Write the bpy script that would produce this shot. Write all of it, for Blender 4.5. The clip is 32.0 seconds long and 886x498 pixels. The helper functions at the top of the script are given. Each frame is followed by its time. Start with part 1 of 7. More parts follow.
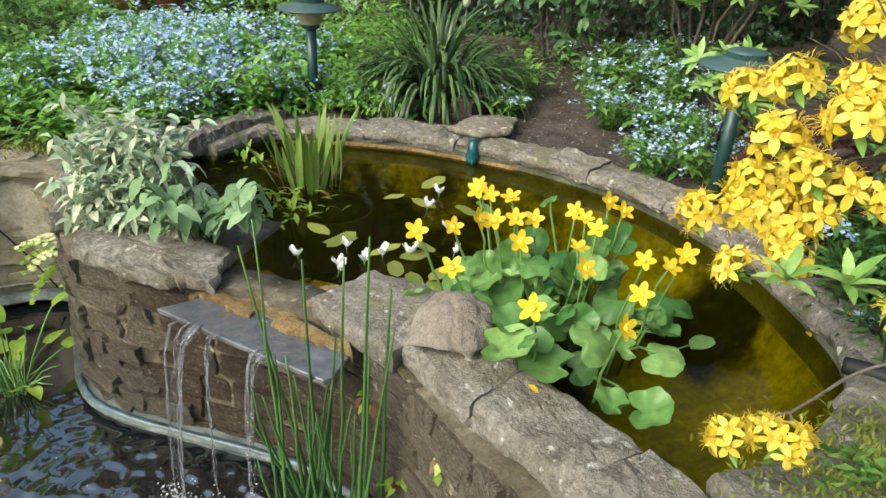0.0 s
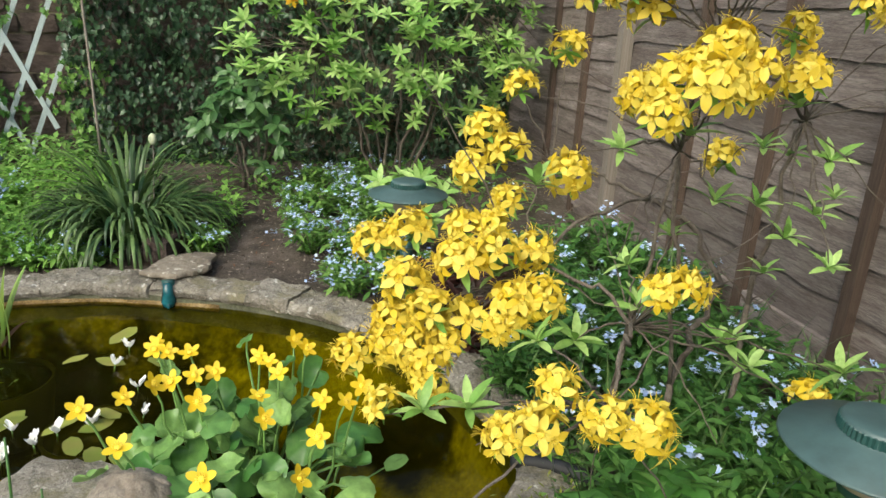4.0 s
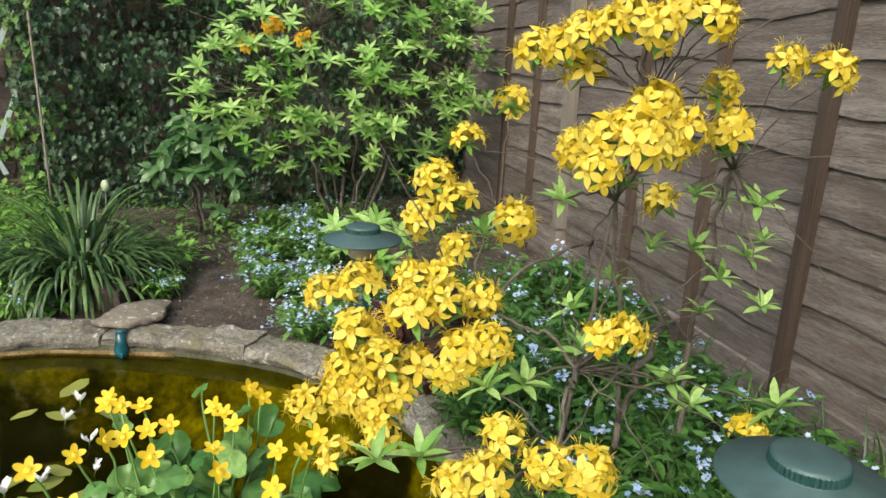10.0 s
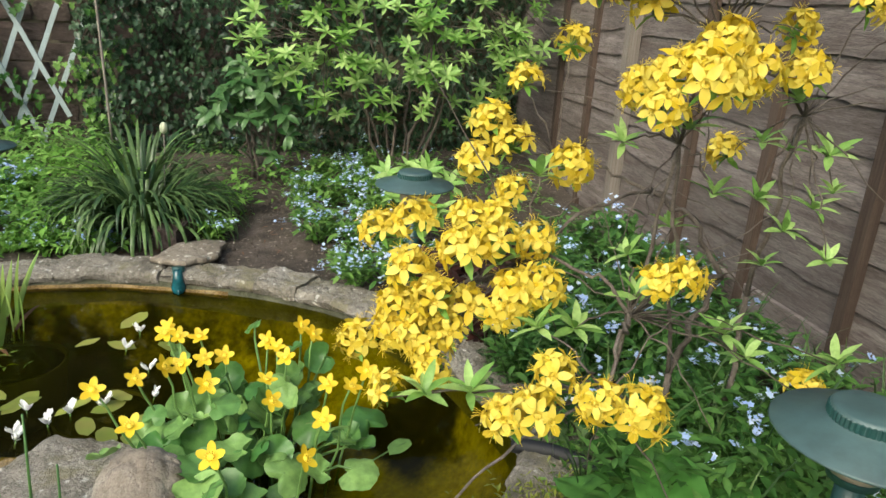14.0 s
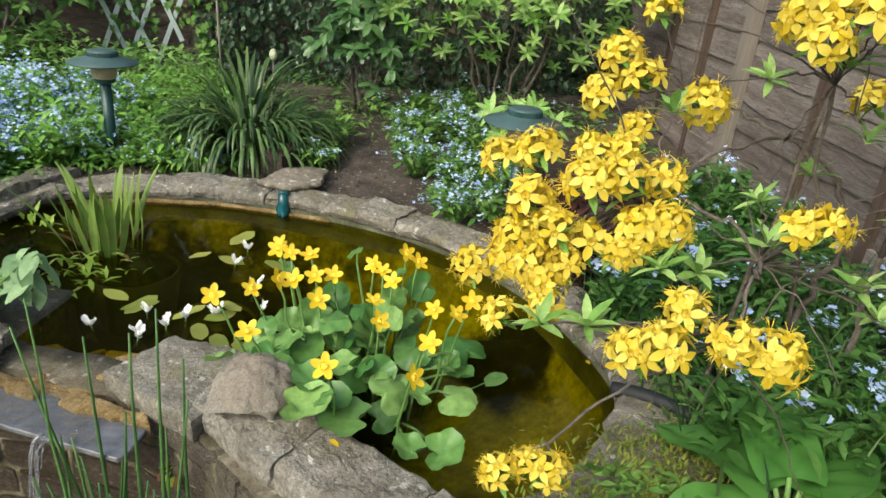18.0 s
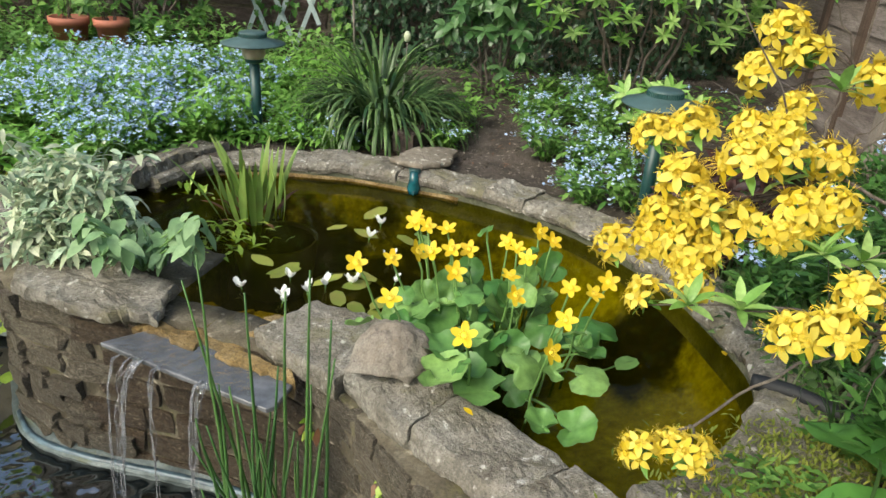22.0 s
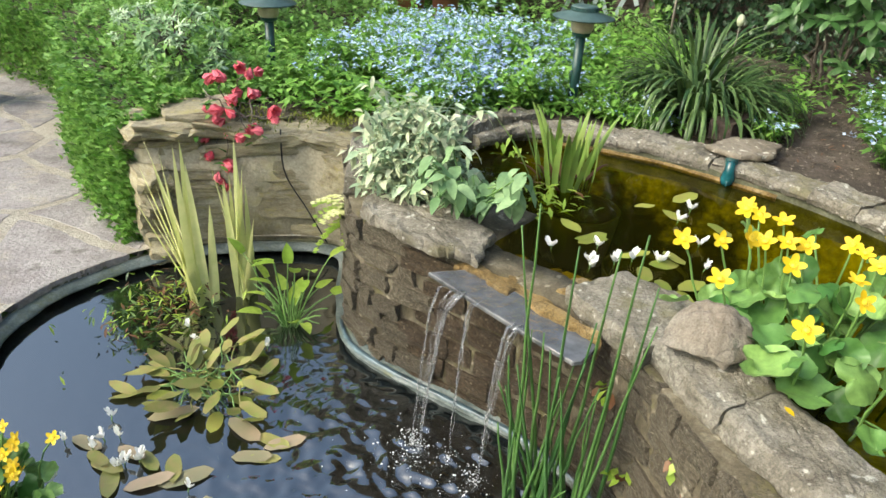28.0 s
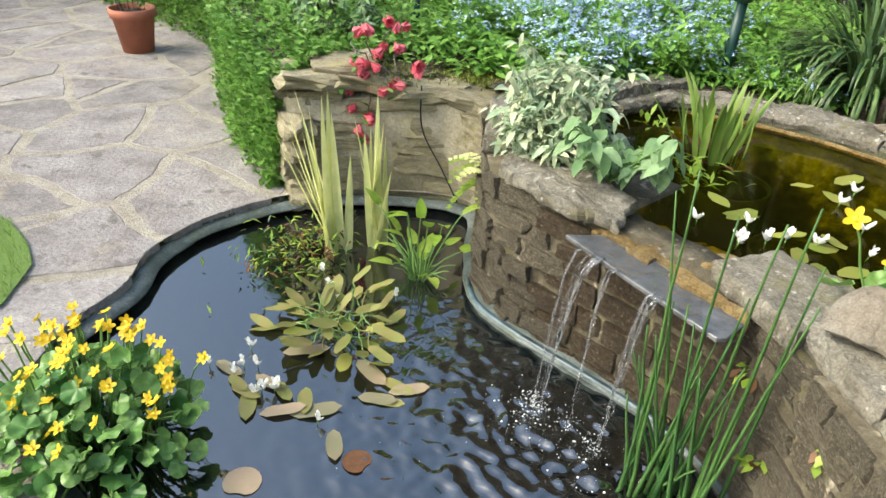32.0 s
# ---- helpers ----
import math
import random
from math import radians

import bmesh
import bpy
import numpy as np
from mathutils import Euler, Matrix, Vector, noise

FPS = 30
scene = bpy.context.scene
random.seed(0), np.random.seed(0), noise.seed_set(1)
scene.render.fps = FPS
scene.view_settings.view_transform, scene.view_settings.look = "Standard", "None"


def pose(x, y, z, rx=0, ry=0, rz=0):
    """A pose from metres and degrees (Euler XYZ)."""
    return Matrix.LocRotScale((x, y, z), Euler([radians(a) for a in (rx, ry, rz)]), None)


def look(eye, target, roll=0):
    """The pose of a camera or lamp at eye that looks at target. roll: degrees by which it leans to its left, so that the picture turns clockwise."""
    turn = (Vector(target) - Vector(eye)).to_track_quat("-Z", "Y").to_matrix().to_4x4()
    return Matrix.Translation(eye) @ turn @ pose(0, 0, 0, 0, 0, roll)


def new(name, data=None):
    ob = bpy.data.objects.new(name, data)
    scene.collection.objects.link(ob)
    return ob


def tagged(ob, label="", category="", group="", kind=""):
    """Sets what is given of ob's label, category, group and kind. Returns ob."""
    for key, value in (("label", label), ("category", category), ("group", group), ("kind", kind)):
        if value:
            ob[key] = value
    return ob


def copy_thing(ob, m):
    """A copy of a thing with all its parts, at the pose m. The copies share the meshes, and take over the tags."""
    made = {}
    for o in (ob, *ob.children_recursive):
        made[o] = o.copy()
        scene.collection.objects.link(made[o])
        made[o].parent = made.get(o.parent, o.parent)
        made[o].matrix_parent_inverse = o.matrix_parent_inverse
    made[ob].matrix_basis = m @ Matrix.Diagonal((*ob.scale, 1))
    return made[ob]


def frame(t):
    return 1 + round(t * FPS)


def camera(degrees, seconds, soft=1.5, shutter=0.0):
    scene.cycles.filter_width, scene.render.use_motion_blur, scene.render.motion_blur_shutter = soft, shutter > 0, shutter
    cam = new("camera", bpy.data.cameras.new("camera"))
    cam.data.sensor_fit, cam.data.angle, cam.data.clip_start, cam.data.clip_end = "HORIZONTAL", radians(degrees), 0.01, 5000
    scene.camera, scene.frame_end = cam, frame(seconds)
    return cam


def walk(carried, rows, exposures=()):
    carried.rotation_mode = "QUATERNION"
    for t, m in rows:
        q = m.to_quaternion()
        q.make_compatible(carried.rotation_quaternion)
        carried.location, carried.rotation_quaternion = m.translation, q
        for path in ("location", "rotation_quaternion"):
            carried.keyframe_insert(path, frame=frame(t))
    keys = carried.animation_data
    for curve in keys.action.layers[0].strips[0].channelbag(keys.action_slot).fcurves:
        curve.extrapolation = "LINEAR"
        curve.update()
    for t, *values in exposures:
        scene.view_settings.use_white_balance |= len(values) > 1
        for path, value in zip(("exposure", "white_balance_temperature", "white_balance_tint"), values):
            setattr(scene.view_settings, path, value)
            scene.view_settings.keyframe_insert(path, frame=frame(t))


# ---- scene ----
cam = camera(65.1, 32.0)
PATH = [
    (0, (0.225, 0.117, 1.181), (0.068, 1.883, 0.254), 2.5),
    (0.5, (0.244, 0.125, 1.183), (0.19, 1.908, 0.279), 2.5),
    (1, (0.276, 0.124, 1.194), (0.406, 1.93, 0.345), 2.9),
    (1.5, (0.299, 0.125, 1.2), (0.517, 1.937, 0.382), 2.5),
    (2, (0.324, 0.125, 1.207), (0.632, 1.94, 0.426), 2.7),
    (2.5, (0.338, 0.119, 1.224), (0.723, 1.937, 0.484), 2.9),
    (3, (0.357, 0.114, 1.244), (0.799, 1.935, 0.545), 2.2),
    (3.5, (0.371, 0.108, 1.271), (0.884, 1.922, 0.6), 3.2),
    (4, (0.378, 0.099, 1.287), (0.914, 1.92, 0.658), 2.9),
    (4.5, (0.383, 0.094, 1.303), (0.951, 1.92, 0.718), 3.3),
    (6.5, (0.39, 0.072, 1.328), (1.051, 1.89, 0.821), 2.4),
    (7, (0.393, 0.07, 1.333), (1.067, 1.887, 0.837), 2.5),
    (7.5, (0.395, 0.073, 1.333), (1.069, 1.891, 0.841), 2.6),
    (8, (0.394, 0.073, 1.333), (1.05, 1.895, 0.834), 2.5),
    (8.5, (0.393, 0.07, 1.332), (1.05, 1.891, 0.827), 2.6),
    (9, (0.389, 0.069, 1.33), (1.051, 1.884, 0.812), 2.7),
    (9.5, (0.388, 0.07, 1.329), (1.042, 1.886, 0.804), 2.7),
    (10, (0.387, 0.067, 1.327), (1.034, 1.883, 0.795), 2.6),
    (10.5, (0.388, 0.068, 1.324), (1.027, 1.885, 0.785), 2.3),
    (11, (0.387, 0.067, 1.322), (1.017, 1.884, 0.771), 2.2),
    (11.5, (0.384, 0.068, 1.314), (1.008, 1.882, 0.749), 2.6),
    (12, (0.378, 0.07, 1.31), (0.997, 1.88, 0.728), 2.9),
    (12.5, (0.38, 0.068, 1.306), (0.967, 1.883, 0.706), 2.8),
    (13, (0.381, 0.068, 1.302), (0.962, 1.881, 0.687), 3.0),
    (13.5, (0.376, 0.068, 1.297), (0.931, 1.882, 0.663), 3.2),
    (14, (0.375, 0.068, 1.291), (0.89, 1.887, 0.64), 3.4),
    (14.5, (0.369, 0.068, 1.287), (0.855, 1.888, 0.614), 3.3),
    (16.5, (0.329, 0.079, 1.261), (0.688, 1.893, 0.501), 4.5),
    (17, (0.322, 0.081, 1.255), (0.658, 1.893, 0.479), 4.8),
    (17.5, (0.311, 0.082, 1.252), (0.621, 1.893, 0.462), 5.2),
    (18, (0.309, 0.08, 1.248), (0.604, 1.888, 0.446), 5.3),
    (18.5, (0.303, 0.079, 1.248), (0.569, 1.886, 0.434), 5.0),
    (19, (0.3, 0.074, 1.246), (0.53, 1.882, 0.424), 4.5),
    (19.5, (0.291, 0.072, 1.241), (0.485, 1.881, 0.41), 4.6),
    (20, (0.286, 0.067, 1.237), (0.435, 1.875, 0.394), 4.5),
    (20.5, (0.271, 0.063, 1.237), (0.386, 1.87, 0.387), 4.5),
    (21, (0.265, 0.06, 1.233), (0.34, 1.867, 0.379), 4.4),
    (21.5, (0.256, 0.058, 1.232), (0.278, 1.866, 0.377), 4.3),
    (22, (0.251, 0.059, 1.229), (0.235, 1.865, 0.371), 3.8),
    (22.5, (0.245, 0.061, 1.224), (0.196, 1.865, 0.362), 3.9),
    (23, (0.232, 0.06, 1.222), (0.161, 1.862, 0.357), 4.3),
    (23.5, (0.221, 0.062, 1.217), (0.115, 1.855, 0.338), 4.5),
    (24, (0.209, 0.062, 1.213), (0.03, 1.841, 0.315), 4.4),
    (24.5, (0.197, 0.066, 1.207), (-0.044, 1.833, 0.303), 4.6),
    (25, (0.187, 0.067, 1.21), (-0.101, 1.823, 0.297), 5.0),
    (25.5, (0.173, 0.061, 1.21), (-0.204, 1.795, 0.287), 5.0),
    (26, (0.163, 0.052, 1.207), (-0.286, 1.765, 0.276), 4.7),
    (26.5, (0.151, 0.035, 1.205), (-0.37, 1.722, 0.265), 4.5),
    (28.5, (0.099, -0.042, 1.184), (-0.631, 1.571, 0.253), 3.4),
    (29, (0.088, -0.045, 1.177), (-0.668, 1.553, 0.242), 3.5),
    (29.5, (0.083, -0.045, 1.17), (-0.712, 1.531, 0.229), 3.1),
    (30, (0.079, -0.05, 1.165), (-0.739, 1.51, 0.217), 3.3),
    (30.5, (0.074, -0.058, 1.161), (-0.773, 1.479, 0.202), 3.6),
    (31, (0.068, -0.064, 1.157), (-0.825, 1.434, 0.178), 3.8),
    (31.5, (0.065, -0.065, 1.151), (-0.857, 1.398, 0.145), 3.4),
    (32, (0.064, -0.067, 1.152), (-0.887, 1.368, 0.134), 3.1),
]
EXPOSE = [(0, 1.16, 6500, 3), (4.5, 1.0, 6500, 4), (14.5, 1.0, 6500, 4), (21, 1.02, 6500, 3), (24, 1.16, 6550, 3), (26, 1.32, 6650, 2), (29, 1.46, 6700, 2), (32, 1.48, 6700, 2)]
walk(cam, [(t, look(eye, target, roll)) for t, eye, target, roll in PATH], EXPOSE)

# ---- world and light ----
world = bpy.data.worlds.new("sky")
scene.world = world
world.use_nodes = True
wn = world.node_tree
sky = wn.nodes.new("ShaderNodeTexSky")
sky.sky_type = "NISHITA"
sky.sun_disc = False
sky.sun_elevation, sky.sun_rotation = radians(41), radians(-136)
sky.air_density, sky.dust_density, sky.ozone_density = 1.0, 4.5, 1.0
wn.nodes["Background"].inputs["Strength"].default_value = 0.15
wn.links.new(sky.outputs[0], wn.nodes["Background"].inputs["Color"])
sun = new("sun", bpy.data.lights.new("sun", "SUN"))
sun.data.energy, sun.data.angle, sun.data.color = 0.85, radians(30), (1.0, 0.975, 0.93)
sun.matrix_basis = look((-4.2, -3.0, 5.4), (0, 1.4, 0))

# ---- materials ----
def node(nt, kind, **inputs):
    n = nt.nodes.new(kind)
    for key, value in inputs.items():
        n.inputs[key.replace("_", " ")].default_value = value
    return n


def ramp(nt, fac, stops):
    r = nt.nodes.new("ShaderNodeValToRGB")
    while len(r.color_ramp.elements) < len(stops):
        r.color_ramp.elements.new(0.5)
    for e, (p, c) in zip(r.color_ramp.elements, stops):
        e.position, e.color = p, (*c, 1)
    nt.links.new(fac, r.inputs[0])
    return r.outputs[0]


def mixed(nt, fac, a, b, blend="MIX"):
    m = nt.nodes.new("ShaderNodeMix")
    m.data_type, m.blend_type = "RGBA", blend
    for slot, v in ((0, fac), (6, a), (7, b)):
        if hasattr(v, "is_linked"):
            nt.links.new(v, m.inputs[slot])
        else:
            m.inputs[slot].default_value = v if slot == 0 else (*v, 1)
    return m.outputs[2]


def place_vector(nt):
    """Object coordinates, shifted for each piece."""
    co, info = nt.nodes.new("ShaderNodeTexCoord"), nt.nodes.new("ShaderNodeObjectInfo")
    add = nt.nodes.new("ShaderNodeVectorMath")
    add.operation = "MULTIPLY_ADD"
    add.inputs[1].default_value = (1, 1, 1)
    comb = nt.nodes.new("ShaderNodeMath")
    comb.operation = "MULTIPLY"
    comb.inputs[1].default_value = 17.0
    nt.links.new(info.outputs["Random"], comb.inputs[0])
    nt.links.new(co.outputs["Object"], add.inputs[0])
    nt.links.new(comb.outputs[0], add.inputs[2])
    return add.outputs[0]


def noise_of(nt, vec, scale, detail=5.0, rough=0.6):
    n = node(nt, "ShaderNodeTexNoise", Scale=scale, Detail=detail, Roughness=rough)
    nt.links.new(vec, n.inputs["Vector"])
    return n.outputs["Fac"]


def bumped(nt, bsdf, height, strength, distance=0.01):
    b = node(nt, "ShaderNodeBump", Strength=strength, Distance=distance)
    nt.links.new(height, b.inputs["Height"])
    nt.links.new(b.outputs[0], bsdf.inputs["Normal"])


def chance(nt):
    """A random number for each piece and each loose island."""
    info, geo, add = nt.nodes.new("ShaderNodeObjectInfo"), nt.nodes.new("ShaderNodeNewGeometry"), nt.nodes.new("ShaderNodeMath")
    fr = nt.nodes.new("ShaderNodeMath")
    fr.operation = "FRACT"
    nt.links.new(info.outputs["Random"], add.inputs[0])
    nt.links.new(geo.outputs["Random Per Island"], add.inputs[1])
    nt.links.new(add.outputs[0], fr.inputs[0])
    return fr.outputs[0]


def material(name):
    m = bpy.data.materials.new(name)
    m.use_nodes = True
    return m, m.node_tree, m.node_tree.nodes["Principled BSDF"]


def leaf_material(name, dark, light, rough=0.45, through_light=0.3, patch=None, grain=60.0):
    """Foliage: each leaf its own green, with blotches and some light coming through."""
    m, nt, b = material(name)
    vec = place_vector(nt)
    col = ramp(nt, chance(nt), [(0.0, dark), (0.55, tuple((x + y) / 2 for x, y in zip(dark, light))), (1.0, light)])
    blot = noise_of(nt, vec, grain, 3)
    col = mixed(nt, ramp(nt, blot, [(0.35, (0, 0, 0)), (0.75, (0.5, 0.5, 0.5))]), col, patch or tuple(0.55 * x for x in dark))
    nt.links.new(col, b.inputs["Base Color"])
    b.inputs["Roughness"].default_value, b.inputs["Specular IOR Level"].default_value = rough, 0.3
    bumped(nt, b, blot, 0.35, 0.002)
    tr, mix, out = nt.nodes.new("ShaderNodeBsdfTranslucent"), nt.nodes.new("ShaderNodeMixShader"), nt.nodes["Material Output"]
    mix.inputs[0].default_value = through_light
    nt.links.new(col, tr.inputs["Color"])
    nt.links.new(b.outputs[0], mix.inputs[1])
    nt.links.new(tr.outputs[0], mix.inputs[2])
    nt.links.new(mix.outputs[0], out.inputs["Surface"])
    return m


def stone_material(name, stops, scale=6.0, rough=0.85, lichen=None, bump=0.6, vary=0.35, spot=40.0, stretch=1.0, crack=0.0, moss=None):
    """Stone, brick or soil: broad stains, grain, lichen spots, and a tone of its own for each piece."""
    m, nt, b = material(name)
    vec = place_vector(nt)
    if stretch != 1.0:
        sc = nt.nodes.new("ShaderNodeVectorMath")
        sc.operation = "MULTIPLY"
        sc.inputs[1].default_value = (1, 1, stretch)
        nt.links.new(vec, sc.inputs[0])
        vec = sc.outputs[0]
    broad, fine, mid = noise_of(nt, vec, scale, 6, 0.65), noise_of(nt, vec, scale * 14, 4, 0.7), noise_of(nt, vec, scale * 3.3, 5, 0.6)
    col = ramp(nt, broad, stops)
    tone = ramp(nt, chance(nt), [(0, (1 - vary,) * 3), (1, (1, 1, 1))])
    col = mixed(nt, 1.0, col, tone, "MULTIPLY")
    col = mixed(nt, ramp(nt, fine, [(0.3, (0.55,) * 3), (0.7, (0, 0, 0))]), col, tuple(0.35 * x for x in stops[0][1]))
    if lichen:
        col = mixed(nt, ramp(nt, noise_of(nt, vec, spot, 3, 0.5), [(0.62, (0, 0, 0)), (0.7, (0.8,) * 3)]), col, lichen)
    if crack:
        line = ramp(nt, noise_of(nt, vec, scale * 1.7, 7, 0.7), [(0.46, (0, 0, 0)), (0.5, (crack,) * 3), (0.54, (0, 0, 0))])
        col = mixed(nt, line, col, tuple(0.3 * x for x in stops[0][1]))
    if moss:
        col = mixed(nt, ramp(nt, noise_of(nt, vec, scale * 0.6, 8, 0.75), [(0.53, (0, 0, 0)), (0.63, (0.6,) * 3)]), col, moss)
    nt.links.new(col, b.inputs["Base Color"])
    b.inputs["Roughness"].default_value, b.inputs["Specular IOR Level"].default_value = rough, 0.28
    add = nt.nodes.new("ShaderNodeMath")
    nt.links.new(mid, add.inputs[0])
    nt.links.new(fine, add.inputs[1])
    bumped(nt, b, add.outputs[0], bump, 0.012)
    return m


def plain_material(name, colour, rough=0.5, metal=0.0, grain=30.0, spread=0.25, bump=0.1):
    m, nt, b = material(name)
    vec = place_vector(nt)
    n = noise_of(nt, vec, grain)
    col = ramp(nt, n, [(0.3, tuple(c * (1 - spread) for c in colour)), (0.7, tuple(min(1, c * (1 + spread * 0.5)) for c in colour))])
    nt.links.new(col, b.inputs["Base Color"])
    b.inputs["Roughness"].default_value, b.inputs["Metallic"].default_value = rough, metal
    bumped(nt, b, n, bump, 0.003)
    return m


def petal_material(name, inner, outer, reach=1.0, through_light=0.3):
    m, nt, b = material(name)
    vec = place_vector(nt)
    col = ramp(nt, chance(nt), [(0, inner), (1, outer)])
    col = mixed(nt, ramp(nt, noise_of(nt, vec, 55, 2), [(0.4, (0, 0, 0)), (0.8, (0.45,) * 3)]), col, inner)
    nt.links.new(col, b.inputs["Base Color"])
    b.inputs["Roughness"].default_value = 0.55
    tr, mix, out = nt.nodes.new("ShaderNodeBsdfTranslucent"), nt.nodes.new("ShaderNodeMixShader"), nt.nodes["Material Output"]
    mix.inputs[0].default_value = through_light
    nt.links.new(col, tr.inputs["Color"])
    nt.links.new(b.outputs[0], mix.inputs[1])
    nt.links.new(tr.outputs[0], mix.inputs[2])
    nt.links.new(mix.outputs[0], out.inputs["Surface"])
    return m


def water_material(name, tint, rough=0.02, ripple=14.0, strength=0.05, murk=(0.02, 0.02, 0.01), cloud=0.3, ior=1.38, sheen=(1, 1, 1)):
    """Still water: clear and tinted from above, mirror-like at a slant, a little cloudy."""
    m, nt, b = material(name)
    nt.nodes.remove(b)
    vec = place_vector(nt)
    bump = node(nt, "ShaderNodeBump", Strength=strength, Distance=0.02)
    nt.links.new(noise_of(nt, vec, ripple, 3), bump.inputs["Height"])
    clear, gloss, fres, dirt = (nt.nodes.new("ShaderNodeBsdf" + k) if k != "Fresnel" else nt.nodes.new("ShaderNodeFresnel") for k in ("Transparent", "Glossy", "Fresnel", "Diffuse"))
    clear.inputs["Color"].default_value = (*tint, 1)
    dirt.inputs["Color"].default_value = (*murk, 1)
    gloss.inputs["Roughness"].default_value = rough
    fres.inputs["IOR"].default_value = ior
    gloss.inputs["Color"].default_value = (*sheen, 1)
    for n in (gloss, fres):
        nt.links.new(bump.outputs[0], n.inputs["Normal"])
    body, top = nt.nodes.new("ShaderNodeMixShader"), nt.nodes.new("ShaderNodeMixShader")
    body.inputs[0].default_value = cloud
    nt.links.new(clear.outputs[0], body.inputs[1])
    nt.links.new(dirt.outputs[0], body.inputs[2])
    nt.links.new(fres.outputs[0], top.inputs[0])
    nt.links.new(body.outputs[0], top.inputs[1])
    nt.links.new(gloss.outputs[0], top.inputs[2])
    nt.links.new(top.outputs[0], nt.nodes["Material Output"].inputs["Surface"])
    return m


def pond_floor_material(name, amber, depth_dark, beds):
    """Algae-stained lining; the dark of deep water and a sunken basket is put into its colour."""
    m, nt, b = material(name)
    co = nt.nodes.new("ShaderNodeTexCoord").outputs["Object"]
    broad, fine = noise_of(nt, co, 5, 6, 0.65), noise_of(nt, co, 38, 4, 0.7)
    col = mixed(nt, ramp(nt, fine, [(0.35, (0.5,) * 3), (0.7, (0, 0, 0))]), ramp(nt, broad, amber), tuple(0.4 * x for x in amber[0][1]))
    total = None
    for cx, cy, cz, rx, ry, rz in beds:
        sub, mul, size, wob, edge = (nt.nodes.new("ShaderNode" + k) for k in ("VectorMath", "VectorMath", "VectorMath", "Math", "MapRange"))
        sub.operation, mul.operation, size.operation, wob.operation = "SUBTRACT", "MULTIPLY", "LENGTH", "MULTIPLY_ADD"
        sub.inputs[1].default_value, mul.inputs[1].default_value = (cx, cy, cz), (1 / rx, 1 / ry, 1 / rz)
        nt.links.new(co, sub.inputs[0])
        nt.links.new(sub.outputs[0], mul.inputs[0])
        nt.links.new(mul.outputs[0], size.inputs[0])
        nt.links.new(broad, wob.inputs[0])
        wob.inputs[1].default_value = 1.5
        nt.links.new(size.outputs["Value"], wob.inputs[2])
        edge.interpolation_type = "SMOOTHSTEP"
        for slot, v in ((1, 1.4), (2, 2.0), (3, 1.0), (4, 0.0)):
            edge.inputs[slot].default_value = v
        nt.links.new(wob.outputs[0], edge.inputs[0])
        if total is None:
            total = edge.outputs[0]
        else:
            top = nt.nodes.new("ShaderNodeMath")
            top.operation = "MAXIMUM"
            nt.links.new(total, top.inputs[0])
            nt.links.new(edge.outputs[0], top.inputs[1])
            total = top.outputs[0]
    col = mixed(nt, total, col, ramp(nt, fine, depth_dark))
    nt.links.new(col, b.inputs["Base Color"])
    b.inputs["Roughness"].default_value, b.inputs["Specular IOR Level"].default_value = 0.85, 0.05
    bumped(nt, b, fine, 0.4, 0.01)
    return m


TORTOISE = stone_material("brown_sandstone", [(0.3, (0.21, 0.175, 0.135)), (0.5, (0.33, 0.29, 0.235)), (0.7, (0.43, 0.395, 0.33))], 16, lichen=(0.12, 0.10, 0.085), spot=55, bump=0.6, vary=0.0)
STONE = stone_material("sandstone", [(0.3, (0.16, 0.135, 0.10)), (0.5, (0.29, 0.25, 0.19)), (0.72, (0.42, 0.37, 0.29))], 5, lichen=(0.52, 0.5, 0.42))
COPE = stone_material("coping_stone", [(0.30, (0.13, 0.115, 0.085)), (0.42, (0.255, 0.232, 0.185)), (0.55, (0.345, 0.32, 0.265)), (0.70, (0.46, 0.435, 0.37))], 11, lichen=(0.60, 0.585, 0.52), bump=0.75, vary=0.25, crack=0.45, spot=42, moss=(0.17, 0.155, 0.075))
WALLSTONE = stone_material("retaining_stone", [(0.3, (0.29, 0.245, 0.155)), (0.48, (0.48, 0.425, 0.285)), (0.62, (0.60, 0.545, 0.39)), (0.75, (0.71, 0.665, 0.52))], 7, lichen=(0.31, 0.30, 0.13), spot=13, crack=0.35, vary=0.3, bump=0.5, moss=(0.33, 0.29, 0.10))
WALLMORTAR = stone_material("retaining_mortar", [(0.3, (0.34, 0.30, 0.205)), (0.7, (0.58, 0.53, 0.40))], 7, bump=0.5, moss=(0.30, 0.27, 0.11))
WETSTONE = stone_material("wet_stone", [(0.30, (0.042, 0.032, 0.021)), (0.42, (0.12, 0.10, 0.067)), (0.54, (0.195, 0.167, 0.12)), (0.68, (0.36, 0.325, 0.25))], 15, rough=0.42, lichen=(0.47, 0.43, 0.345), bump=0.7, stretch=0.6, crack=0.4, spot=26)
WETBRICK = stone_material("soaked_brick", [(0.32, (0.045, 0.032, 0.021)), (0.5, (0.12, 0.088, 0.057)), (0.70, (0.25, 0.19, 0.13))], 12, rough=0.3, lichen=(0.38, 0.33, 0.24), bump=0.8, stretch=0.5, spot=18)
MORTAR = stone_material("mortar", [(0.3, (0.085, 0.07, 0.045)), (0.5, (0.18, 0.155, 0.105)), (0.7, (0.34, 0.30, 0.22))], 13, bump=0.7, stretch=0.7, crack=0.3, lichen=(0.40, 0.36, 0.28), spot=30, moss=(0.13, 0.125, 0.045))
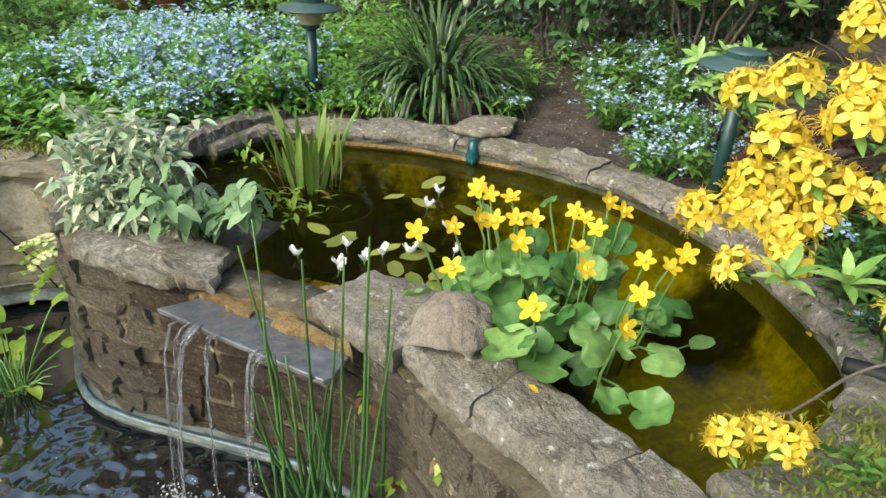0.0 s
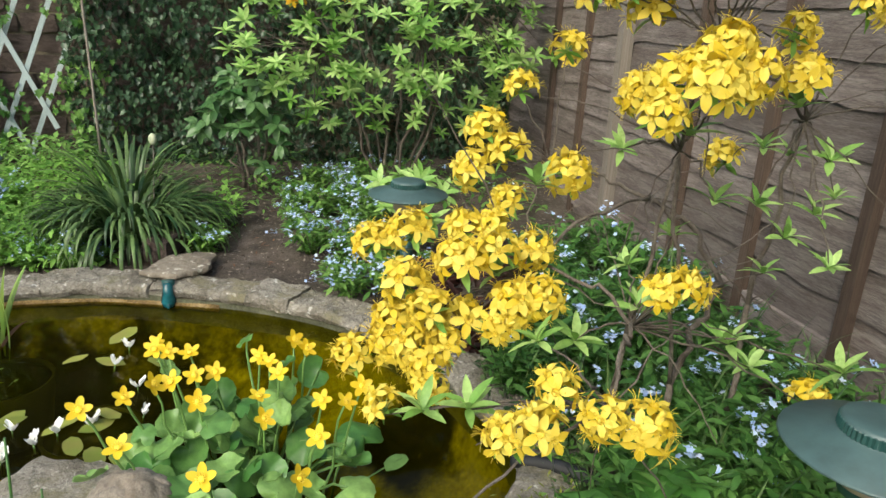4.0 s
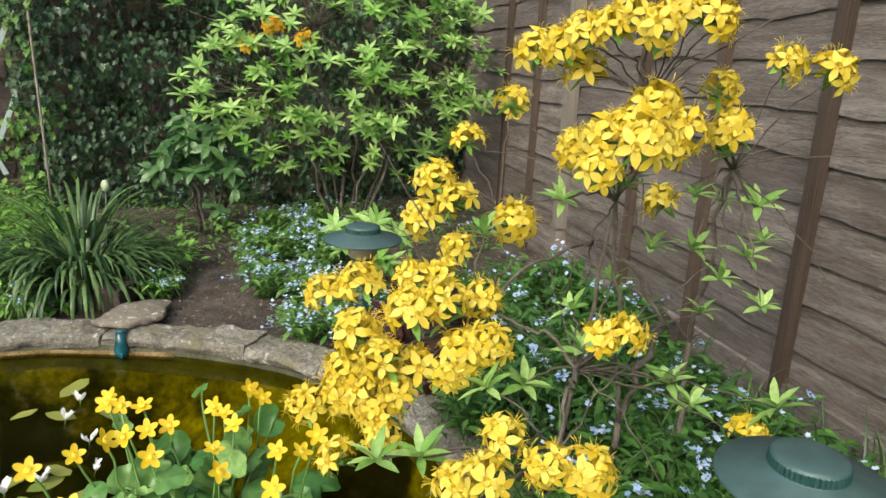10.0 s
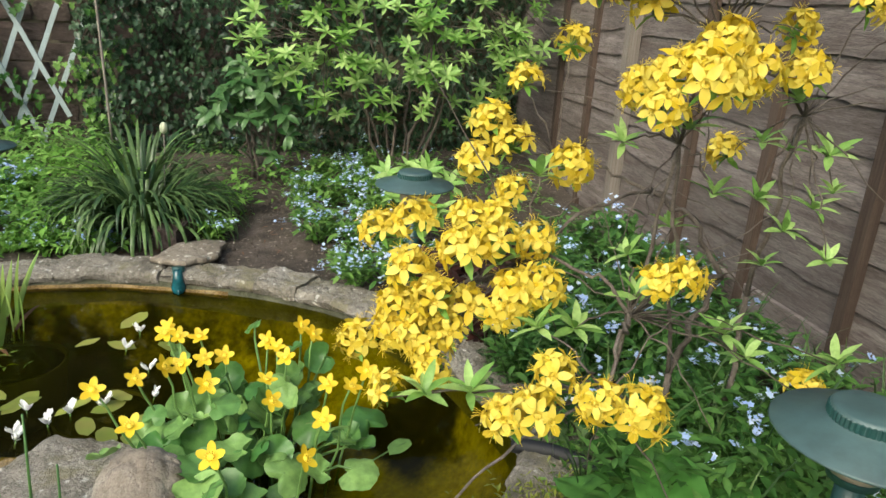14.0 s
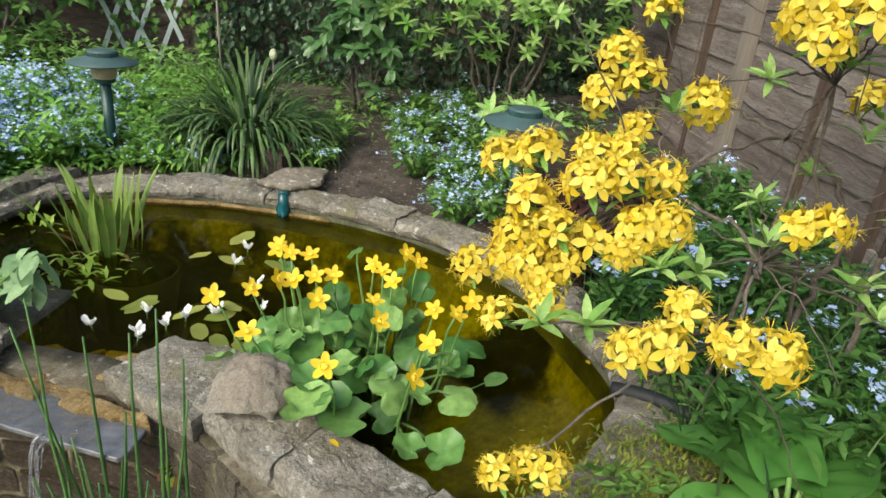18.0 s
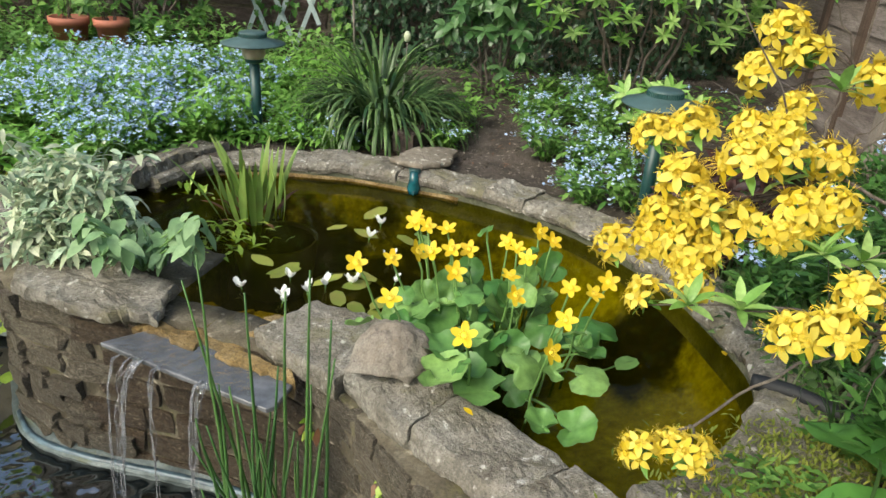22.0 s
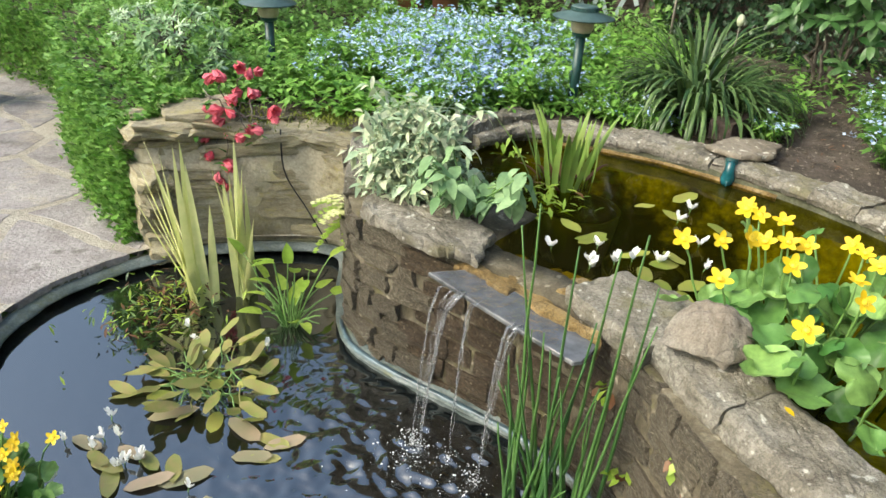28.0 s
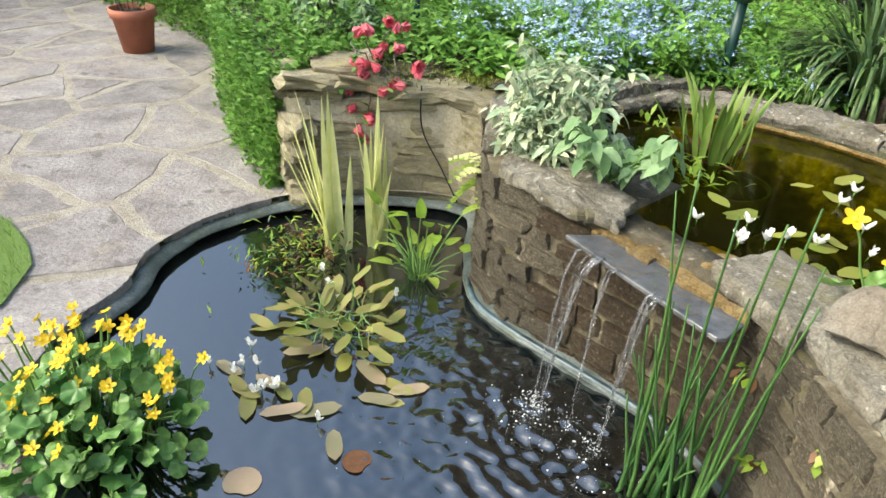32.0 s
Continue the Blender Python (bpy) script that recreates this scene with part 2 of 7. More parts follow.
PAVING = stone_material("paving_stone", [(0.3, (0.23, 0.205, 0.20)), (0.45, (0.345, 0.32, 0.318)), (0.58, (0.42, 0.395, 0.388)), (0.72, (0.52, 0.485, 0.465))], 5, lichen=(0.14, 0.125, 0.12), crack=0.15, bump=0.7, vary=0.25, spot=11, moss=(0.38, 0.335, 0.265))
JOINT = stone_material("paving_mortar", [(0.3, (0.28, 0.25, 0.205)), (0.5, (0.42, 0.385, 0.325)), (0.7, (0.52, 0.48, 0.415))], 7, bump=0.8, vary=0.0, lichen=(0.26, 0.225, 0.18), spot=14)
SOIL = stone_material("soil", [(0.3, (0.045, 0.036, 0.028)), (0.5, (0.10, 0.081, 0.063)), (0.75, (0.185, 0.155, 0.125))], 8, rough=0.95, lichen=(0.30, 0.26, 0.21), bump=1.0, vary=0.0, spot=60)
OCHRE = stone_material("algae_stone", [(0.3, (0.20, 0.13, 0.045)), (0.48, (0.44, 0.30, 0.12)), (0.7, (0.62, 0.47, 0.24))], 14, rough=0.5, bump=0.9, crack=0.6)
# The ellipsoids below paint the gloom of deep water into the lining.
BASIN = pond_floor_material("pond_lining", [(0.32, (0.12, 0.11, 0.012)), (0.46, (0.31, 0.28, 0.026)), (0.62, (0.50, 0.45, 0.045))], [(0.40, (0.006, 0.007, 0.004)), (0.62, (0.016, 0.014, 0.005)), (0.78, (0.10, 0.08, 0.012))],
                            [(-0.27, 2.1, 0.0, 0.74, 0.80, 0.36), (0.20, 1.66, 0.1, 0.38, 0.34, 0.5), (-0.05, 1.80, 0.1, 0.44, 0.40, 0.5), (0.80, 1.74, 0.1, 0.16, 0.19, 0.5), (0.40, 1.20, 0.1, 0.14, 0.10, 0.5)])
SILT = stone_material("pond_silt", [(0.40, (0.006, 0.007, 0.004)), (0.58, (0.014, 0.013, 0.004)), (0.70, (0.16, 0.13, 0.012))], 5, rough=0.8, bump=0.4, vary=0.0)
SCUM = stone_material("stained_lining", [(0.3, (0.05, 0.052, 0.03)), (0.5, (0.12, 0.125, 0.075)), (0.7, (0.22, 0.22, 0.15))], 9, rough=0.5, vary=0.0)
DEEP = plain_material("dark_lining", (0.012, 0.014, 0.012), 0.6)
LINER = stone_material("pond_rim", [(0.3, (0.045, 0.06, 0.056)), (0.5, (0.13, 0.16, 0.155)), (0.72, (0.29, 0.325, 0.32))], 9, rough=0.45, bump=0.3, vary=0.0, moss=(0.10, 0.11, 0.05))
BLUE_EDGE = plain_material("blue_liner_edge", (0.075, 0.12, 0.145), 0.35, spread=0.8, grain=18)
FENCE = stone_material("fence_board", [(0.3, (0.12, 0.096, 0.082)), (0.46, (0.215, 0.182, 0.162)), (0.6, (0.30, 0.262, 0.238)), (0.75, (0.42, 0.378, 0.35))], 2.6, rough=0.7, bump=0.5, vary=0.35, lichen=(0.10, 0.076, 0.064), spot=5.5, stretch=9.0, crack=0.5)
POST = stone_material("fence_batten", [(0.3, (0.065, 0.043, 0.031)), (0.6, (0.12, 0.086, 0.064)), (0.8, (0.18, 0.132, 0.10))], 6, rough=0.8, bump=0.4)
PALEPOST = stone_material("weathered_post", [(0.3, (0.25, 0.215, 0.175)), (0.7, (0.44, 0.395, 0.335))], 8, bump=0.4)
BRICKWALL = stone_material("old_wall_stone", [(0.3, (0.085, 0.062, 0.052)), (0.55, (0.17, 0.128, 0.108)), (0.8, (0.25, 0.205, 0.175))], 6, bump=0.7)
LAMPGREEN = plain_material("lamp_green_metal", (0.046, 0.086, 0.084), 0.45, spread=0.25, bump=0.08)
LAMPGREEN.node_tree.nodes["Principled BSDF"].inputs["Specular IOR Level"].default_value = 0.45
LAMPDARK = plain_material("lamp_dark_green", (0.012, 0.05, 0.045), 0.4)
LAMPGLASS = plain_material("lamp_lens", (0.42, 0.36, 0.26), 0.3)
TERRACOTTA = plain_material("terracotta", (0.38, 0.13, 0.075), 0.7, grain=12)
SLATE = plain_material("wet_slate", (0.115, 0.12, 0.128), 0.2, grain=25, spread=0.5, bump=0.3)
HOSE = plain_material("black_hose", (0.010, 0.011, 0.012), 0.65)
BARK = stone_material("bark", [(0.3, (0.10, 0.08, 0.062)), (0.7, (0.29, 0.25, 0.205))], 30, bump=0.6)
LEAF_MID = leaf_material("leaf_mid_green", (0.055, 0.16, 0.025), (0.25, 0.43, 0.10), 0.45, 0.36)
LEAF_FRESH = leaf_material("leaf_fresh_green", (0.13, 0.31, 0.045), (0.31, 0.53, 0.12), 0.42, 0.35)
# Darker green that holds the fence bed's shade; also the wall ivy's leaf.
LEAF_DEEP_SHADE = leaf_material("leaf_deep_shade_green", (0.035, 0.115, 0.02), (0.13, 0.27, 0.06), 0.42, 0.25)
LEAF_HOSTA = leaf_material("leaf_hosta", (0.055, 0.18, 0.03), (0.12, 0.29, 0.06), 0.42, 0.25, grain=14)
LEAF_PALE = leaf_material("leaf_pale_green", (0.18, 0.36, 0.07), (0.46, 0.64, 0.22), 0.4, 0.3)
LEAF_BANK = leaf_material("leaf_bank_green", (0.13, 0.30, 0.05), (0.34, 0.54, 0.16), 0.4, 0.35)
LEAF_SOFT = leaf_material("leaf_soft_green", (0.13, 0.25, 0.10), (0.30, 0.44, 0.22), 0.6, 0.2, grain=45)
LEAF_DARK = leaf_material("leaf_dark_green", (0.013, 0.035, 0.015), (0.075, 0.135, 0.065), 0.28, 0.10)
LEAF_GREY = leaf_material("leaf_grey_green", (0.29, 0.41, 0.25), (0.50, 0.62, 0.43), 0.7, 0.2)
LEAF_CREAM = leaf_material("leaf_cream_edge", (0.43, 0.48, 0.30), (0.65, 0.67, 0.49), 0.65, 0.25, patch=(0.25, 0.34, 0.20))
LEAF_KING = leaf_material("leaf_marsh_marigold", (0.068, 0.19, 0.042), (0.27, 0.44, 0.13), 0.3, 0.2, grain=45, patch=(0.03, 0.095, 0.02))
LEAF_STRAP = leaf_material("leaf_strap", (0.014, 0.045, 0.013), (0.145, 0.23, 0.075), 0.32, 0.12)
LEAF_IRIS = leaf_material("leaf_iris_cream", (0.60, 0.62, 0.25), (0.85, 0.84, 0.50), 0.5, 0.3, patch=(0.42, 0.52, 0.17), grain=25)
LEAF_LIME = leaf_material("leaf_lime", (0.20, 0.34, 0.035), (0.42, 0.55, 0.10), 0.4, 0.35)
LEAF_PAD = leaf_material("leaf_floating", (0.13, 0.19, 0.025), (0.34, 0.38, 0.07), 0.62, 0.15, patch=(0.26, 0.17, 0.07), grain=12)
LEAF_BRONZE = leaf_material("leaf_bronzed", (0.10, 0.14, 0.025), (0.27, 0.29, 0.085), 0.45, 0.15, patch=(0.34, 0.19, 0.13), grain=26)
LEAF_PINK = leaf_material("leaf_pink_sunken", (0.19, 0.17, 0.10), (0.36, 0.27, 0.19), 0.5, 0.1, patch=(0.16, 0.20, 0.11), grain=16)
LEAF_SWORD = leaf_material("leaf_sword", (0.09, 0.20, 0.03), (0.26, 0.40, 0.09), 0.4, 0.25, patch=(0.16, 0.13, 0.04), grain=14)
LEAF_RED = leaf_material("leaf_brown_red", (0.09, 0.04, 0.02), (0.22, 0.11, 0.05), 0.5, 0.2)
LEAF_MAROON = leaf_material("leaf_maroon", (0.025, 0.010, 0.008), (0.085, 0.032, 0.022), 0.5, 0.15)
RUSH = leaf_material("rush_stem", (0.035, 0.11, 0.025), (0.12, 0.24, 0.06), 0.4, 0.1)
STALK = plain_material("green_stalk", (0.13, 0.25, 0.06), 0.5)
YELLOW = petal_material("petal_golden", (0.74, 0.50, 0.012), (0.84, 0.65, 0.04))
AZALEA = petal_material("petal_azalea", (0.64, 0.465, 0.016), (0.77, 0.655, 0.12))
STAMEN = plain_material("stamen", (0.9, 0.66, 0.05), 0.5)
ORANGE = petal_material("petal_orange", (0.76, 0.40, 0.012), (0.84, 0.56, 0.03))
WHITE = petal_material("petal_white", (0.86, 0.86, 0.80), (0.93, 0.93, 0.90), through_light=0.15)
PALEBLUE = petal_material("petal_pale_blue", (0.36, 0.52, 0.85), (0.70, 0.80, 0.95))
RED = petal_material("petal_red", (0.58, 0.05, 0.09), (0.84, 0.26, 0.33))
BIRD = plain_material("glazed_blue_green", (0.010, 0.085, 0.10), 0.2, spread=0.6)
WATER_UP = water_material("pond_water_amber", (0.66, 0.63, 0.11), ripple=9, strength=0.04, murk=(0.03, 0.028, 0.002), cloud=0.10, ior=1.14)
WATER_LOW = water_material("pond_water_dark", (0.10, 0.11, 0.09), ripple=40, strength=0.02, murk=(0.006, 0.007, 0.007), cloud=0.6, ior=2.65, sheen=(0.95, 0.98, 1.0))
FALLING = water_material("falling_water", (0.95, 0.96, 0.98), rough=0.15, ripple=60, strength=0.8, murk=(0.85, 0.87, 0.9), cloud=0.12, ior=1.4)
FILM = water_material("water_film", (0.93, 0.95, 0.97), rough=0.08, ripple=45, strength=0.8, murk=(0.8, 0.82, 0.85), cloud=0.06)
FOAM = plain_material("foam", (0.75, 0.78, 0.8), 0.3)
GRASS = leaf_material("lawn_grass", (0.15, 0.26, 0.05), (0.34, 0.45, 0.14))
MOSS = leaf_material("moss", (0.10, 0.14, 0.015), (0.26, 0.28, 0.05), 0.9, 0.1)
TRELLIS = plain_material("trellis_paint", (0.33, 0.40, 0.40), 0.6, spread=0.4)


# ---- mesh helpers ----
rng = np.random.default_rng(7)


def turn(yaw=0.0, pitch=0.0, roll=0.0):
    """Rotation matrix: roll about y, then lift by pitch about x, then yaw about z (radians)."""
    cy, sy, cp, sp, cr, sr = math.cos(yaw), math.sin(yaw), math.cos(pitch), math.sin(pitch), math.cos(roll), math.sin(roll)
    rz = np.array([[cy, -sy, 0], [sy, cy, 0], [0, 0, 1]])
    rx = np.array([[1, 0, 0], [0, cp, -sp], [0, sp, cp]])
    ry = np.array([[cr, 0, sr], [0, 1, 0], [-sr, 0, cr]])
    return rz @ rx @ ry


class Soup:
    """Gathers copies of small shapes into one mesh."""

    def __init__(self):
        self.v, self.f, self.m, self.n = [], [], [], 0

    def add(self, shape, rot=None, loc=(0, 0, 0), size=1.0, mat=0):
        v, f = shape
        w = v * size
        if rot is not None:
            w = w @ rot.T
        self.v.append(w + np.asarray(loc, float))
        self.f += [tuple(i + self.n for i in q) for q in f]
        self.m += [mat] * len(f)
        self.n += len(v)
        return self

    def data(self, name, mats, smooth=True):
        me = bpy.data.meshes.new(name)
        me.from_pydata(np.concatenate(self.v).tolist() if self.v else [], [], self.f)
        for m in mats:
            me.materials.append(m)
        me.polygons.foreach_set("material_index", self.m)
        me.polygons.foreach_set("use_smooth", [smooth] * len(self.f))
        me.update()
        return me


def as_part(name, me, parent, label="", m=None, kind=""):
    ob = new(name, me)
    ob.parent = parent
    if m is not None:
        ob.matrix_basis = m
    return tagged(ob, label=label, kind=kind)


def part(name, bm, mat, parent, label="", smooth=False, m=None):
    me = bpy.data.meshes.new(name)
    bm.to_mesh(me)
    bm.free()
    me.materials.append(mat)
    me.polygons.foreach_set("use_smooth", [smooth] * len(me.polygons))
    return as_part(name, me, parent, label, m)


def thing(name, label, category, at=(0, 0, 0), group="", kind=""):
    ob = new(name)
    ob.empty_display_size = 0.05
    ob.matrix_basis = Matrix.Translation(at)
    return tagged(ob, label, category, group, kind)


def mat4(rot=None, loc=(0, 0, 0), size=1.0):
    r = np.eye(3) if rot is None else rot
    s = np.diag(size if hasattr(size, "__len__") else (size,) * 3)
    q = np.eye(4)
    q[:3, :3], q[:3, 3] = r @ s, loc
    return Matrix(q.tolist())


def spline(points, step=0.03, closed=False):
    """Points at even steps along a smooth curve through the given ones."""
    p = np.array(points, float)
    k = len(p)
    out = []
    for i in range(k if closed else k - 1):
        a, b, c, d = (p[(i + j) % k] if closed else p[min(max(i + j, 0), k - 1)] for j in (-1, 0, 1, 2))
        for u in np.linspace(0, 1, 24, endpoint=False):
            out.append(0.5 * (2 * b + (c - a) * u + (2 * a - 5 * b + 4 * c - d) * u * u + (3 * b - a - 3 * c + d) * u ** 3))
    out.append(p[0] if closed else p[-1])
    out = np.array(out)
    s = np.r_[0, np.cumsum(np.linalg.norm(np.diff(out, axis=0), axis=1))]
    at = np.linspace(0, s[-1], max(3, int(s[-1] / step) + 1))
    return np.stack([np.interp(at, s, out[:, i]) for i in range(p.shape[1])], 1)


def normals2(p):
    """Unit normals to the left of a plan curve."""
    t = np.gradient(p[:, :2], axis=0)
    t /= np.linalg.norm(t, axis=1)[:, None] + 1e-9
    return np.stack([-t[:, 1], t[:, 0]], 1)


def inside(poly, x, y):
    poly = np.asarray(poly)
    res = np.zeros(np.shape(x), bool)
    for (ax, ay), (bx, by) in zip(poly, np.roll(poly, -1, 0)):
        hit = ((ay > y) != (by > y)) & (x < (bx - ax) * (y - ay) / (by - ay + 1e-12) + ax)
        res ^= hit
    return res


def tube(path, r0, r1=None, sides=6):
    p = np.array(path, float)
    r = np.linspace(r0, r0 if r1 is None else r1, len(p))
    t = np.gradient(p, axis=0)
    t /= np.linalg.norm(t, axis=1)[:, None] + 1e-9
    a = np.cross(t, (0.31, 0.17, 0.93))
    a /= np.linalg.norm(a, axis=1)[:, None] + 1e-9
    b = np.cross(t, a)
    ang = np.arange(sides) * 2 * math.pi / sides
    v = (p[:, None] + r[:, None, None] * (np.cos(ang)[None, :, None] * a[:, None] + np.sin(ang)[None, :, None] * b[:, None])).reshape(-1, 3)
    f = [(i * sides + j, i * sides + (j + 1) % sides, (i + 1) * sides + (j + 1) % sides, (i + 1) * sides + j) for i in range(len(p) - 1) for j in range(sides)]
    f += [tuple(range(sides))[::-1], tuple((len(p) - 1) * sides + j for j in range(sides))]
    return v, f


def bow(a, b, lift=0.0, n=7, sway=0.0):
    """A curved way from a to b, raised in its middle."""
    a, b = np.array(a, float), np.array(b, float)
    u = np.linspace(0, 1, n)[:, None]
    p = a + (b - a) * u
    p[:, 2] += lift * 4 * (u * (1 - u))[:, 0]
    if sway:
        p += rng.normal(0, sway, p.shape) * np.sin(u * math.pi)
    return p


LANCE = lambda s: (math.sin(math.pi * min(1, s * 0.92 + 0.06)) ** 0.8)
OVAL = lambda s: max(0.03, math.sqrt(max(0, 1 - (2 * s - 1) ** 2)))
OBOV = lambda s: max(0.04, math.sin(math.pi * s ** 1.6) ** 0.8 if 0 < s < 1 else 0.04)
BLUNT = lambda s: max(0.12, math.sqrt(max(0, 1 - abs(1.95 * s - 1.0) ** 2.2)))
POINTED = lambda s: max(0.05, math.sin(math.pi * s ** 1.35) ** 0.75 if 0 < s < 1 else 0.05)
HEART = lambda s: max(0.03, math.sin(math.pi * min(1, 0.25 + 0.75 * s)) ** 0.9)
STRAP = lambda s: max(0.03, min(1, 0.75 + s) * (1 - s ** 5))


def leaf(length, width, prof=LANCE, n=4, fold=0.25, droop=0.25, wave=0.0):
    """A leaf along +y from its stalk, folded along the midrib and drooping to its tip."""
    v, f = [], []
    for i in range(n + 1):
        s = i / n
        w, y, z = width / 2 * prof(s), length * s, -droop * length * s * s
        up = fold * w + wave * width * math.sin(9 * s)
        v += [(-w, y, z + up), (0, y, z), (w, y, z + fold * w - wave * width * math.sin(9 * s + 1))]
    for i in range(n):
        k = 3 * i
        f += [(k, k + 1, k + 4, k + 3), (k + 1, k + 2, k + 5, k + 4)]
    return np.array(v, float), f


def blade(length, width, bend=0.3, n=7, lean=0.0, taper=STRAP, fold=0.3):
    """A strap leaf that rises along z and bends over towards +y."""
    v, f = [], []
    ang, y, z = lean, 0.0, 0.0
    for i in range(n + 1):
        s = i / n
        w = width / 2 * taper(s)
        v += [(-w, y + fold * w * math.cos(ang), z + fold * w * -math.sin(ang)), (0, y, z), (w, y + fold * w * math.cos(ang), z - fold * w * math.sin(ang))]
        y, z = y + length / n * math.sin(ang), z + length / n * math.cos(ang)
        ang += bend / n * (0.4 + 1.2 * s)
    for i in range(n):
        k = 3 * i
        f += [(k, k + 1, k + 4, k + 3), (k + 1, k + 2, k + 5, k + 4)]
    return np.array(v, float), f


def round_leaf(r, notch=0.5, n=14, cup=0.15, ruffle=0.04, scallop=0.0):
    """A kidney-shaped leaf, its stalk at the notch (origin), opening towards +y."""
    v, f = [(0, 0, 0)], []
    for k, q in ((1, 0.4), (2, 0.78), (3, 1.0)):
        for i in range(n):
            a = -math.pi / 2 + 2 * math.pi * (i + 0.5) / n
            d = abs(((a + math.pi / 2 + math.pi) % (2 * math.pi)) - math.pi)
            rr = r * q * (1 - notch * math.exp(-(d / 0.42) ** 2)) * (1 + (scallop * (-1) ** i if k == 3 else 0))
            v.append((rr * math.cos(a), rr * math.sin(a) + 0.25 * r * q, cup * r * q * q + (ruffle * r * (q - 0.3) * math.sin(5 * a + 1) if k > 1 else 0) + scallop * 0.8 * r * q * (-1) ** i * (k < 3)))
    for i in range(n):
        j = (i + 1) % n
        f.append((0, 1 + i, 1 + j))
        f += [(1 + k * n + i, 1 + (k + 1) * n + i, 1 + (k + 1) * n + j, 1 + k * n + j) for k in range(2)]
    return np.array(v, float), f


def ball(r, rings=5, sides=8, squash=1.0):
    v, f = [], []
    for i in range(rings + 1):
        a = math.pi * i / rings
        for j in range(sides):
            b = 2 * math.pi * j / sides
            v.append((r * math.sin(a) * math.cos(b), r * math.sin(a) * math.sin(b), r * squash * math.cos(a)))
    for i in range(rings):
        for j in range(sides):
            f.append((i * sides + j, (i + 1) * sides + j, (i + 1) * sides + (j + 1) % sides, i * sides + (j + 1) % sides))
    return np.array(v, float), f


def rough_block(seed, cut=2, rounding=0.5, shake=0.07):
    """A weathered block of unit size about the origin."""
    bm = bmesh.new()
    bmesh.ops.create_cube(bm, size=1.0)
    bmesh.ops.subdivide_edges(bm, edges=bm.edges[:], cuts=cut, use_grid_fill=True)
    for q in bm.verts:
        c = q.co * 2
        l4 = (abs(c.x) ** 6 + abs(c.y) ** 6 + abs(c.z) ** 6) ** (1 / 6)
        ball_co = q.co / max(l4, 1e-6)
        q.co = q.co.lerp(ball_co, rounding)
        q.co += shake * noise.noise_vector(q.co * 2.3 + Vector((seed * 7.1, seed * 3.3, seed)))
    me = bpy.data.meshes.new("rough_block")
    bm.to_mesh(me)
    bm.free()
    return me


def lathe(profile, sides=28):
    """A turned shape from (radius, height) pairs."""
    v, f = [], []
    for r, z in profile:
        v += [(r * math.cos(2 * math.pi * j / sides), r * math.sin(2 * math.pi * j / sides), z) for j in range(sides)]
    for i in range(len(profile) - 1):
        f += [(i * sides + j, i * sides + (j + 1) % sides, (i + 1) * sides + (j + 1) % sides, (i + 1) * sides + j) for j in range(sides)]
    return np.array(v, float), f


def one(name, shape, mat, parent=None, label="", smooth=True, m=None, kind=""):
    return as_part(name, Soup().add(shape).data(name, [mat], smooth), parent, label, m, kind)


def sweep(path, section, closed=False, shake=0.0, seed=0.0):
    """A solid strip along a plan curve: the section's (offset to the left, height) pairs, closed at its ends."""
    p = np.array(path, float)
    nn = normals2(p)
    if closed:
        nn[0] = nn[-1] = (nn[0] + nn[-1]) / 2
    k = len(section)
    v = []
    for (x, y), (nx, ny) in zip(p[:, :2], nn):
        for o, z in section:
            q = Vector((x + nx * o, y + ny * o, z))
            if shake:
                q += shake * (noise.noise_vector(q * 9 + Vector((seed, seed * 2, 0))) + 0.5 * noise.noise_vector(q * 31) + 0.3 * noise.noise_vector(q * 78))
            v.append(tuple(q))
    f = [(i * k + j, i * k + (j + 1) % k, (i + 1) * k + (j + 1) % k, (i + 1) * k + j) for i in range(len(p) - 1) for j in range(k)]
    if not closed:
        f += [tuple(range(k))[::-1], tuple((len(p) - 1) * k + j for j in range(k))]
    return np.array(v, float), f


def flat(poly, z):
    """A sheet over a plan outline."""
    bm = bmesh.new()
    vs = [bm.verts.new((x, y, z)) for x, y in poly]
    es = [bm.edges.new((vs[i], vs[(i + 1) % len(vs)])) for i in range(len(vs))]
    bmesh.ops.triangle_fill(bm, edges=es, use_beauty=True)
    bmesh.ops.recalc_face_normals(bm, faces=bm.faces[:])
    for q in bm.faces:
        if q.normal.z < 0:
            q.normal_flip()
    return bm


# ---- the plan ----
WATER, LOW, PAVE, BED = 0.331, -0.14, -0.075, 0.38
UPPER = spline([(-0.70, 2.42), (-0.52, 2.47), (-0.35, 2.49), (-0.12, 2.48), (0.1, 2.415), (0.3, 2.345), (0.5, 2.225), (0.645, 2.1), (0.77, 1.93), (0.87, 1.74), (0.925, 1.52), (0.945, 1.37), (0.915, 1.25), (0.85, 1.13),
                (0.72, 0.98), (0.6, 0.92), (0.50, 0.97), (0.41, 1.06), (0.31, 1.16), (0.21, 1.31), (0.1, 1.45), (-0.06, 1.5), (-0.22, 1.44), (-0.40, 1.44), (-0.5, 1.58), (-0.66, 1.8), (-0.82, 2.05), (-0.82, 2.28)], 0.04, True)[:-1]
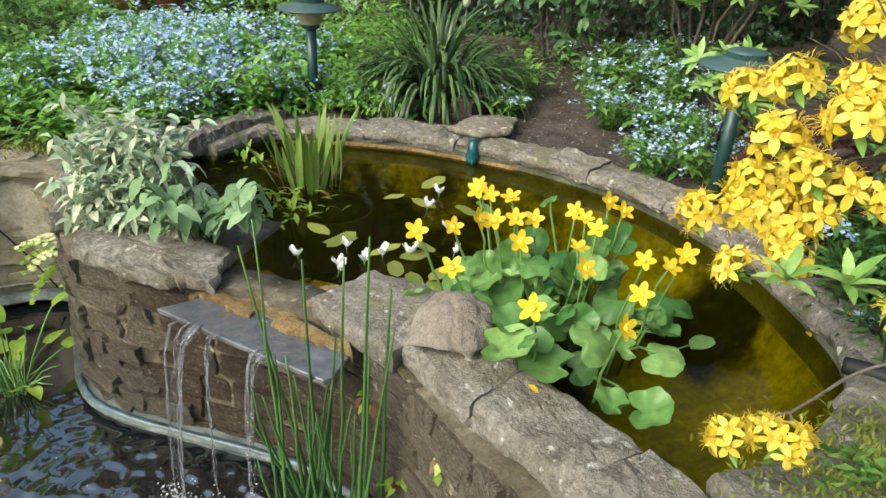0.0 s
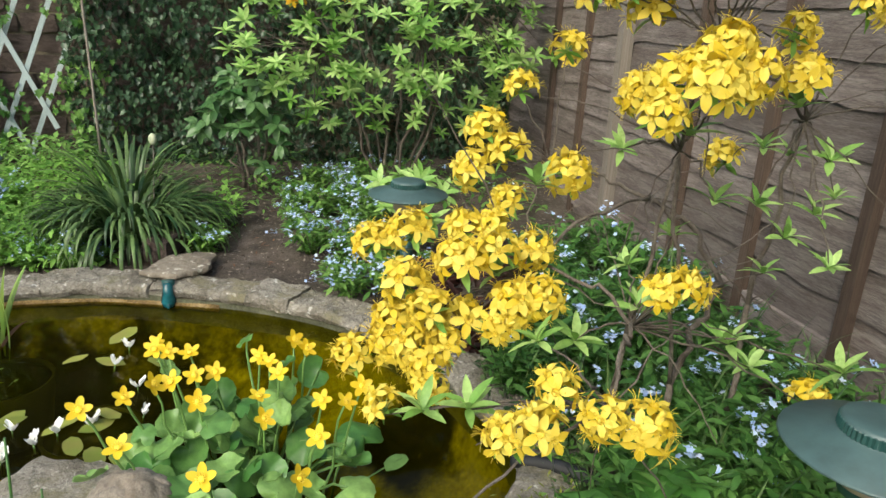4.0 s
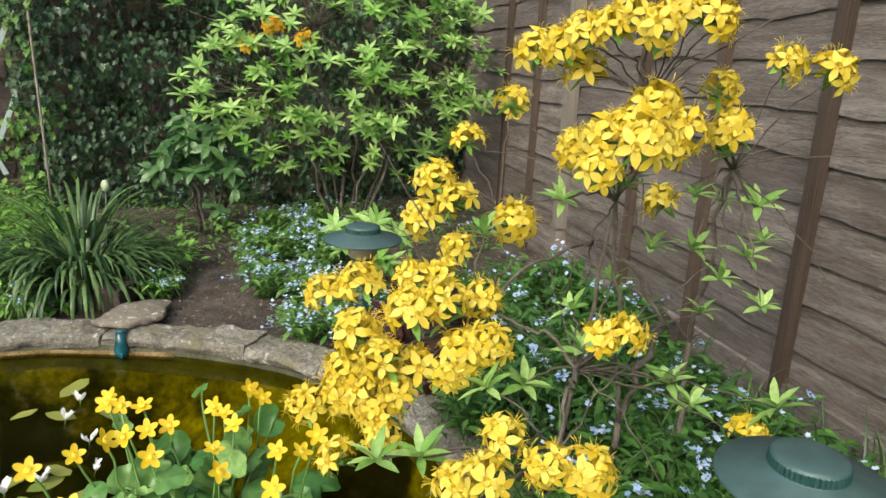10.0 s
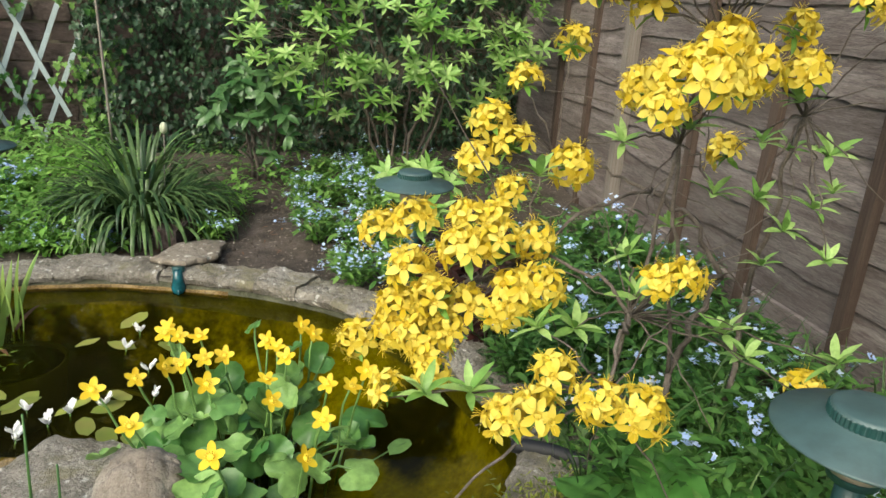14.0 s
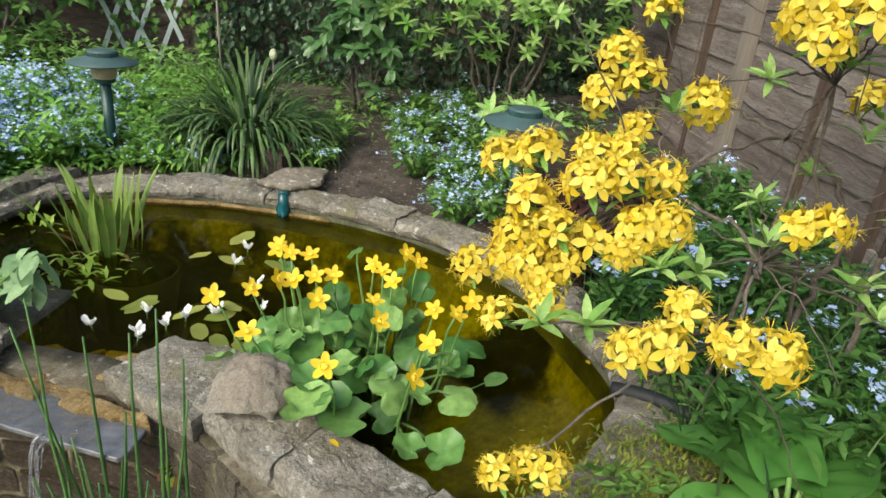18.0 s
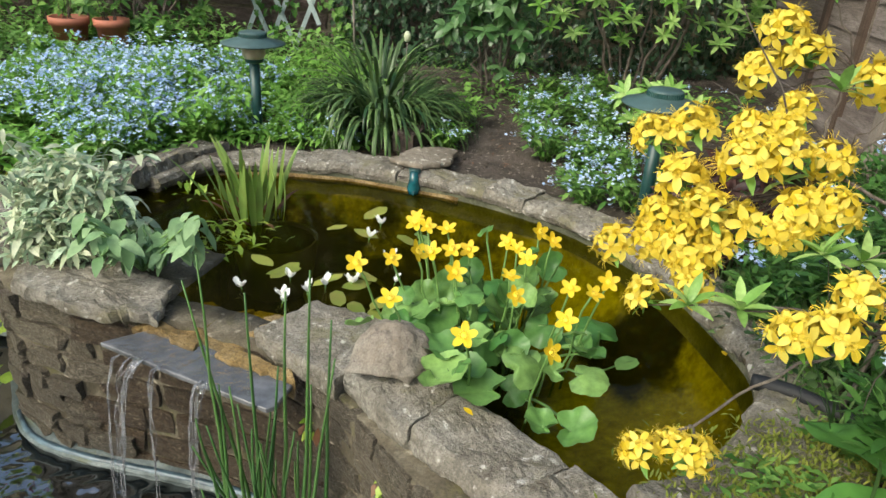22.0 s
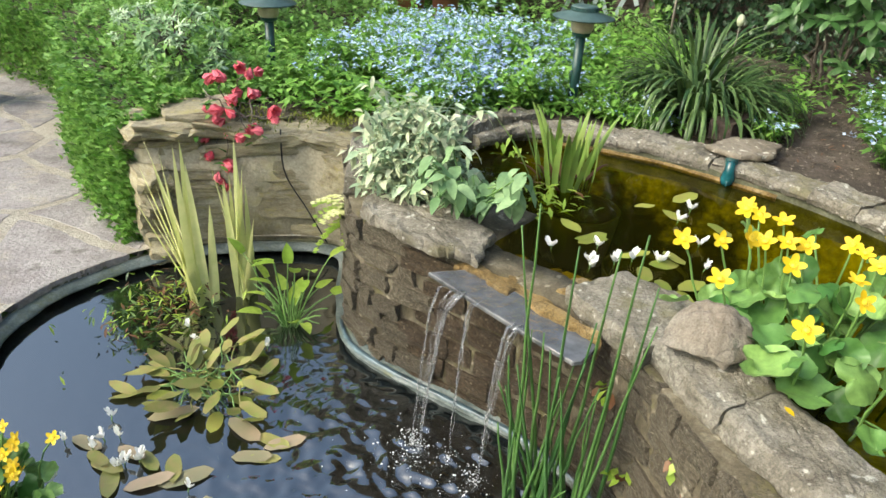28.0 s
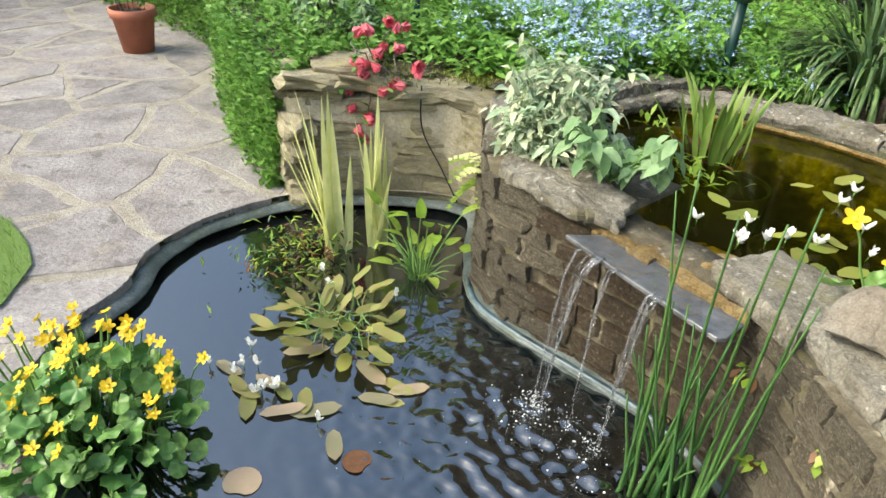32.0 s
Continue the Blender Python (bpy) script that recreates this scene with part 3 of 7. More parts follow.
POOL = spline([(-1.14, 2), (-0.995, 1.76), (-0.849, 1.56), (-0.682, 1.49), (-0.526, 1.46), (-0.194, 1.39), (0.0406, 1.26), (0.197, 1.1), (0.324, 0.927), (0.412, 0.731), (0.295, 0.438), (-0.292, 0.311), (-0.976, 0.292), (-1.42, 0.37), (-1.64, 0.604),
               (-1.72, 0.858), (-1.83, 1.01), (-1.88, 1.2), (-1.87, 1.37), (-1.81, 1.58), (-1.67, 1.78), (-1.49, 1.92), (-1.3, 2.02)], 0.04, True)[:-1]
LOWZONE = [(-9, -4), (3.5, -4), (3.5, 0.3), (0.62, 0.45), (0.44, 0.78), (0.35, 0.95), (0.2, 1.12), (0.04, 1.28), (-0.16, 1.40), (-0.5, 1.48), (-0.8, 1.57), (-0.93, 1.7), (-1.14, 2.08), (-1.34, 2.16), (-1.58, 1.99), (-1.86, 1.72),
           (-2.35, 1.94), (-2.89, 2.29), (-3.62, 2.84), (-4.6, 3.04), (-9, 3.6)]


MASONRY = [(-1.14, 2.08), (-0.93, 1.6), (-0.5, 1.4), (0.0, 1.2), (0.62, 0.4), (0.66, 0.9), (0.5, 1.3), (0.2, 1.6), (-0.4, 1.8), (-0.78, 2.22), (-1.0, 2.2)]


def bed_height(x, y):
    """The planted ground, nearly level, a little uneven."""
    z = BED + 0.012 * np.sin(3.1 * x + 1.7 * y) + 0.010 * np.sin(7.3 * x - 5.1 * y) + 0.006 * np.sin(17 * x + 13 * y)
    return z + 0.03 * np.clip((y - 2.6) / 1.5, 0, 1) + 0.05 * np.clip((x - 1.1) / 0.7, 0, 1)


def sheet(name, x0, x1, y0, y1, step, height, keep, mat, label):
    xs, ys = np.arange(x0, x1 + step / 2, step), np.arange(y0, y1 + step / 2, step)
    gx, gy = np.meshgrid(xs, ys)
    gz = height(gx, gy)
    nx = len(xs)
    cx, cy = gx[:-1, :-1] + step / 2, gy[:-1, :-1] + step / 2
    jj, ii = np.nonzero(keep(cx, cy))
    a = jj * nx + ii
    s = Soup()
    s.v, s.f = [np.stack([gx, gy, gz], -1).reshape(-1, 3)], np.stack([a, a + 1, a + nx + 1, a + nx], 1).tolist()
    s.m = [0] * len(s.f)
    return tagged(new(name, s.data(name, [mat])), label, "ground", kind="structure")


sheet("bed_soil", -7.0, 2.0, 0.2, 4.7, 0.03, bed_height, lambda x, y: ~inside(LOWZONE, x, y) & ~inside(UPPER, x, y) & ~inside(MASONRY, x, y), SOIL, "dark crumbly brown soil of the planted bed")


def around_pool(name, outer, z, mat, label):
    """A sheet within an outline, left open over the lower pond."""
    bm = bmesh.new()
    ring = [[bm.verts.new((x, y, z)) for x, y in POOL], [bm.verts.new((x, y, z)) for x, y in outer]]
    edges = [bm.edges.new((r[i], r[(i + 1) % len(r)])) for r in ring for i in range(len(r))]
    bmesh.ops.triangle_fill(bm, edges=edges, use_beauty=True)
    for q in bm.faces:
        if q.normal.z < 0:
            q.normal_flip()
    return tagged(part(name, bm, mat, None), label, "ground", kind="structure")


around_pool("ground", [(-400, -400), (400, -400), (400, 400), (-400, 400)], PAVE - 0.03, GRASS, "mown grass that runs on beyond the garden")
around_pool("paving_bed", [(-7.6, -1.2), (0.9, -1.2), (0.9, 2.4), (-7.6, 3.6)], PAVE - 0.0012, JOINT, "pale sandy mortar bed under the crazy paving")

# ---- the two ponds ----
basin = thing("upper_pond_basin", "raised pond basin stained ochre and olive with algae", "pond", kind="structure")
down = np.array(UPPER)
cen = down.mean(0)
s = Soup()
k = len(down)
rows = [(1.0, WATER + 0.03), (0.995, WATER - 0.06), (0.965, WATER - 0.13), (0.92, WATER - 0.17), (0.82, WATER - 0.21), (0.66, WATER - 0.25), (0.52, WATER - 0.27), (0.4, WATER - 0.27), (0.25, WATER - 0.27), (0.05, WATER - 0.27)]
drift_ = np.array((-0.05, 0.0))
spill = (down[:, 1] < 1.56) & (down[:, 0] > -0.52) & (down[:, 0] < -0.09)
s.v = [np.concatenate([np.c_[cen + (down - cen) * q + drift_ * (1 - q), np.full(k, z) + 0.01 * np.sin(9 * down[:, 0] + 7 * z)] for q, z in rows])]
s.f = [(i * k + (j + 1) % k, i * k + j, (i + 1) * k + j, (i + 1) * k + (j + 1) % k) for i in range(len(rows) - 1) for j in range(k)] + [tuple((len(rows) - 1) * k + j for j in range(k))]
at = s.v[0]
s.v[0][:k, 2] = np.where(spill, WATER - 0.03, s.v[0][:k, 2])
s.m = [int(i < k) for i in range(len(s.f))]
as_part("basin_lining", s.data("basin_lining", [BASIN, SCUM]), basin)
rim = spline([*map(tuple, UPPER[2:26])], 0.04)
one("rim_edge", sweep(rim, [(0.004, WATER - 0.01), (0.004, WATER + 0.012), (-0.006, WATER + 0.009), (-0.009, WATER - 0.01)], shake=0.004), OCHRE, basin, "pale ochre edge of the lining at the waterline")
for x, y, r, h in ((-0.32, 2.12, 0.14, 0.18), (0.34, 1.56, 0.12, 0.17), (-0.05, 1.9, 0.13, 0.12)):
    tub = thing("submerged_basket", "black planting basket standing under the pond water", "basket", (x, y, WATER - 0.262), "baskets under water")
    one("basket_wall", lathe([(r * 0.8, 0), (r, h), (r * 0.93, h), (r * 0.92, h - 0.02)], 18), DEEP, tub)
    one("basket_soil", ball(r * 0.93, 4, 14, 0.2), SILT, tub, m=mat4(loc=(0, 0, h - 0.012)))
tagged(part("water_upper", flat(UPPER, WATER), WATER_UP, None, smooth=True), "clear amber pond water with olive algae below", "water", kind="structure")

pool = thing("lower_pond_basin", "sunken pond basin of dark moulded liner", "pond", kind="structure")
down = np.array(POOL)
cen = down.mean(0)
k = len(down)
s = Soup()
rows = [(1.0, PAVE - 0.02), (0.995, LOW - 0.05), (0.93, LOW - 0.16), (0.8, LOW - 0.45), (0.05, LOW - 0.5)]
s.v = [np.concatenate([np.c_[cen + (down - cen) * q, np.full(k, z)] for q, z in rows])]
s.f = [(i * k + (j + 1) % k, i * k + j, (i + 1) * k + j, (i + 1) * k + (j + 1) % k) for i in range(len(rows) - 1) for j in range(k)] + [tuple((len(rows) - 1) * k + j for j in range(k))]
s.m = [int(i < k) for i in range(len(s.f))]
as_part("basin_lining", s.data("basin_lining", [DEEP, SCUM]), pool)
edge = np.r_[POOL, POOL[:1]]
one("liner_rim", sweep(edge, [(0.012, PAVE - 0.06), (0.012, PAVE - 0.026), (-0.010, PAVE - 0.026), (-0.054, PAVE - 0.036), (-0.054, PAVE - 0.042), (-0.010, PAVE - 0.052)], True, 0.005), LINER, pool, "worn blue-grey liner rim")
face = np.array([p for p in POOL if p[1] > 0.9 and -0.92 < p[0] < 0.4 and p[1] > 0.9])
face = face[np.argsort(face[:, 0])]
one("liner_ledge", sweep(face, [(-0.035, LOW - 0.03), (-0.04, LOW + 0.03), (-0.005, LOW + 0.042), (0.06, LOW + 0.035), (0.06, LOW - 0.03)], False, 0.006), LINER, pool, "wet moulded ledge below the waterfall wall")
one("blue_band", sweep(face, [(-0.046, LOW + 0.018), (-0.046, LOW + 0.034), (-0.034, LOW + 0.040), (-0.034, LOW + 0.018)], False, 0.003), BLUE_EDGE, pool, "faded blue edge of the liner")

# water with rings spreading from the falls
FALLS = [(-0.48, 1.23), (-0.285, 1.18), (-0.37, 1.21)]
xs, ys = np.arange(-2.0, 0.5, 0.0095), np.arange(0.25, 2.12, 0.0095)
gx, gy = np.meshgrid(xs, ys)
gz = np.full(gx.shape, LOW)
for i, (fx, fy) in enumerate(FALLS):
    d = np.hypot(gx - fx, gy - fy)
    wob = 0.02 * np.sin(9 * gx + 5 * gy + i) + 0.015 * np.sin(17 * gy - 11 * gx)
    gz = gz + 0.0020 * np.sin((d + wob) * 2 * math.pi / (0.050 + 0.010 * i)) * np.exp(-(d / 0.40) ** 2)
lump = np.array([[noise.noise(Vector((x * 16, y * 22, 0))) + 0.6 * noise.noise(Vector((x * 38, y * 50, 4))) for x in xs] for y in ys])
d = np.hypot(gx + 0.44, gy - 1.13)
gz += 0.012 * lump * np.exp(-(d / 0.42) ** 2) + 0.0003 * lump
keep = inside(POOL, gx[:-1, :-1] + 0.005, gy[:-1, :-1] + 0.005) | inside(cen + (down - cen) * 1.012, gx[:-1, :-1], gy[:-1, :-1])
jj, ii = np.nonzero(keep)
a = jj * len(xs) + ii
s = Soup()
s.v, s.f = [np.stack([gx, gy, gz], -1).reshape(-1, 3)], np.stack([a, a + 1, a + len(xs) + 1, a + len(xs)], 1).tolist()
s.m = [0] * len(s.f)
tagged(new("water_lower", s.data("water_lower", [WATER_LOW])), "dark pond water, rippled below a small waterfall", "water", kind="structure")

# ---- raised wall between the ponds ----
FRONT = spline([(-1.16, 2.06), (-1.02, 1.82), (-0.88, 1.60), (-0.7, 1.50), (-0.5, 1.462), (-0.3, 1.415), (-0.1, 1.34), (0.055, 1.22), (0.18, 1.075), (0.305, 0.91), (0.395, 0.75), (0.48, 0.5)], 0.02)
wall = thing("wall_pond_front", "curved raised pond wall of weathered stone streaked by water", "wall", kind="structure")
one("wall_core", sweep(FRONT[::-1], [(0.014, LOW - 0.1), (0.014, 0.335), (-0.10, 0.335), (-0.10, LOW - 0.1)], False, 0.012), MORTAR, wall)
BLOCKS = [rough_block(i) for i in range(8)]
for me in BLOCKS:
    me.materials.append(STONE)


def stones_of(mat, n=8, **kw):
    out = []
    for i in range(n):
        me = rough_block(i + 20, **kw)
        me.materials.append(mat)
        out.append(me)
    return out


def course(parent, path, z0, z1, depth, sizes, meshes, name="stone", gap=0.008, proud=0.01, wobble=0.006, skip=None, tip=0.05, ragged=0.0):
    """One course of stones along a plan curve, their faces to the left of it."""
    seg = np.r_[0, np.cumsum(np.linalg.norm(np.diff(path, axis=0), axis=1))]
    at = rng.uniform(-sizes[1] / 2, 0)
    while at < seg[-1] - 0.02:
        w = rng.uniform(*sizes)
        mid = min(max(at + w / 2, 0), seg[-1])
        x, y = np.interp(mid, seg, path[:, 0]), np.interp(mid, seg, path[:, 1])
        if skip and skip[0] < x < skip[1]:
            at += w
            continue
        x2, y2 = np.interp(mid + 0.01, seg, path[:, 0]), np.interp(mid + 0.01, seg, path[:, 1])
        x1, y1 = np.interp(mid - 0.01, seg, path[:, 0]), np.interp(mid - 0.01, seg, path[:, 1])
        yaw = math.atan2(y2 - y1, x2 - x1)
        out = rng.uniform(0, proud)
        nx, ny = -math.sin(yaw), math.cos(yaw)
        zc, h = (z0 + z1) / 2 + rng.uniform(-wobble, wobble), ((z1 - z0) - gap) * rng.uniform(1 - ragged, 1 + ragged)
        o = new(name, meshes[rng.integers(len(meshes))])
        o.parent = parent
        o.matrix_basis = mat4(turn(yaw + rng.uniform(-0.03, 0.03), rng.uniform(-0.04, 0.04), rng.uniform(-tip, tip)), (x + nx * (out - depth / 2 + 0.02), y + ny * (out - depth / 2 + 0.02), zc), (w - gap, depth, h))
        at += w


WET = stones_of(WETSTONE, cut=4, rounding=0.35, shake=0.15)
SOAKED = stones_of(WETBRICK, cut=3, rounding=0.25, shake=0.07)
FRONT_R = FRONT[::-1]
zs = [LOW - 0.03, -0.085, -0.015, 0.06, 0.125, 0.195, 0.265, 0.335]
for z0, z1 in zip(zs, zs[1:]):
    course(wall, FRONT_R, z0, z1, 0.07, (0.06, 0.21), WET, "stone", 0.010, 0.016, 0.010, skip=(-0.56, -0.04))
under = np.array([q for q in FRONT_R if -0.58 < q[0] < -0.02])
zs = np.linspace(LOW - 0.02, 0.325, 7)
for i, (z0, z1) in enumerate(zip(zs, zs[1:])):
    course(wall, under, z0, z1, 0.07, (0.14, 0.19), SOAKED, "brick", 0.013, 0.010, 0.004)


def slab(name, parent, outline, z0, z1, mat, label="", seed=0.0, shake=0.006, cuts=2, m=None):
    """A rough flat stone over a plan outline, its upper edge worn round."""
    o = np.array(outline)
    pts = []
    for a, b in zip(o, np.roll(o, -1, 0)):
        n = max(2, int(np.linalg.norm(b - a) / 0.016))
        pts += [a + (b - a) * (i / n) + rng.normal(0, 0.0028, 2) for i in range(n)]
    pts = np.array(pts)
    c = pts.mean(0)
    k = len(pts)
    rings = [(0.96, z0), (0.995, z0 + 0.2 * (z1 - z0)), (1.005, z0 + 0.55 * (z1 - z0)), (0.995, z1 - 0.007), (0.975, z1 - 0.001), (0.92, z1), (0.85, z1 + 0.001), (0.76, z1 + 0.001), (0.66, z1 + 0.001), (0.56, z1 + 0.002), (0.45, z1 + 0.002), (0.32, z1 + 0.003), (0.18, z1 + 0.003)]
    v = []
    for q, z in rings:
        for x, y in c + (pts - c) * q:
            w = Vector((x, y, z))
            w += shake * (noise.noise_vector(w * 14 + Vector((seed, 0, seed))) + 0.6 * noise.noise_vector(w * 45 + Vector((0, seed, 0))))
            v.append(tuple(w))
    v.append((c[0], c[1], z1 + 0.003))
    f = [(i * k + j, i * k + (j + 1) % k, (i + 1) * k + (j + 1) % k, (i + 1) * k + j) for i in range(len(rings) - 1) for j in range(k)]
    f += [((len(rings) - 1) * k + j, (len(rings) - 1) * k + (j + 1) % k, len(v) - 1) for j in range(k)] + [tuple(range(k))[::-1]]
    return one(name, (np.array(v), f), mat, parent, label, False, m)


def strip_stones(parent, path, cuts, inner, outer, z0, z1, mat, seed=0, tilt=0.0, joint=0.0025):
    """Coping stones along a plan curve, cut at the given shares of its length."""
    n = len(path)
    for i, (a, b) in enumerate(zip(cuts, cuts[1:])):
        seg = path[int(a * (n - 1)): int(b * (n - 1)) + 1]
        if len(seg) < 3:
            continue
        jit = rng.uniform(-0.008, 0.008)
        up = rng.uniform(-0.006, 0.008)
        oo, ii = outer + rng.uniform(-0.015, 0.015), inner + rng.uniform(-0.01, 0.01)
        prof = [(oo, z0), (oo + 0.008, z0 + 0.5 * (z1 - z0)), (oo, z1 - 0.010 + up - tilt), (oo - 0.008, z1 + up - 0.001 - tilt), ((oo * 2 + ii) / 3, z1 + up + 0.003), ((oo + 2 * ii) / 3, z1 + up + 0.002 + jit * 0.4), (ii + 0.007, z1 + up - 0.001), (ii, z1 - 0.012 + up), (ii - 0.006, z0 + 0.45 * (z1 - z0)), (ii + 0.004, z0)]
        ring = np.array(prof + prof[:1])
        run = np.r_[0, np.cumsum(np.linalg.norm(np.diff(ring, axis=0), axis=1))]
        at = np.linspace(0, run[-1], 44, endpoint=False)
        prof = list(zip(np.interp(at, run, ring[:, 0]), np.interp(at, run, ring[:, 1])))
        v, f = sweep(seg, prof, False, 0.012, seed)
        c = v.mean(0)
        shrink = 1 - joint / max(0.05, np.linalg.norm(seg[-1] - seg[0]))
        v[:, :2] = c[:2] + (v[:, :2] - c[:2]) * shrink
        one("coping_stone", (v, f), mat, parent, smooth=False)


# near coping: two long weathered slabs, then the lower run
NEAR = spline([(-0.02, 1.37), (0.11, 1.275), (0.24, 1.13), (0.36, 1.02), (0.46, 0.9), (0.55, 0.75), (0.6, 0.5)], 0.012)
one("coping_bed", sweep(NEAR, [(-0.068, 0.20), (-0.068, 0.36), (0.075, 0.36), (0.075, 0.20)], False, 0.01), MORTAR, wall, "crumbling mortar under the coping")
strip_stones(wall, NEAR, [0.10, 0.34, 0.56, 0.78, 1.0], -0.074, 0.088, 0.315, 0.392, COPE, 3)
slab("coping_stone", wall, [(-0.165, 1.36), (-0.06, 1.505), (0.155, 1.42), (0.12, 1.29), (0.04, 1.19), (-0.06, 1.27)], 0.33, 0.385, COPE, seed=2.2)
slab("coping_stone", wall, [(-0.80, 1.50), (-0.84, 1.62), (-0.62, 1.66), (-0.42, 1.55), (-0.40, 1.40), (-0.58, 1.40)], 0.345, 0.378, COPE, seed=5.1, shake=0.01)
slab("coping_stone", wall, [(-0.93, 1.63), (-1.1, 1.95), (-0.98, 2.1), (-0.82, 1.98), (-0.78, 1.66)], 0.335, 0.40, COPE, seed=8.1, shake=0.01)
one("wall_top", sweep(spline([(-1.14, 2.06), (-1.0, 1.86), (-0.86, 1.64), (-0.68, 1.56), (-0.44, 1.5)], 0.03), [(0.0, 0.2), (0.0, 0.345), (0.30, 0.345), (0.30, 0.2)], False, 0.01), MORTAR, wall)
# ochre lip behind the spill plate
slab("lip_stone", wall, [(-0.40, 1.36), (-0.39, 1.46), (-0.20, 1.47), (-0.16, 1.38), (-0.24, 1.335)], 0.27, 0.326, OCHRE, "ochre stone under the shallow overflow", 1.2)
slab("lip_stone", wall, [(-0.44, 1.405), (-0.415, 1.44), (-0.34, 1.385), (-0.29, 1.362), (-0.30, 1.335), (-0.36, 1.36)], 0.29, 0.339, OCHRE, "ochre broken edge behind the slate", 3.0)
slab("lip_stone", wall, [(-0.245, 1.31), (-0.225, 1.345), (-0.15, 1.315), (-0.06, 1.265), (-0.05, 1.24), (-0.13, 1.265)], 0.29, 0.343, OCHRE, "ochre stone beside the overflow", 4.0)
slab("lip_stone", wall, [(-0.20, 1.40), (-0.15, 1.46), (-0.07, 1.49), (-0.13, 1.38)], 0.30, 0.347, OCHRE, "ochre broken stone at the overflow", 6.0, m=None)
slab("lip_stone", wall, [(-0.47, 1.42), (-0.45, 1.49), (-0.33, 1.56), (-0.22, 1.53), (-0.24, 1.41), (-0.34, 1.385)], 0.25, 0.323, OCHRE, "ochre stone just under the water", 7.0, 0.012)
slab("lip_stone", wall, [(-0.235, 1.41), (-0.215, 1.52), (-0.13, 1.53), (-0.11, 1.45), (-0.15, 1.36)], 0.25, 0.328, OCHRE, "ochre stone just under the water", 8.3, 0.012)
plate = thing("spill_plate", "wet grey slate sheet that carries the overflow out", "slate", (0, 0, 0))
bm = flat([(-0.512, 1.342), (-0.425, 1.408), (-0.36, 1.40), (-0.20, 1.315), (-0.055, 1.238), (-0.072, 1.168), (-0.088, 1.155), (-0.3, 1.245)], 0.318)
r = bmesh.ops.extrude_face_region(bm, geom=bm.faces[:])
bmesh.ops.translate(bm, verts=[q for q in r["geom"] if isinstance(q, bmesh.types.BMVert)], vec=(0, 0, 0.012))
bmesh.ops.recalc_face_normals(bm, faces=bm.faces[:])
bmesh.ops.bevel(bm, geom=[e for e in bm.edges if len(e.link_faces) == 2 and e.calc_face_angle() > 0.6], offset=0.002, segments=1, affect="EDGES")
part("sheet", bm, SLATE, plate)
film_ = thing("water_film", "thin film of running water on the slate", "water", kind="structure")
part("film", flat([(-0.50, 1.345), (-0.42, 1.40), (-0.36, 1.395), (-0.16, 1.295), (-0.13, 1.19), (-0.3, 1.252)], 0.3325), FILM, film_, smooth=True)

falls = thing("waterfall", "thin streams of clear water falling from the slate", "waterfall")
for fx, fy, w, tx, ty, n in ((-0.425, 1.275, 0.075, -0.475, 1.235, 15), (-0.345, 1.245, 0.03, -0.37, 1.22, 4), (-0.245, 1.205, 0.04, -0.275, 1.175, 8)):
    for i in range(n):
        o = rng.uniform(-0.5, 0.5) * w
        p = [(fx + o * 0.9 + 0.01, fy + 0.02, 0.3345)]
        stop = 1.0 if i % 3 else rng.uniform(0.35, 0.9)
        for q in np.linspace(0, stop, 16):
            k = math.sqrt(q)
            near = 1 - 0.55 * k
            p.append((fx + (tx - fx) * k + o * near + rng.normal(0, 0.0022), fy + (ty - fy) * k - 0.4 * o * near + rng.normal(0, 0.002), 0.330 - (0.330 - LOW) * q))
        one("stream", tube(p, 0.0006 + 0.0012 * rng.random(), 0.0006, 5), FALLING, falls)
s = Soup()
for c, n, sp_ in ((FALLS[0], 190, 0.034), (FALLS[1], 90, 0.028), (FALLS[2], 40, 0.02)):
    for i in range(n):
        d = abs(rng.normal(0, sp_))
        an = rng.uniform(0, 2 * math.pi)
        s.add(ball(rng.uniform(0.0006, 0.0017), 4, 6, 1.0), None, (c[0] + d * math.cos(an), c[1] + d * math.sin(an), LOW + 0.002 + 0.06 * rng.random() ** 2 * math.exp(-(d / 0.05) ** 2)))
as_part("splash", s.data("splash", [FOAM]), falls, "white splash where the streams land", kind="stuff")
s = Soup()
for i in range(240):
    c = FALLS[0] if i % 5 < 3 else FALLS[1]
    d = abs(rng.normal(0, 0.10)) if i % 3 else abs(rng.normal(0, 0.30))
    an = rng.uniform(0, 2 * math.pi)
    x, y = c[0] + d * math.cos(an), c[1] - 0.05 + d * math.sin(an)
    if inside(POOL, np.array(x), np.array(y)):
        s.add(ball(0.0007 + 0.0018 * rng.random() ** 3 * (1.5 if d < 0.12 else 0.8), 4, 6, 0.5), None, (x, y, LOW + 0.003 + (0.012 * rng.random() if d < 0.1 else 0)))
tagged(new("foam", s.data("foam", [FOAM])), "white bubbles and foam drifting on the dark water", "foam", kind="stuff")

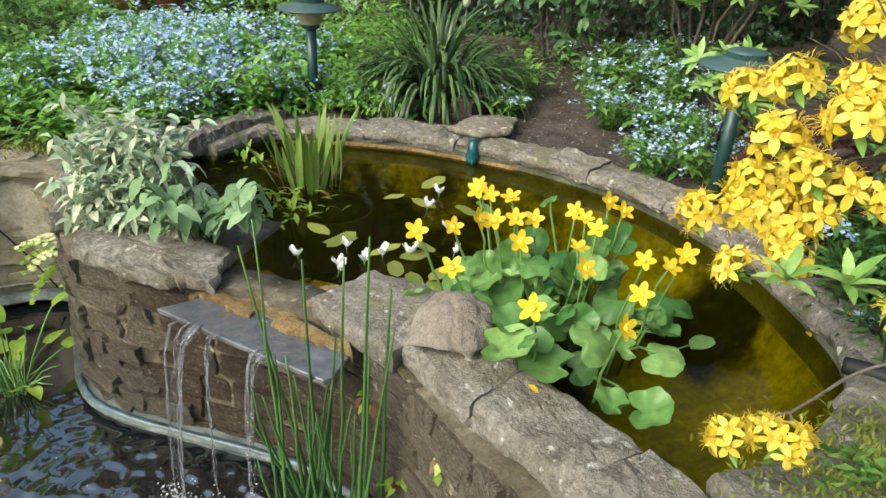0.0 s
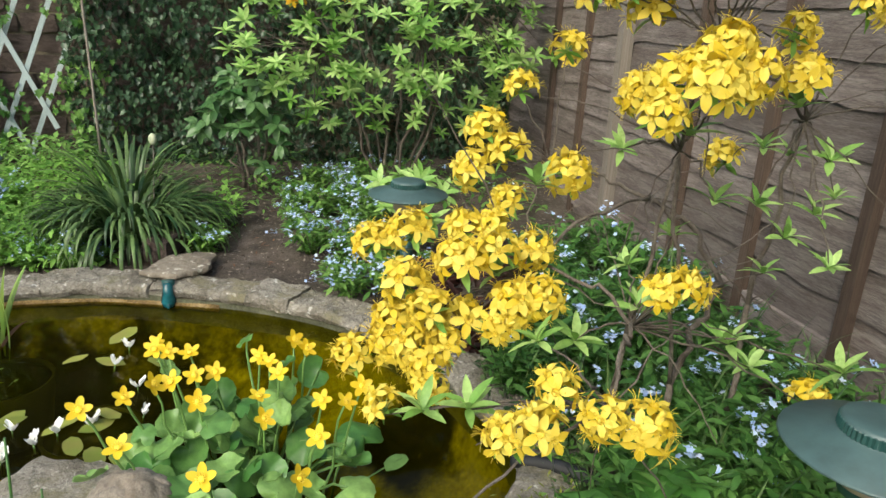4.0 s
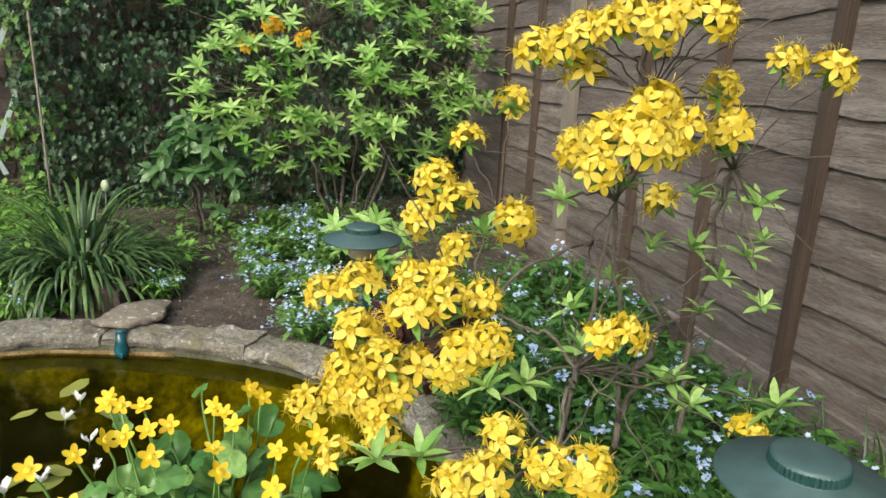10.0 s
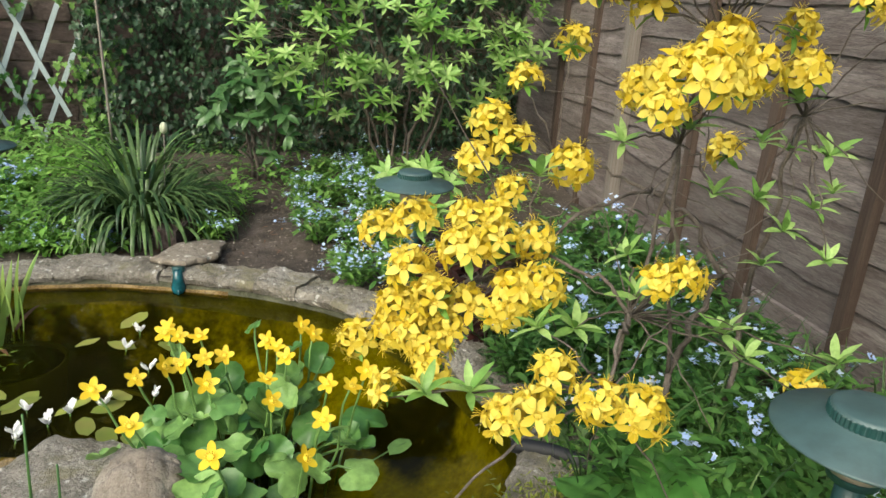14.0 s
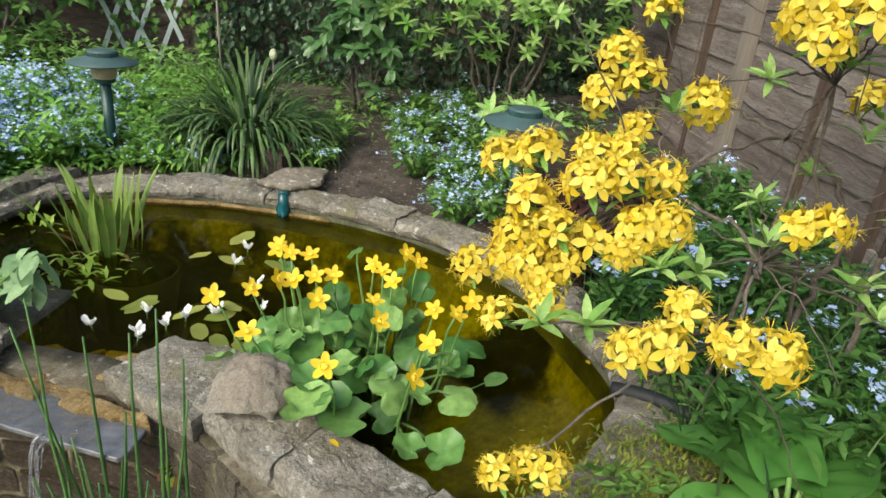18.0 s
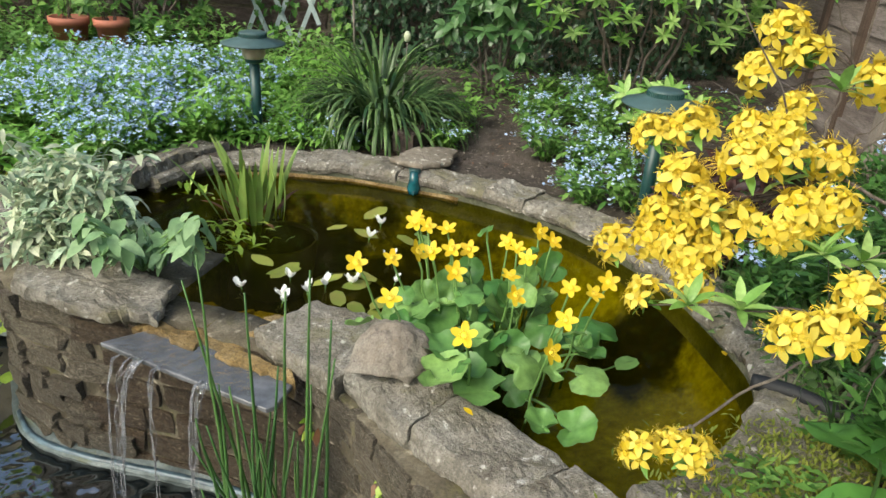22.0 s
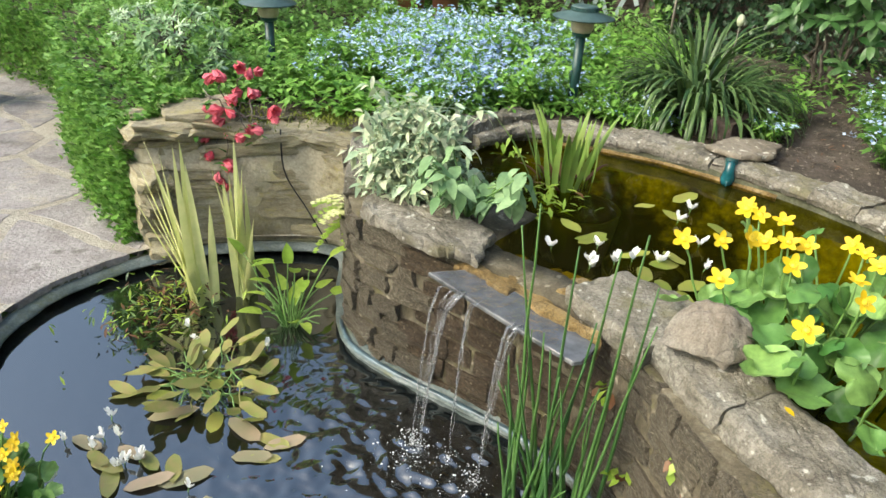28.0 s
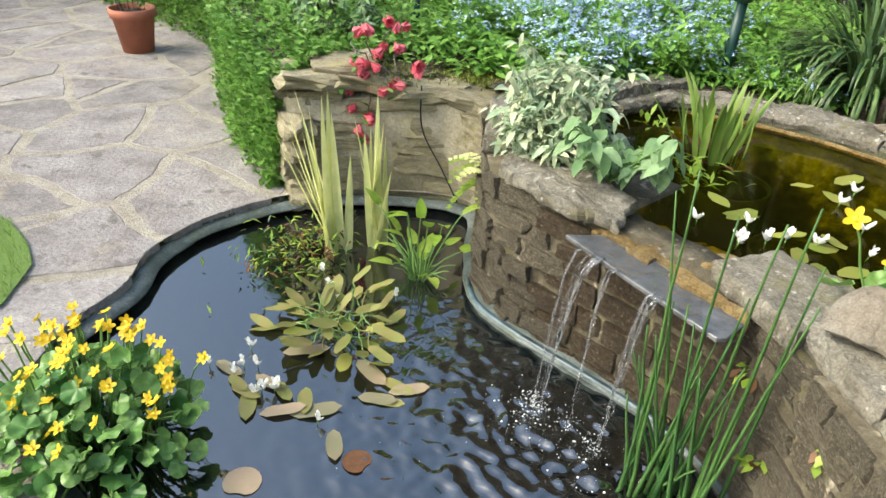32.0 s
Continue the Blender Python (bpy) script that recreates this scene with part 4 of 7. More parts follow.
# far coping
farc = thing("coping_far", "curved row of weathered coping stones with pale lichen", "coping", kind="structure")
FAR = spline([(-0.80, 2.25), (-0.70, 2.45), (-0.5, 2.535), (-0.3, 2.56), (-0.1, 2.545), (0.12, 2.475), (0.32, 2.405), (0.53, 2.28), (0.69, 2.14), (0.825, 1.96), (0.93, 1.76), (0.99, 1.53), (1.01, 1.36), (0.975, 1.21), (0.89, 1.07), (0.75, 0.93), (0.6, 0.87)], 0.013)
one("coping_bed", sweep(FAR, [(-0.05, WATER - 0.05), (-0.05, WATER + 0.03), (0.08, WATER + 0.03), (0.08, WATER - 0.05)], False, 0.008), MORTAR, farc)
strip_stones(farc, FAR, [0, 0.085, 0.20, 0.315, 0.375, 0.42, 0.47, 0.56, 0.67, 0.78, 0.86, 0.93, 1.0], -0.075, 0.075, WATER + 0.022, 0.398, COPE, 11)
slab("coping_stone", farc, [(-0.9, 2.16), (-0.86, 2.34), (-0.70, 2.57), (-0.60, 2.56), (-0.72, 2.36), (-0.80, 2.16)], 0.36, 0.425, COPE, seed=3.7, shake=0.01)

# ---- left retaining wall ----
LEFT = spline([(-2.15, 1.87), (-2.0, 1.79), (-1.84, 1.70), (-1.57, 1.90), (-1.33, 2.05), (-1.08, 2.03)], 0.02)
ret = thing("wall_retaining", "low retaining wall of flat mossy sandstone", "wall", kind="structure")
one("wall_core", sweep(LEFT[::-1], [(0.021, PAVE - 0.1), (0.021, 0.29), (-0.16, 0.29), (-0.16, PAVE - 0.1)], False, 0.014), WALLMORTAR, ret)
FLATS = stones_of(WALLSTONE, cut=5, shake=0.13, rounding=0.3)
LEFT_R = LEFT[::-1]
zs = [PAVE - 0.08, -0.03, 0.075, 0.135, 0.24, 0.315]
for z0, z1 in zip(zs, zs[1:]):
    course(ret, LEFT_R[:-14], z0, z1, 0.12, (0.17, 0.44), FLATS, "stone", 0.006, 0.018, 0.020, tip=0.07, ragged=0.35)
# cap stones
LCAP = stones_of(WALLSTONE, 5, cut=4, shake=0.18, rounding=0.35)
for x, y, w, d, z, yaw in ((-1.21, 2.12, 0.26, 0.2, 0.315, 0.1), (-1.43, 2.06, 0.24, 0.18, 0.325, 0.6), (-1.64, 1.93, 0.26, 0.2, 0.345, 0.85), (-1.80, 1.79, 0.24, 0.22, 0.36, 0.9), (-1.71, 1.87, 0.22, 0.16, 0.40, 0.75)):
    o = new("cap_stone", LCAP[rng.integers(5)])
    o.parent, o.matrix_basis = ret, mat4(turn(yaw, rng.uniform(-0.12, 0.12), rng.uniform(-0.12, 0.12)), (x, y, z), (w * 1.1, d * 1.1, 0.058))

# ---- crazy paving ----
pave = thing("pavement", "crazy paving of pale grey stone slabs in sandy mortar", "paving", kind="structure")


def clip(poly, px, py, nx, ny):
    """The part of a polygon where (p - point) . n <= 0."""
    out = []
    for (ax, ay), (bx, by) in zip(poly, poly[1:] + poly[:1]):
        da, db = (ax - px) * nx + (ay - py) * ny, (bx - px) * nx + (by - py) * ny
        if da <= 0:
            out.append((ax, ay))
        if da * db < 0:
            q = da / (da - db)
            out.append((ax + (bx - ax) * q, ay + (by - ay) * q))
    return out


seeds = [(x + rng.uniform(-0.3, 0.3) + (0.26 if j % 2 else 0), y + rng.uniform(-0.24, 0.24)) for j, y in enumerate(np.arange(-1.0, 3.9, 0.40)) for x in np.arange(-7.4, -1.2, 0.50)]
near_rng = np.random.default_rng(21)
seeds += [(x + near_rng.uniform(-0.2, 0.2) + (0.26 if j % 2 else 0), y + near_rng.uniform(-0.16, 0.16)) for j, y in enumerate(np.arange(-1.0, 0.5, 0.40)) for x in np.arange(-0.9, 0.7, 0.50)]
POOLX = np.array([*map(tuple, cen + (down - cen) * 0.994)])
seeds = [q for q in seeds if not inside(POOLX, np.array(q[0]), np.array(q[1]))]
for sx, sy in seeds:
    if not inside(LOWZONE, np.array(sx), np.array(sy)):
        continue
    if sx > -1.75 and sy > 1.5:
        continue
    cell = [(sx - 0.7, sy - 0.7), (sx + 0.7, sy - 0.7), (sx + 0.7, sy + 0.7), (sx - 0.7, sy + 0.7)]
    for ox, oy in seeds:
        dx, dy = ox - sx, oy - sy
        dist = math.hypot(dx, dy)
        if 0 < dist < 1.6:
            cell = clip(cell, sx + dx / 2 - dx / dist * 0.022, sy + dy / 2 - dy / dist * 0.022, dx / dist, dy / dist)
    if len(cell) < 3:
        continue
    pts = []
    for (ax, ay), (bx, by) in zip(cell, cell[1:] + cell[:1]):
        n = max(1, int(math.hypot(bx - ax, by - ay) / 0.035))
        for q in range(n):
            u = (q + 0.0) / n
            x, y = ax + (bx - ax) * u, ay + (by - ay) * u
            w1, w2 = noise.noise_vector(Vector((x * 3.2, y * 3.2, 2))), noise.noise_vector(Vector((x * 16, y * 16, sx * 9)))
            pts.append((x + 0.06 * w1.x + 0.012 * w2.x, y + 0.06 * w1.y + 0.012 * w2.y))
    pts = np.array(pts)
    reach = np.linspace(0.02, 1, 60)
    for i, q in enumerate(pts):
        bad = inside(POOLX, sx + (q[0] - sx) * reach, sy + (q[1] - sy) * reach)
        if bad.any():
            pts[i] = (sx, sy) + (q - (sx, sy)) * reach[max(0, int(np.argmax(bad)) - 1)]
    c = pts.mean(0)
    pts = c + (pts - c) * 0.995
    top = PAVE + near_rng.uniform(-0.001, 0.003)
    k = len(pts)
    v = np.concatenate([np.c_[c + (pts - c) * 1.0, np.full(k, PAVE - 0.05)], np.c_[pts, np.full(k, top - 0.0025)], np.c_[c + (pts - c) * 0.985, np.full(k, top)]])
    f = [(i * k + j, i * k + (j + 1) % k, (i + 1) * k + (j + 1) % k, (i + 1) * k + j) for i in range(2) for j in range(k)] + [tuple(2 * k + j for j in range(k))]
    one("paving_slab", (v, f), PAVING, pave, smooth=False)

# ---- fence ----
fence = thing("fence", "brown waney lap garden fence with dark battens", "fence", kind="structure")


def fx_of(y):
    return 1.80 + 0.07 * (y - 1.0)


FYAW = -math.atan(0.07)


def plank(parent, name, y0, y1, z0, z1, thick, out, mat, lean=0.0, wave=0.0, n=10, seed=0):
    """A board along the fence; its lower edge waney and standing out a little over the next."""
    v = []
    for i in range(n + 1):
        y = y0 + (y1 - y0) * i / n
        w = wave * (noise.noise(Vector((y * 3.1, seed * 5.3, 0))) + 0.5 * noise.noise(Vector((y * 11, seed * 3.1, 2))))
        x = fx_of(y) - out
        for z, o in ((z0 + w, lean), (z1, 0)):
            v += [(x - o - thick, y, z), (x - o, y, z)]
    f = []
    for i in range(n):
        k = 4 * i
        f += [(k, k + 4, k + 6, k + 2), (k + 1, k + 3, k + 7, k + 5), (k, k + 1, k + 5, k + 4), (k + 2, k + 6, k + 7, k + 3)]
    f += [(0, 2, 3, 1), (4 * n, 4 * n + 1, 4 * n + 3, 4 * n + 2)]
    return one(name, (np.array(v), f), mat, parent, smooth=False)


for b, (y0, y1) in enumerate(((-0.6, 1.345), (1.345, 2.73), (2.73, 4.8))):
    z = 0.545
    i = 0
    while z < 2.15:
        h = rng.uniform(0.115, 0.135)
        plank(fence, "board", y0, y1, z - 0.012, z + h, 0.008, 0.002, FENCE, 0.011, 0.018, 44, b * 30 + i)
        z += h - 0.005
        i += 1
    plank(fence, "gravel_board", y0, y1, 0.36, 0.46, 0.02, 0.002, FENCE, 0.0, 0.004, 12, b + 90)
    plank(fence, "gravel_board", y0, y1, 0.455, 0.548, 0.02, 0.016, FENCE, 0.0, 0.004, 12, b + 95)
for y, w, d, mat, name in ((1.345, 0.036, 0.03, POST, "post"), (1.76, 0.038, 0.025, POST, "batten"), (2.18, 0.038, 0.025, POST, "batten"), (2.73, 0.052, 0.05, PALEPOST, "post"), (3.14, 0.04, 0.025, POST, "batten"), (3.55, 0.04, 0.025, POST, "batten"), (0.85, 0.038, 0.025, POST, "batten"), (0.35, 0.038, 0.025, POST, "batten")):
    bm = bmesh.new()
    bmesh.ops.create_cube(bm, size=1.0)
    bmesh.ops.bevel(bm, geom=bm.edges[:], offset=0.04, segments=1, affect="EDGES")
    part(name, bm, mat, fence, m=mat4(turn(FYAW), (fx_of(y) - 0.018 - d / 2, y, 1.28), (d, w, 1.84)))

# ---- back wall and trellis ----
back = thing("wall_back", "old stone garden wall mostly hidden by ivy", "wall", kind="structure")
bm = bmesh.new()
bmesh.ops.create_cube(bm, size=1.0)
part("wall_core", bm, MORTAR, back, m=mat4(None, (-2.6, 4.62, 1.15), (9.6, 0.2, 2.3)))
WSTONES = stones_of(BRICKWALL, shake=0.10)
BACKL = np.array([(x, 4.53) for x in np.arange(0.5, -2.5, -0.05)])
for i in range(12):
    course(back, BACKL, 0.34 + 0.11 * i, 0.45 + 0.11 * i, 0.09, (0.16, 0.34), WSTONES, "stone", 0.012, 0.02, 0.006)
trellis = thing("trellis", "faded blue-grey diamond lattice trellis on the wall", "trellis", (0, 0, 0))
for sgn, x0, z0, z1 in ((1, -1.12, 0.42, 1.5), (1, -0.96, 0.42, 1.5), (1, -0.80, 0.42, 1.2), (-1, -0.76, 0.42, 1.5), (-1, -0.90, 0.42, 1.5), (-1, -0.63, 0.6, 1.5)):
    a, b = (x0, 4.44 + 0.006 * sgn, z0), (x0 + sgn * 0.42 * (z1 - z0), 4.44 + 0.006 * sgn, z1)
    L = math.dist(a, b)
    bm = bmesh.new()
    bmesh.ops.create_cube(bm, size=1.0)
    part("lath", bm, TRELLIS, trellis, m=mat4(turn(0, 0, math.atan2(b[0] - a[0], b[2] - a[2])), [(p + q) / 2 for p, q in zip(a, b)], (0.026, 0.008, L)))
cane = thing("bamboo_cane", "thin weathered bamboo cane leaning on the ivy", "cane", (0, 0, 0))
one("cane", tube(bow((-0.37, 4.15, 0.4), (-0.41, 4.25, 1.7), 0, 5), 0.008, 0.007), PALEPOST, cane)


# ---- garden lamps ----
def garden_lamp(x, y, top, foot):
    """A low path lamp: wide flat hat with a ribbed crown, pale lens below, dark green post."""
    h = top - foot
    lamp = thing("garden_lamp", "green metal path lamp with a wide flat hat", "lamp", (x, y, foot), "lamps in the flower beds")
    one("hat", lathe([(0.02, h - 0.036), (0.117, h - 0.046), (0.121, h - 0.043), (0.119, h - 0.040), (0.055, h - 0.022), (0.052, h - 0.019)]), LAMPGREEN, lamp)
    one("crown", lathe([(0.052, h - 0.019), (0.0505, h - 0.003), (0.046, h), (0.02, h + 0.002), (0.0001, h + 0.002)]), LAMPGREEN, lamp)
    v, f = lathe([(0.0515, h - 0.021), (0.0535, h - 0.018), (0.0525, h - 0.006), (0.0505, h - 0.004)], 96)
    v[:, :2] *= np.where(np.arange(len(v)) % 2, 1.0, 0.965)[:, None]
    one("ribbed_band", (v, f), LAMPDARK, lamp, "dark ribbed band", smooth=False)
    one("lens", lathe([(0.044, h - 0.04), (0.044, h - 0.085), (0.036, h - 0.10), (0.0, h - 0.10)]), LAMPGLASS, lamp, "pale cream lens")
    one("collar", lathe([(0.037, h - 0.099), (0.034, h - 0.112), (0.019, h - 0.118)], 20), LAMPDARK, lamp)
    one("post", tube([(0, 0, -0.03), (0, 0, h - 0.11)], 0.0195, 0.0195, 14), LAMPDARK, lamp)


garden_lamp(-0.54, 2.733, 0.805, 0.385)
garden_lamp(0.842, 2.075, 0.826, 0.39)
garden_lamp(1.155, 0.69, 0.826, 0.40)
garden_lamp(-1.83, 2.47, 0.745, 0.37)

# ---- stones ----
bm = bmesh.new()
bmesh.ops.create_icosphere(bm, subdivisions=5, radius=1.0)
for q in bm.verts:
    d = q.co.copy()
    q.co = Vector((d.x * 0.082, d.y * 0.066, (d.z if d.z > 0 else d.z * 0.35) * 0.066))
    flare = math.exp(-((d.z + 0.05) / 0.16) ** 2)
    q.co.xy *= 1 + 0.05 * flare
    head = max(0, d.dot(Vector((-0.80, -0.58, -0.12)).normalized())) ** 26
    foot = max(0, d.dot(Vector((0.30, -0.90, -0.30)).normalized())) ** 60
    q.co += Vector((-0.030, -0.020, 0.002)) * head + Vector((0.003, -0.010, -0.012)) * foot
    groove = abs(math.sin(5 * d.x + 0.4)) * abs(math.sin(6 * d.y + 1))
    q.co += 0.005 * noise.noise_vector(d * 2.2) + 0.0022 * noise.noise_vector(d * 7) + d * (0.0045 * min(1, groove * 2.2) * (d.z > -0.1))
tort = part("tortoise_stone", bm, TORTOISE, None, smooth=True, m=mat4(turn(0.12), (0.156, 1.232, 0.424), (0.94, 0.94, 1.12)))
tagged(tort, "rounded sandstone tortoise ornament resting on the coping", "ornament")
st = thing("ledge_slab", "flat grey stone slab laid over the coping edge", "stone", (0, 0, 0))
slab("slab", st, [(0.022, 2.50), (0.085, 2.655), (0.20, 2.69), (0.262, 2.66), (0.235, 2.52), (0.13, 2.44)], 0.403, 0.424, STONE, seed=9.0, shake=0.005)
sp = thing("pond_ornament", "small glazed blue-green spout figure under the slab", "ornament", (0.110, 2.405, WATER))
one("body", lathe([(0.0, -0.012), (0.020, -0.004), (0.025, 0.018), (0.018, 0.045), (0.014, 0.078), (0.0, 0.08)], 12), BIRD, sp)
one("stem", tube([(0, 0.02, 0.02), (0, 0.03, 0.08)], 0.017, 0.022, 9), LAMPDARK, sp)
one("tail", tube([(0, -0.012, 0.02), (0.002, -0.022, 0.008), (0.0, -0.026, -0.006)], 0.008, 0.004, 7), BIRD, sp)
br = thing("loose_brick", "old brown brick lying beside the strap-leaved clump", "brick", (0, 0, 0))
as_part("brick", rough_block(3, 3, 0.15, 0.03), br, m=mat4(turn(1.25), (0.075, 2.79, 0.425), (0.215, 0.09, 0.075))).data.materials.append(BRICKWALL)
for x, y, r in ((0.78, 0.93, 0.1), (0.92, 1.02, 0.08), (0.66, 0.8, 0.11)):
    o = as_part("mossy_stone", rough_block(int(r * 100), 3, 0.7, 0.12), None, m=mat4(turn(r * 30), (x, y, 0.375), (r * 2, r * 1.6, 0.07)))
    o.data.materials.append(COPE)
    tagged(o, "mossy edging stone at the pond corner", "stone")
hose = thing("pump_hose", "black ribbed pump hose lying beside the pond", "hose")
hp = spline([(0.90, 1.27, 0.40), (0.97, 1.22, 0.41), (1.06, 1.14, 0.405), (1.16, 1.08, 0.40)], 0.012)
one("hose", tube(hp, 0.017, 0.017, 12), HOSE, hose)

# ---- marsh marigolds ----
def petals_flower(r, n=5, width=0.75, cup=0.5, prof=OBOV):
    s = Soup()
    p = leaf(r, r * width, prof, 5, 0.25, -0.12)
    for i in range(n):
        s.add(p, turn(2 * math.pi * i / n, cup, 0), (0, 0, 0))
    return np.concatenate(s.v), s.f


def golden_flower_mesh():
    s = Soup().add(petals_flower(0.0245, 5, 0.58, 0.2, BLUNT), mat=0)
    s.add(ball(0.0058, 4, 8, 0.6), None, (0, 0, 0.004), 1, 1)
    for i in range(10):
        a = 2 * math.pi * i / 10
        s.add(tube([(0.003 * math.cos(a), 0.003 * math.sin(a), 0.003), (0.008 * math.cos(a), 0.008 * math.sin(a), 0.009)], 0.0009, 0.0012, 3), mat=1)
    return s.data("golden_flower", [YELLOW, STAMEN])


GOLD = golden_flower_mesh()
KING = [Soup().add(round_leaf(0.052, 0.66, 28, c, w, 0.022)).data("king_leaf", [LEAF_KING]) for c, w in ((0.2, 0.14), (0.38, 0.2), (-0.15, 0.18), (0.45, 0.1), (0.1, 0.25), (-0.3, 0.12))]


def marsh_marigold(at, flowers, leaves, label, size=1.0):
    plant = thing("marsh_marigold", label, "water plant", at, "marsh marigolds")
    a = np.array(at)
    for x, y, z in flowers:
        p = np.array((x, y, z)) - a
        root = np.array((p[0] * 0.7, p[1] * 0.7, 0.0))
        one("stalk", tube(bow(root, p, 0.02, 6, 0.004), 0.0032, 0.0022, 5), STALK, plant)
        tilt = rng.uniform(0.25, 1.0)
        as_part("flower", GOLD, plant, m=mat4(turn(rng.uniform(-0.9, 0.9), tilt, rng.uniform(-0.3, 0.3)), p, size * rng.uniform(0.9, 1.15)))
    for x, y, z, q in leaves:
        p = np.array((x, y, z)) - a
        root = np.array((p[0] * 0.3, p[1] * 0.3, 0.0))
        one("stalk", tube(bow(root, p, 0.025, 6, 0.004), 0.0036, 0.0026, 5), STALK, plant)
        yaw = rng.uniform(-1.6, 1.6)
        as_part("leaf", KING[rng.integers(6)], plant, m=mat4(turn(yaw * 0.6, rng.uniform(-0.1, 0.95), rng.uniform(-0.7, 0.7)) @ turn(rng.uniform(0, 6.28)) if q < 0.9 else turn(yaw, rng.uniform(-0.1, 0.3), 0), p, q * rng.uniform(0.7, 1.15)))
    return plant


KC = [(0.168, 1.592), (0.197, 1.571), (0.245, 1.533), (0.258, 1.453), (0.298, 1.482), (0.13, 1.397), (0.181, 1.419), (0.058, 1.366), (0.144, 1.237), (0.268, 1.356), (0.39, 1.549), (0.409, 1.515), (0.469, 1.615), (0.492, 1.539), (0.383, 1.356), (0.39, 1.282),
      (0.502, 1.299), (0.546, 1.288), (0.585, 1.334), (0.484, 1.203), (0.29, 1.10), (0.44, 1.085), (0.427, 1.437), (0.215, 1.44), (0.17, 1.62)]
kc_leaves = []
for i in range(64):
    an, d = rng.uniform(0, 2 * math.pi), math.sqrt(rng.random())
    x, y = 0.35 + 0.25 * d * math.cos(an), 1.41 + 0.20 * d * math.sin(an)
    kc_leaves.append((x, y, 0.36 + 0.16 * (1 - d * d) * rng.uniform(0.3, 1.0) + 0.03 * rng.random(), 0.76))
kc_leaves += [(0.245, 1.15, 0.435, 0.95), (0.30, 1.175, 0.43, 0.9), (0.347, 1.14, 0.422, 0.95), (0.27, 1.22, 0.45, 0.92), (0.455, 1.11, 0.37, 0.9), (0.505, 1.10, 0.372, 0.8), (0.545, 1.25, 0.40, 0.8), (0.60, 1.39, 0.42, 1.0), (0.53, 1.64, 0.45, 0.85), (0.20, 1.36, 0.42, 0.8), (0.36, 1.93, 0.42, 0.75), (0.41, 1.22, 0.43, 0.85), (0.33, 1.27, 0.45, 0.9)]
king = marsh_marigold((0.385, 1.42, WATER - 0.05), [(x, y, 0.56 + rng.uniform(-0.012, 0.02)) for x, y in KC], kc_leaves, "marsh marigold in full golden bloom growing out of the pond")
# small leaves clasping the flower stalks just under the blooms
for i, (x, y) in enumerate(KC):
    if i % 5 not in (1, 3):
        lift, yaw = 0.505 - 0.03 * (i % 4), 2.4 * i
        p = ((x - 0.385) * 0.96 + 0.018 * math.cos(yaw), (y - 1.42) * 0.96 + 0.018 * math.sin(yaw), lift - (WATER - 0.05))
        as_part("leaf", KING[i % 6], king, m=mat4(turn(yaw, 0.25 + 0.2 * (i % 3), 0.3 - 0.2 * (i % 4)), p, 0.42 + 0.07 * (i % 4)))
low_fl, low_lv = [], []
for i in range(66):
    an, d = rng.uniform(0, 2 * math.pi), math.sqrt(rng.random())
    low_fl.append((-1.32 + 0.27 * d * math.cos(an), 0.50 + 0.2 * d * math.sin(an), 0.035 + 0.07 * (1 - d * d) + rng.uniform(-0.02, 0.03)))
low_fl += [(-1.14, 0.30, 0.06), (-1.10, 0.33, 0.05), (-1.105, 0.69, 0.06), (-1.17, 0.64, 0.05)]
for i in range(200):
    an, d = rng.uniform(0, 2 * math.pi), math.sqrt(rng.random())
    low_lv.append((-1.25 + 0.27 * d * math.cos(an), 0.47 + 0.24 * d * math.sin(an), -0.09 + 0.20 * (1 - d * d) * rng.uniform(0.35, 1.0) + 0.03 * rng.random(), 0.52))
marsh_marigold((-1.3, 0.5, LOW - 0.03), low_fl, low_lv, "marsh marigold thick with golden flowers at the lower pond edge", 0.72)

# ---- yellow azalea ----
def azalea_flower():
    s = Soup()
    p = leaf(0.031, 0.0165, POINTED, 6, 0.25, 0.55, 0.12)
    for i in range(5):
        s.add(p, turn(2 * math.pi * i / 5 + 0.3, (0.52, 0.36, 0.62, 0.42, 0.56)[i], 0), (0, 0, 0.010))
    s.add(lathe([(0.0022, -0.012), (0.004, 0.004), (0.008, 0.018)], 7), mat=0)
    for i in range(5):
        a = 2 * math.pi * i / 5
        s.add(tube([(0, 0, 0.008), (0.006 * math.cos(a), 0.006 * math.sin(a), 0.028), (0.011 * math.cos(a), 0.011 * math.sin(a) + 0.004, 0.035)], 0.0003, 0.0005, 3), mat=1)
    return s


AZ_FLOWER = azalea_flower().data("azalea_flower", [AZALEA, STAMEN])


def truss_frame(n, spread):
    out = []
    for i in range(n):
        u = (i + 0.5) / n
        th = math.acos(1 - u * spread)
        ph = i * 2.4 + rng.uniform(-0.3, 0.3)
        out.append((ph, th))
    return out


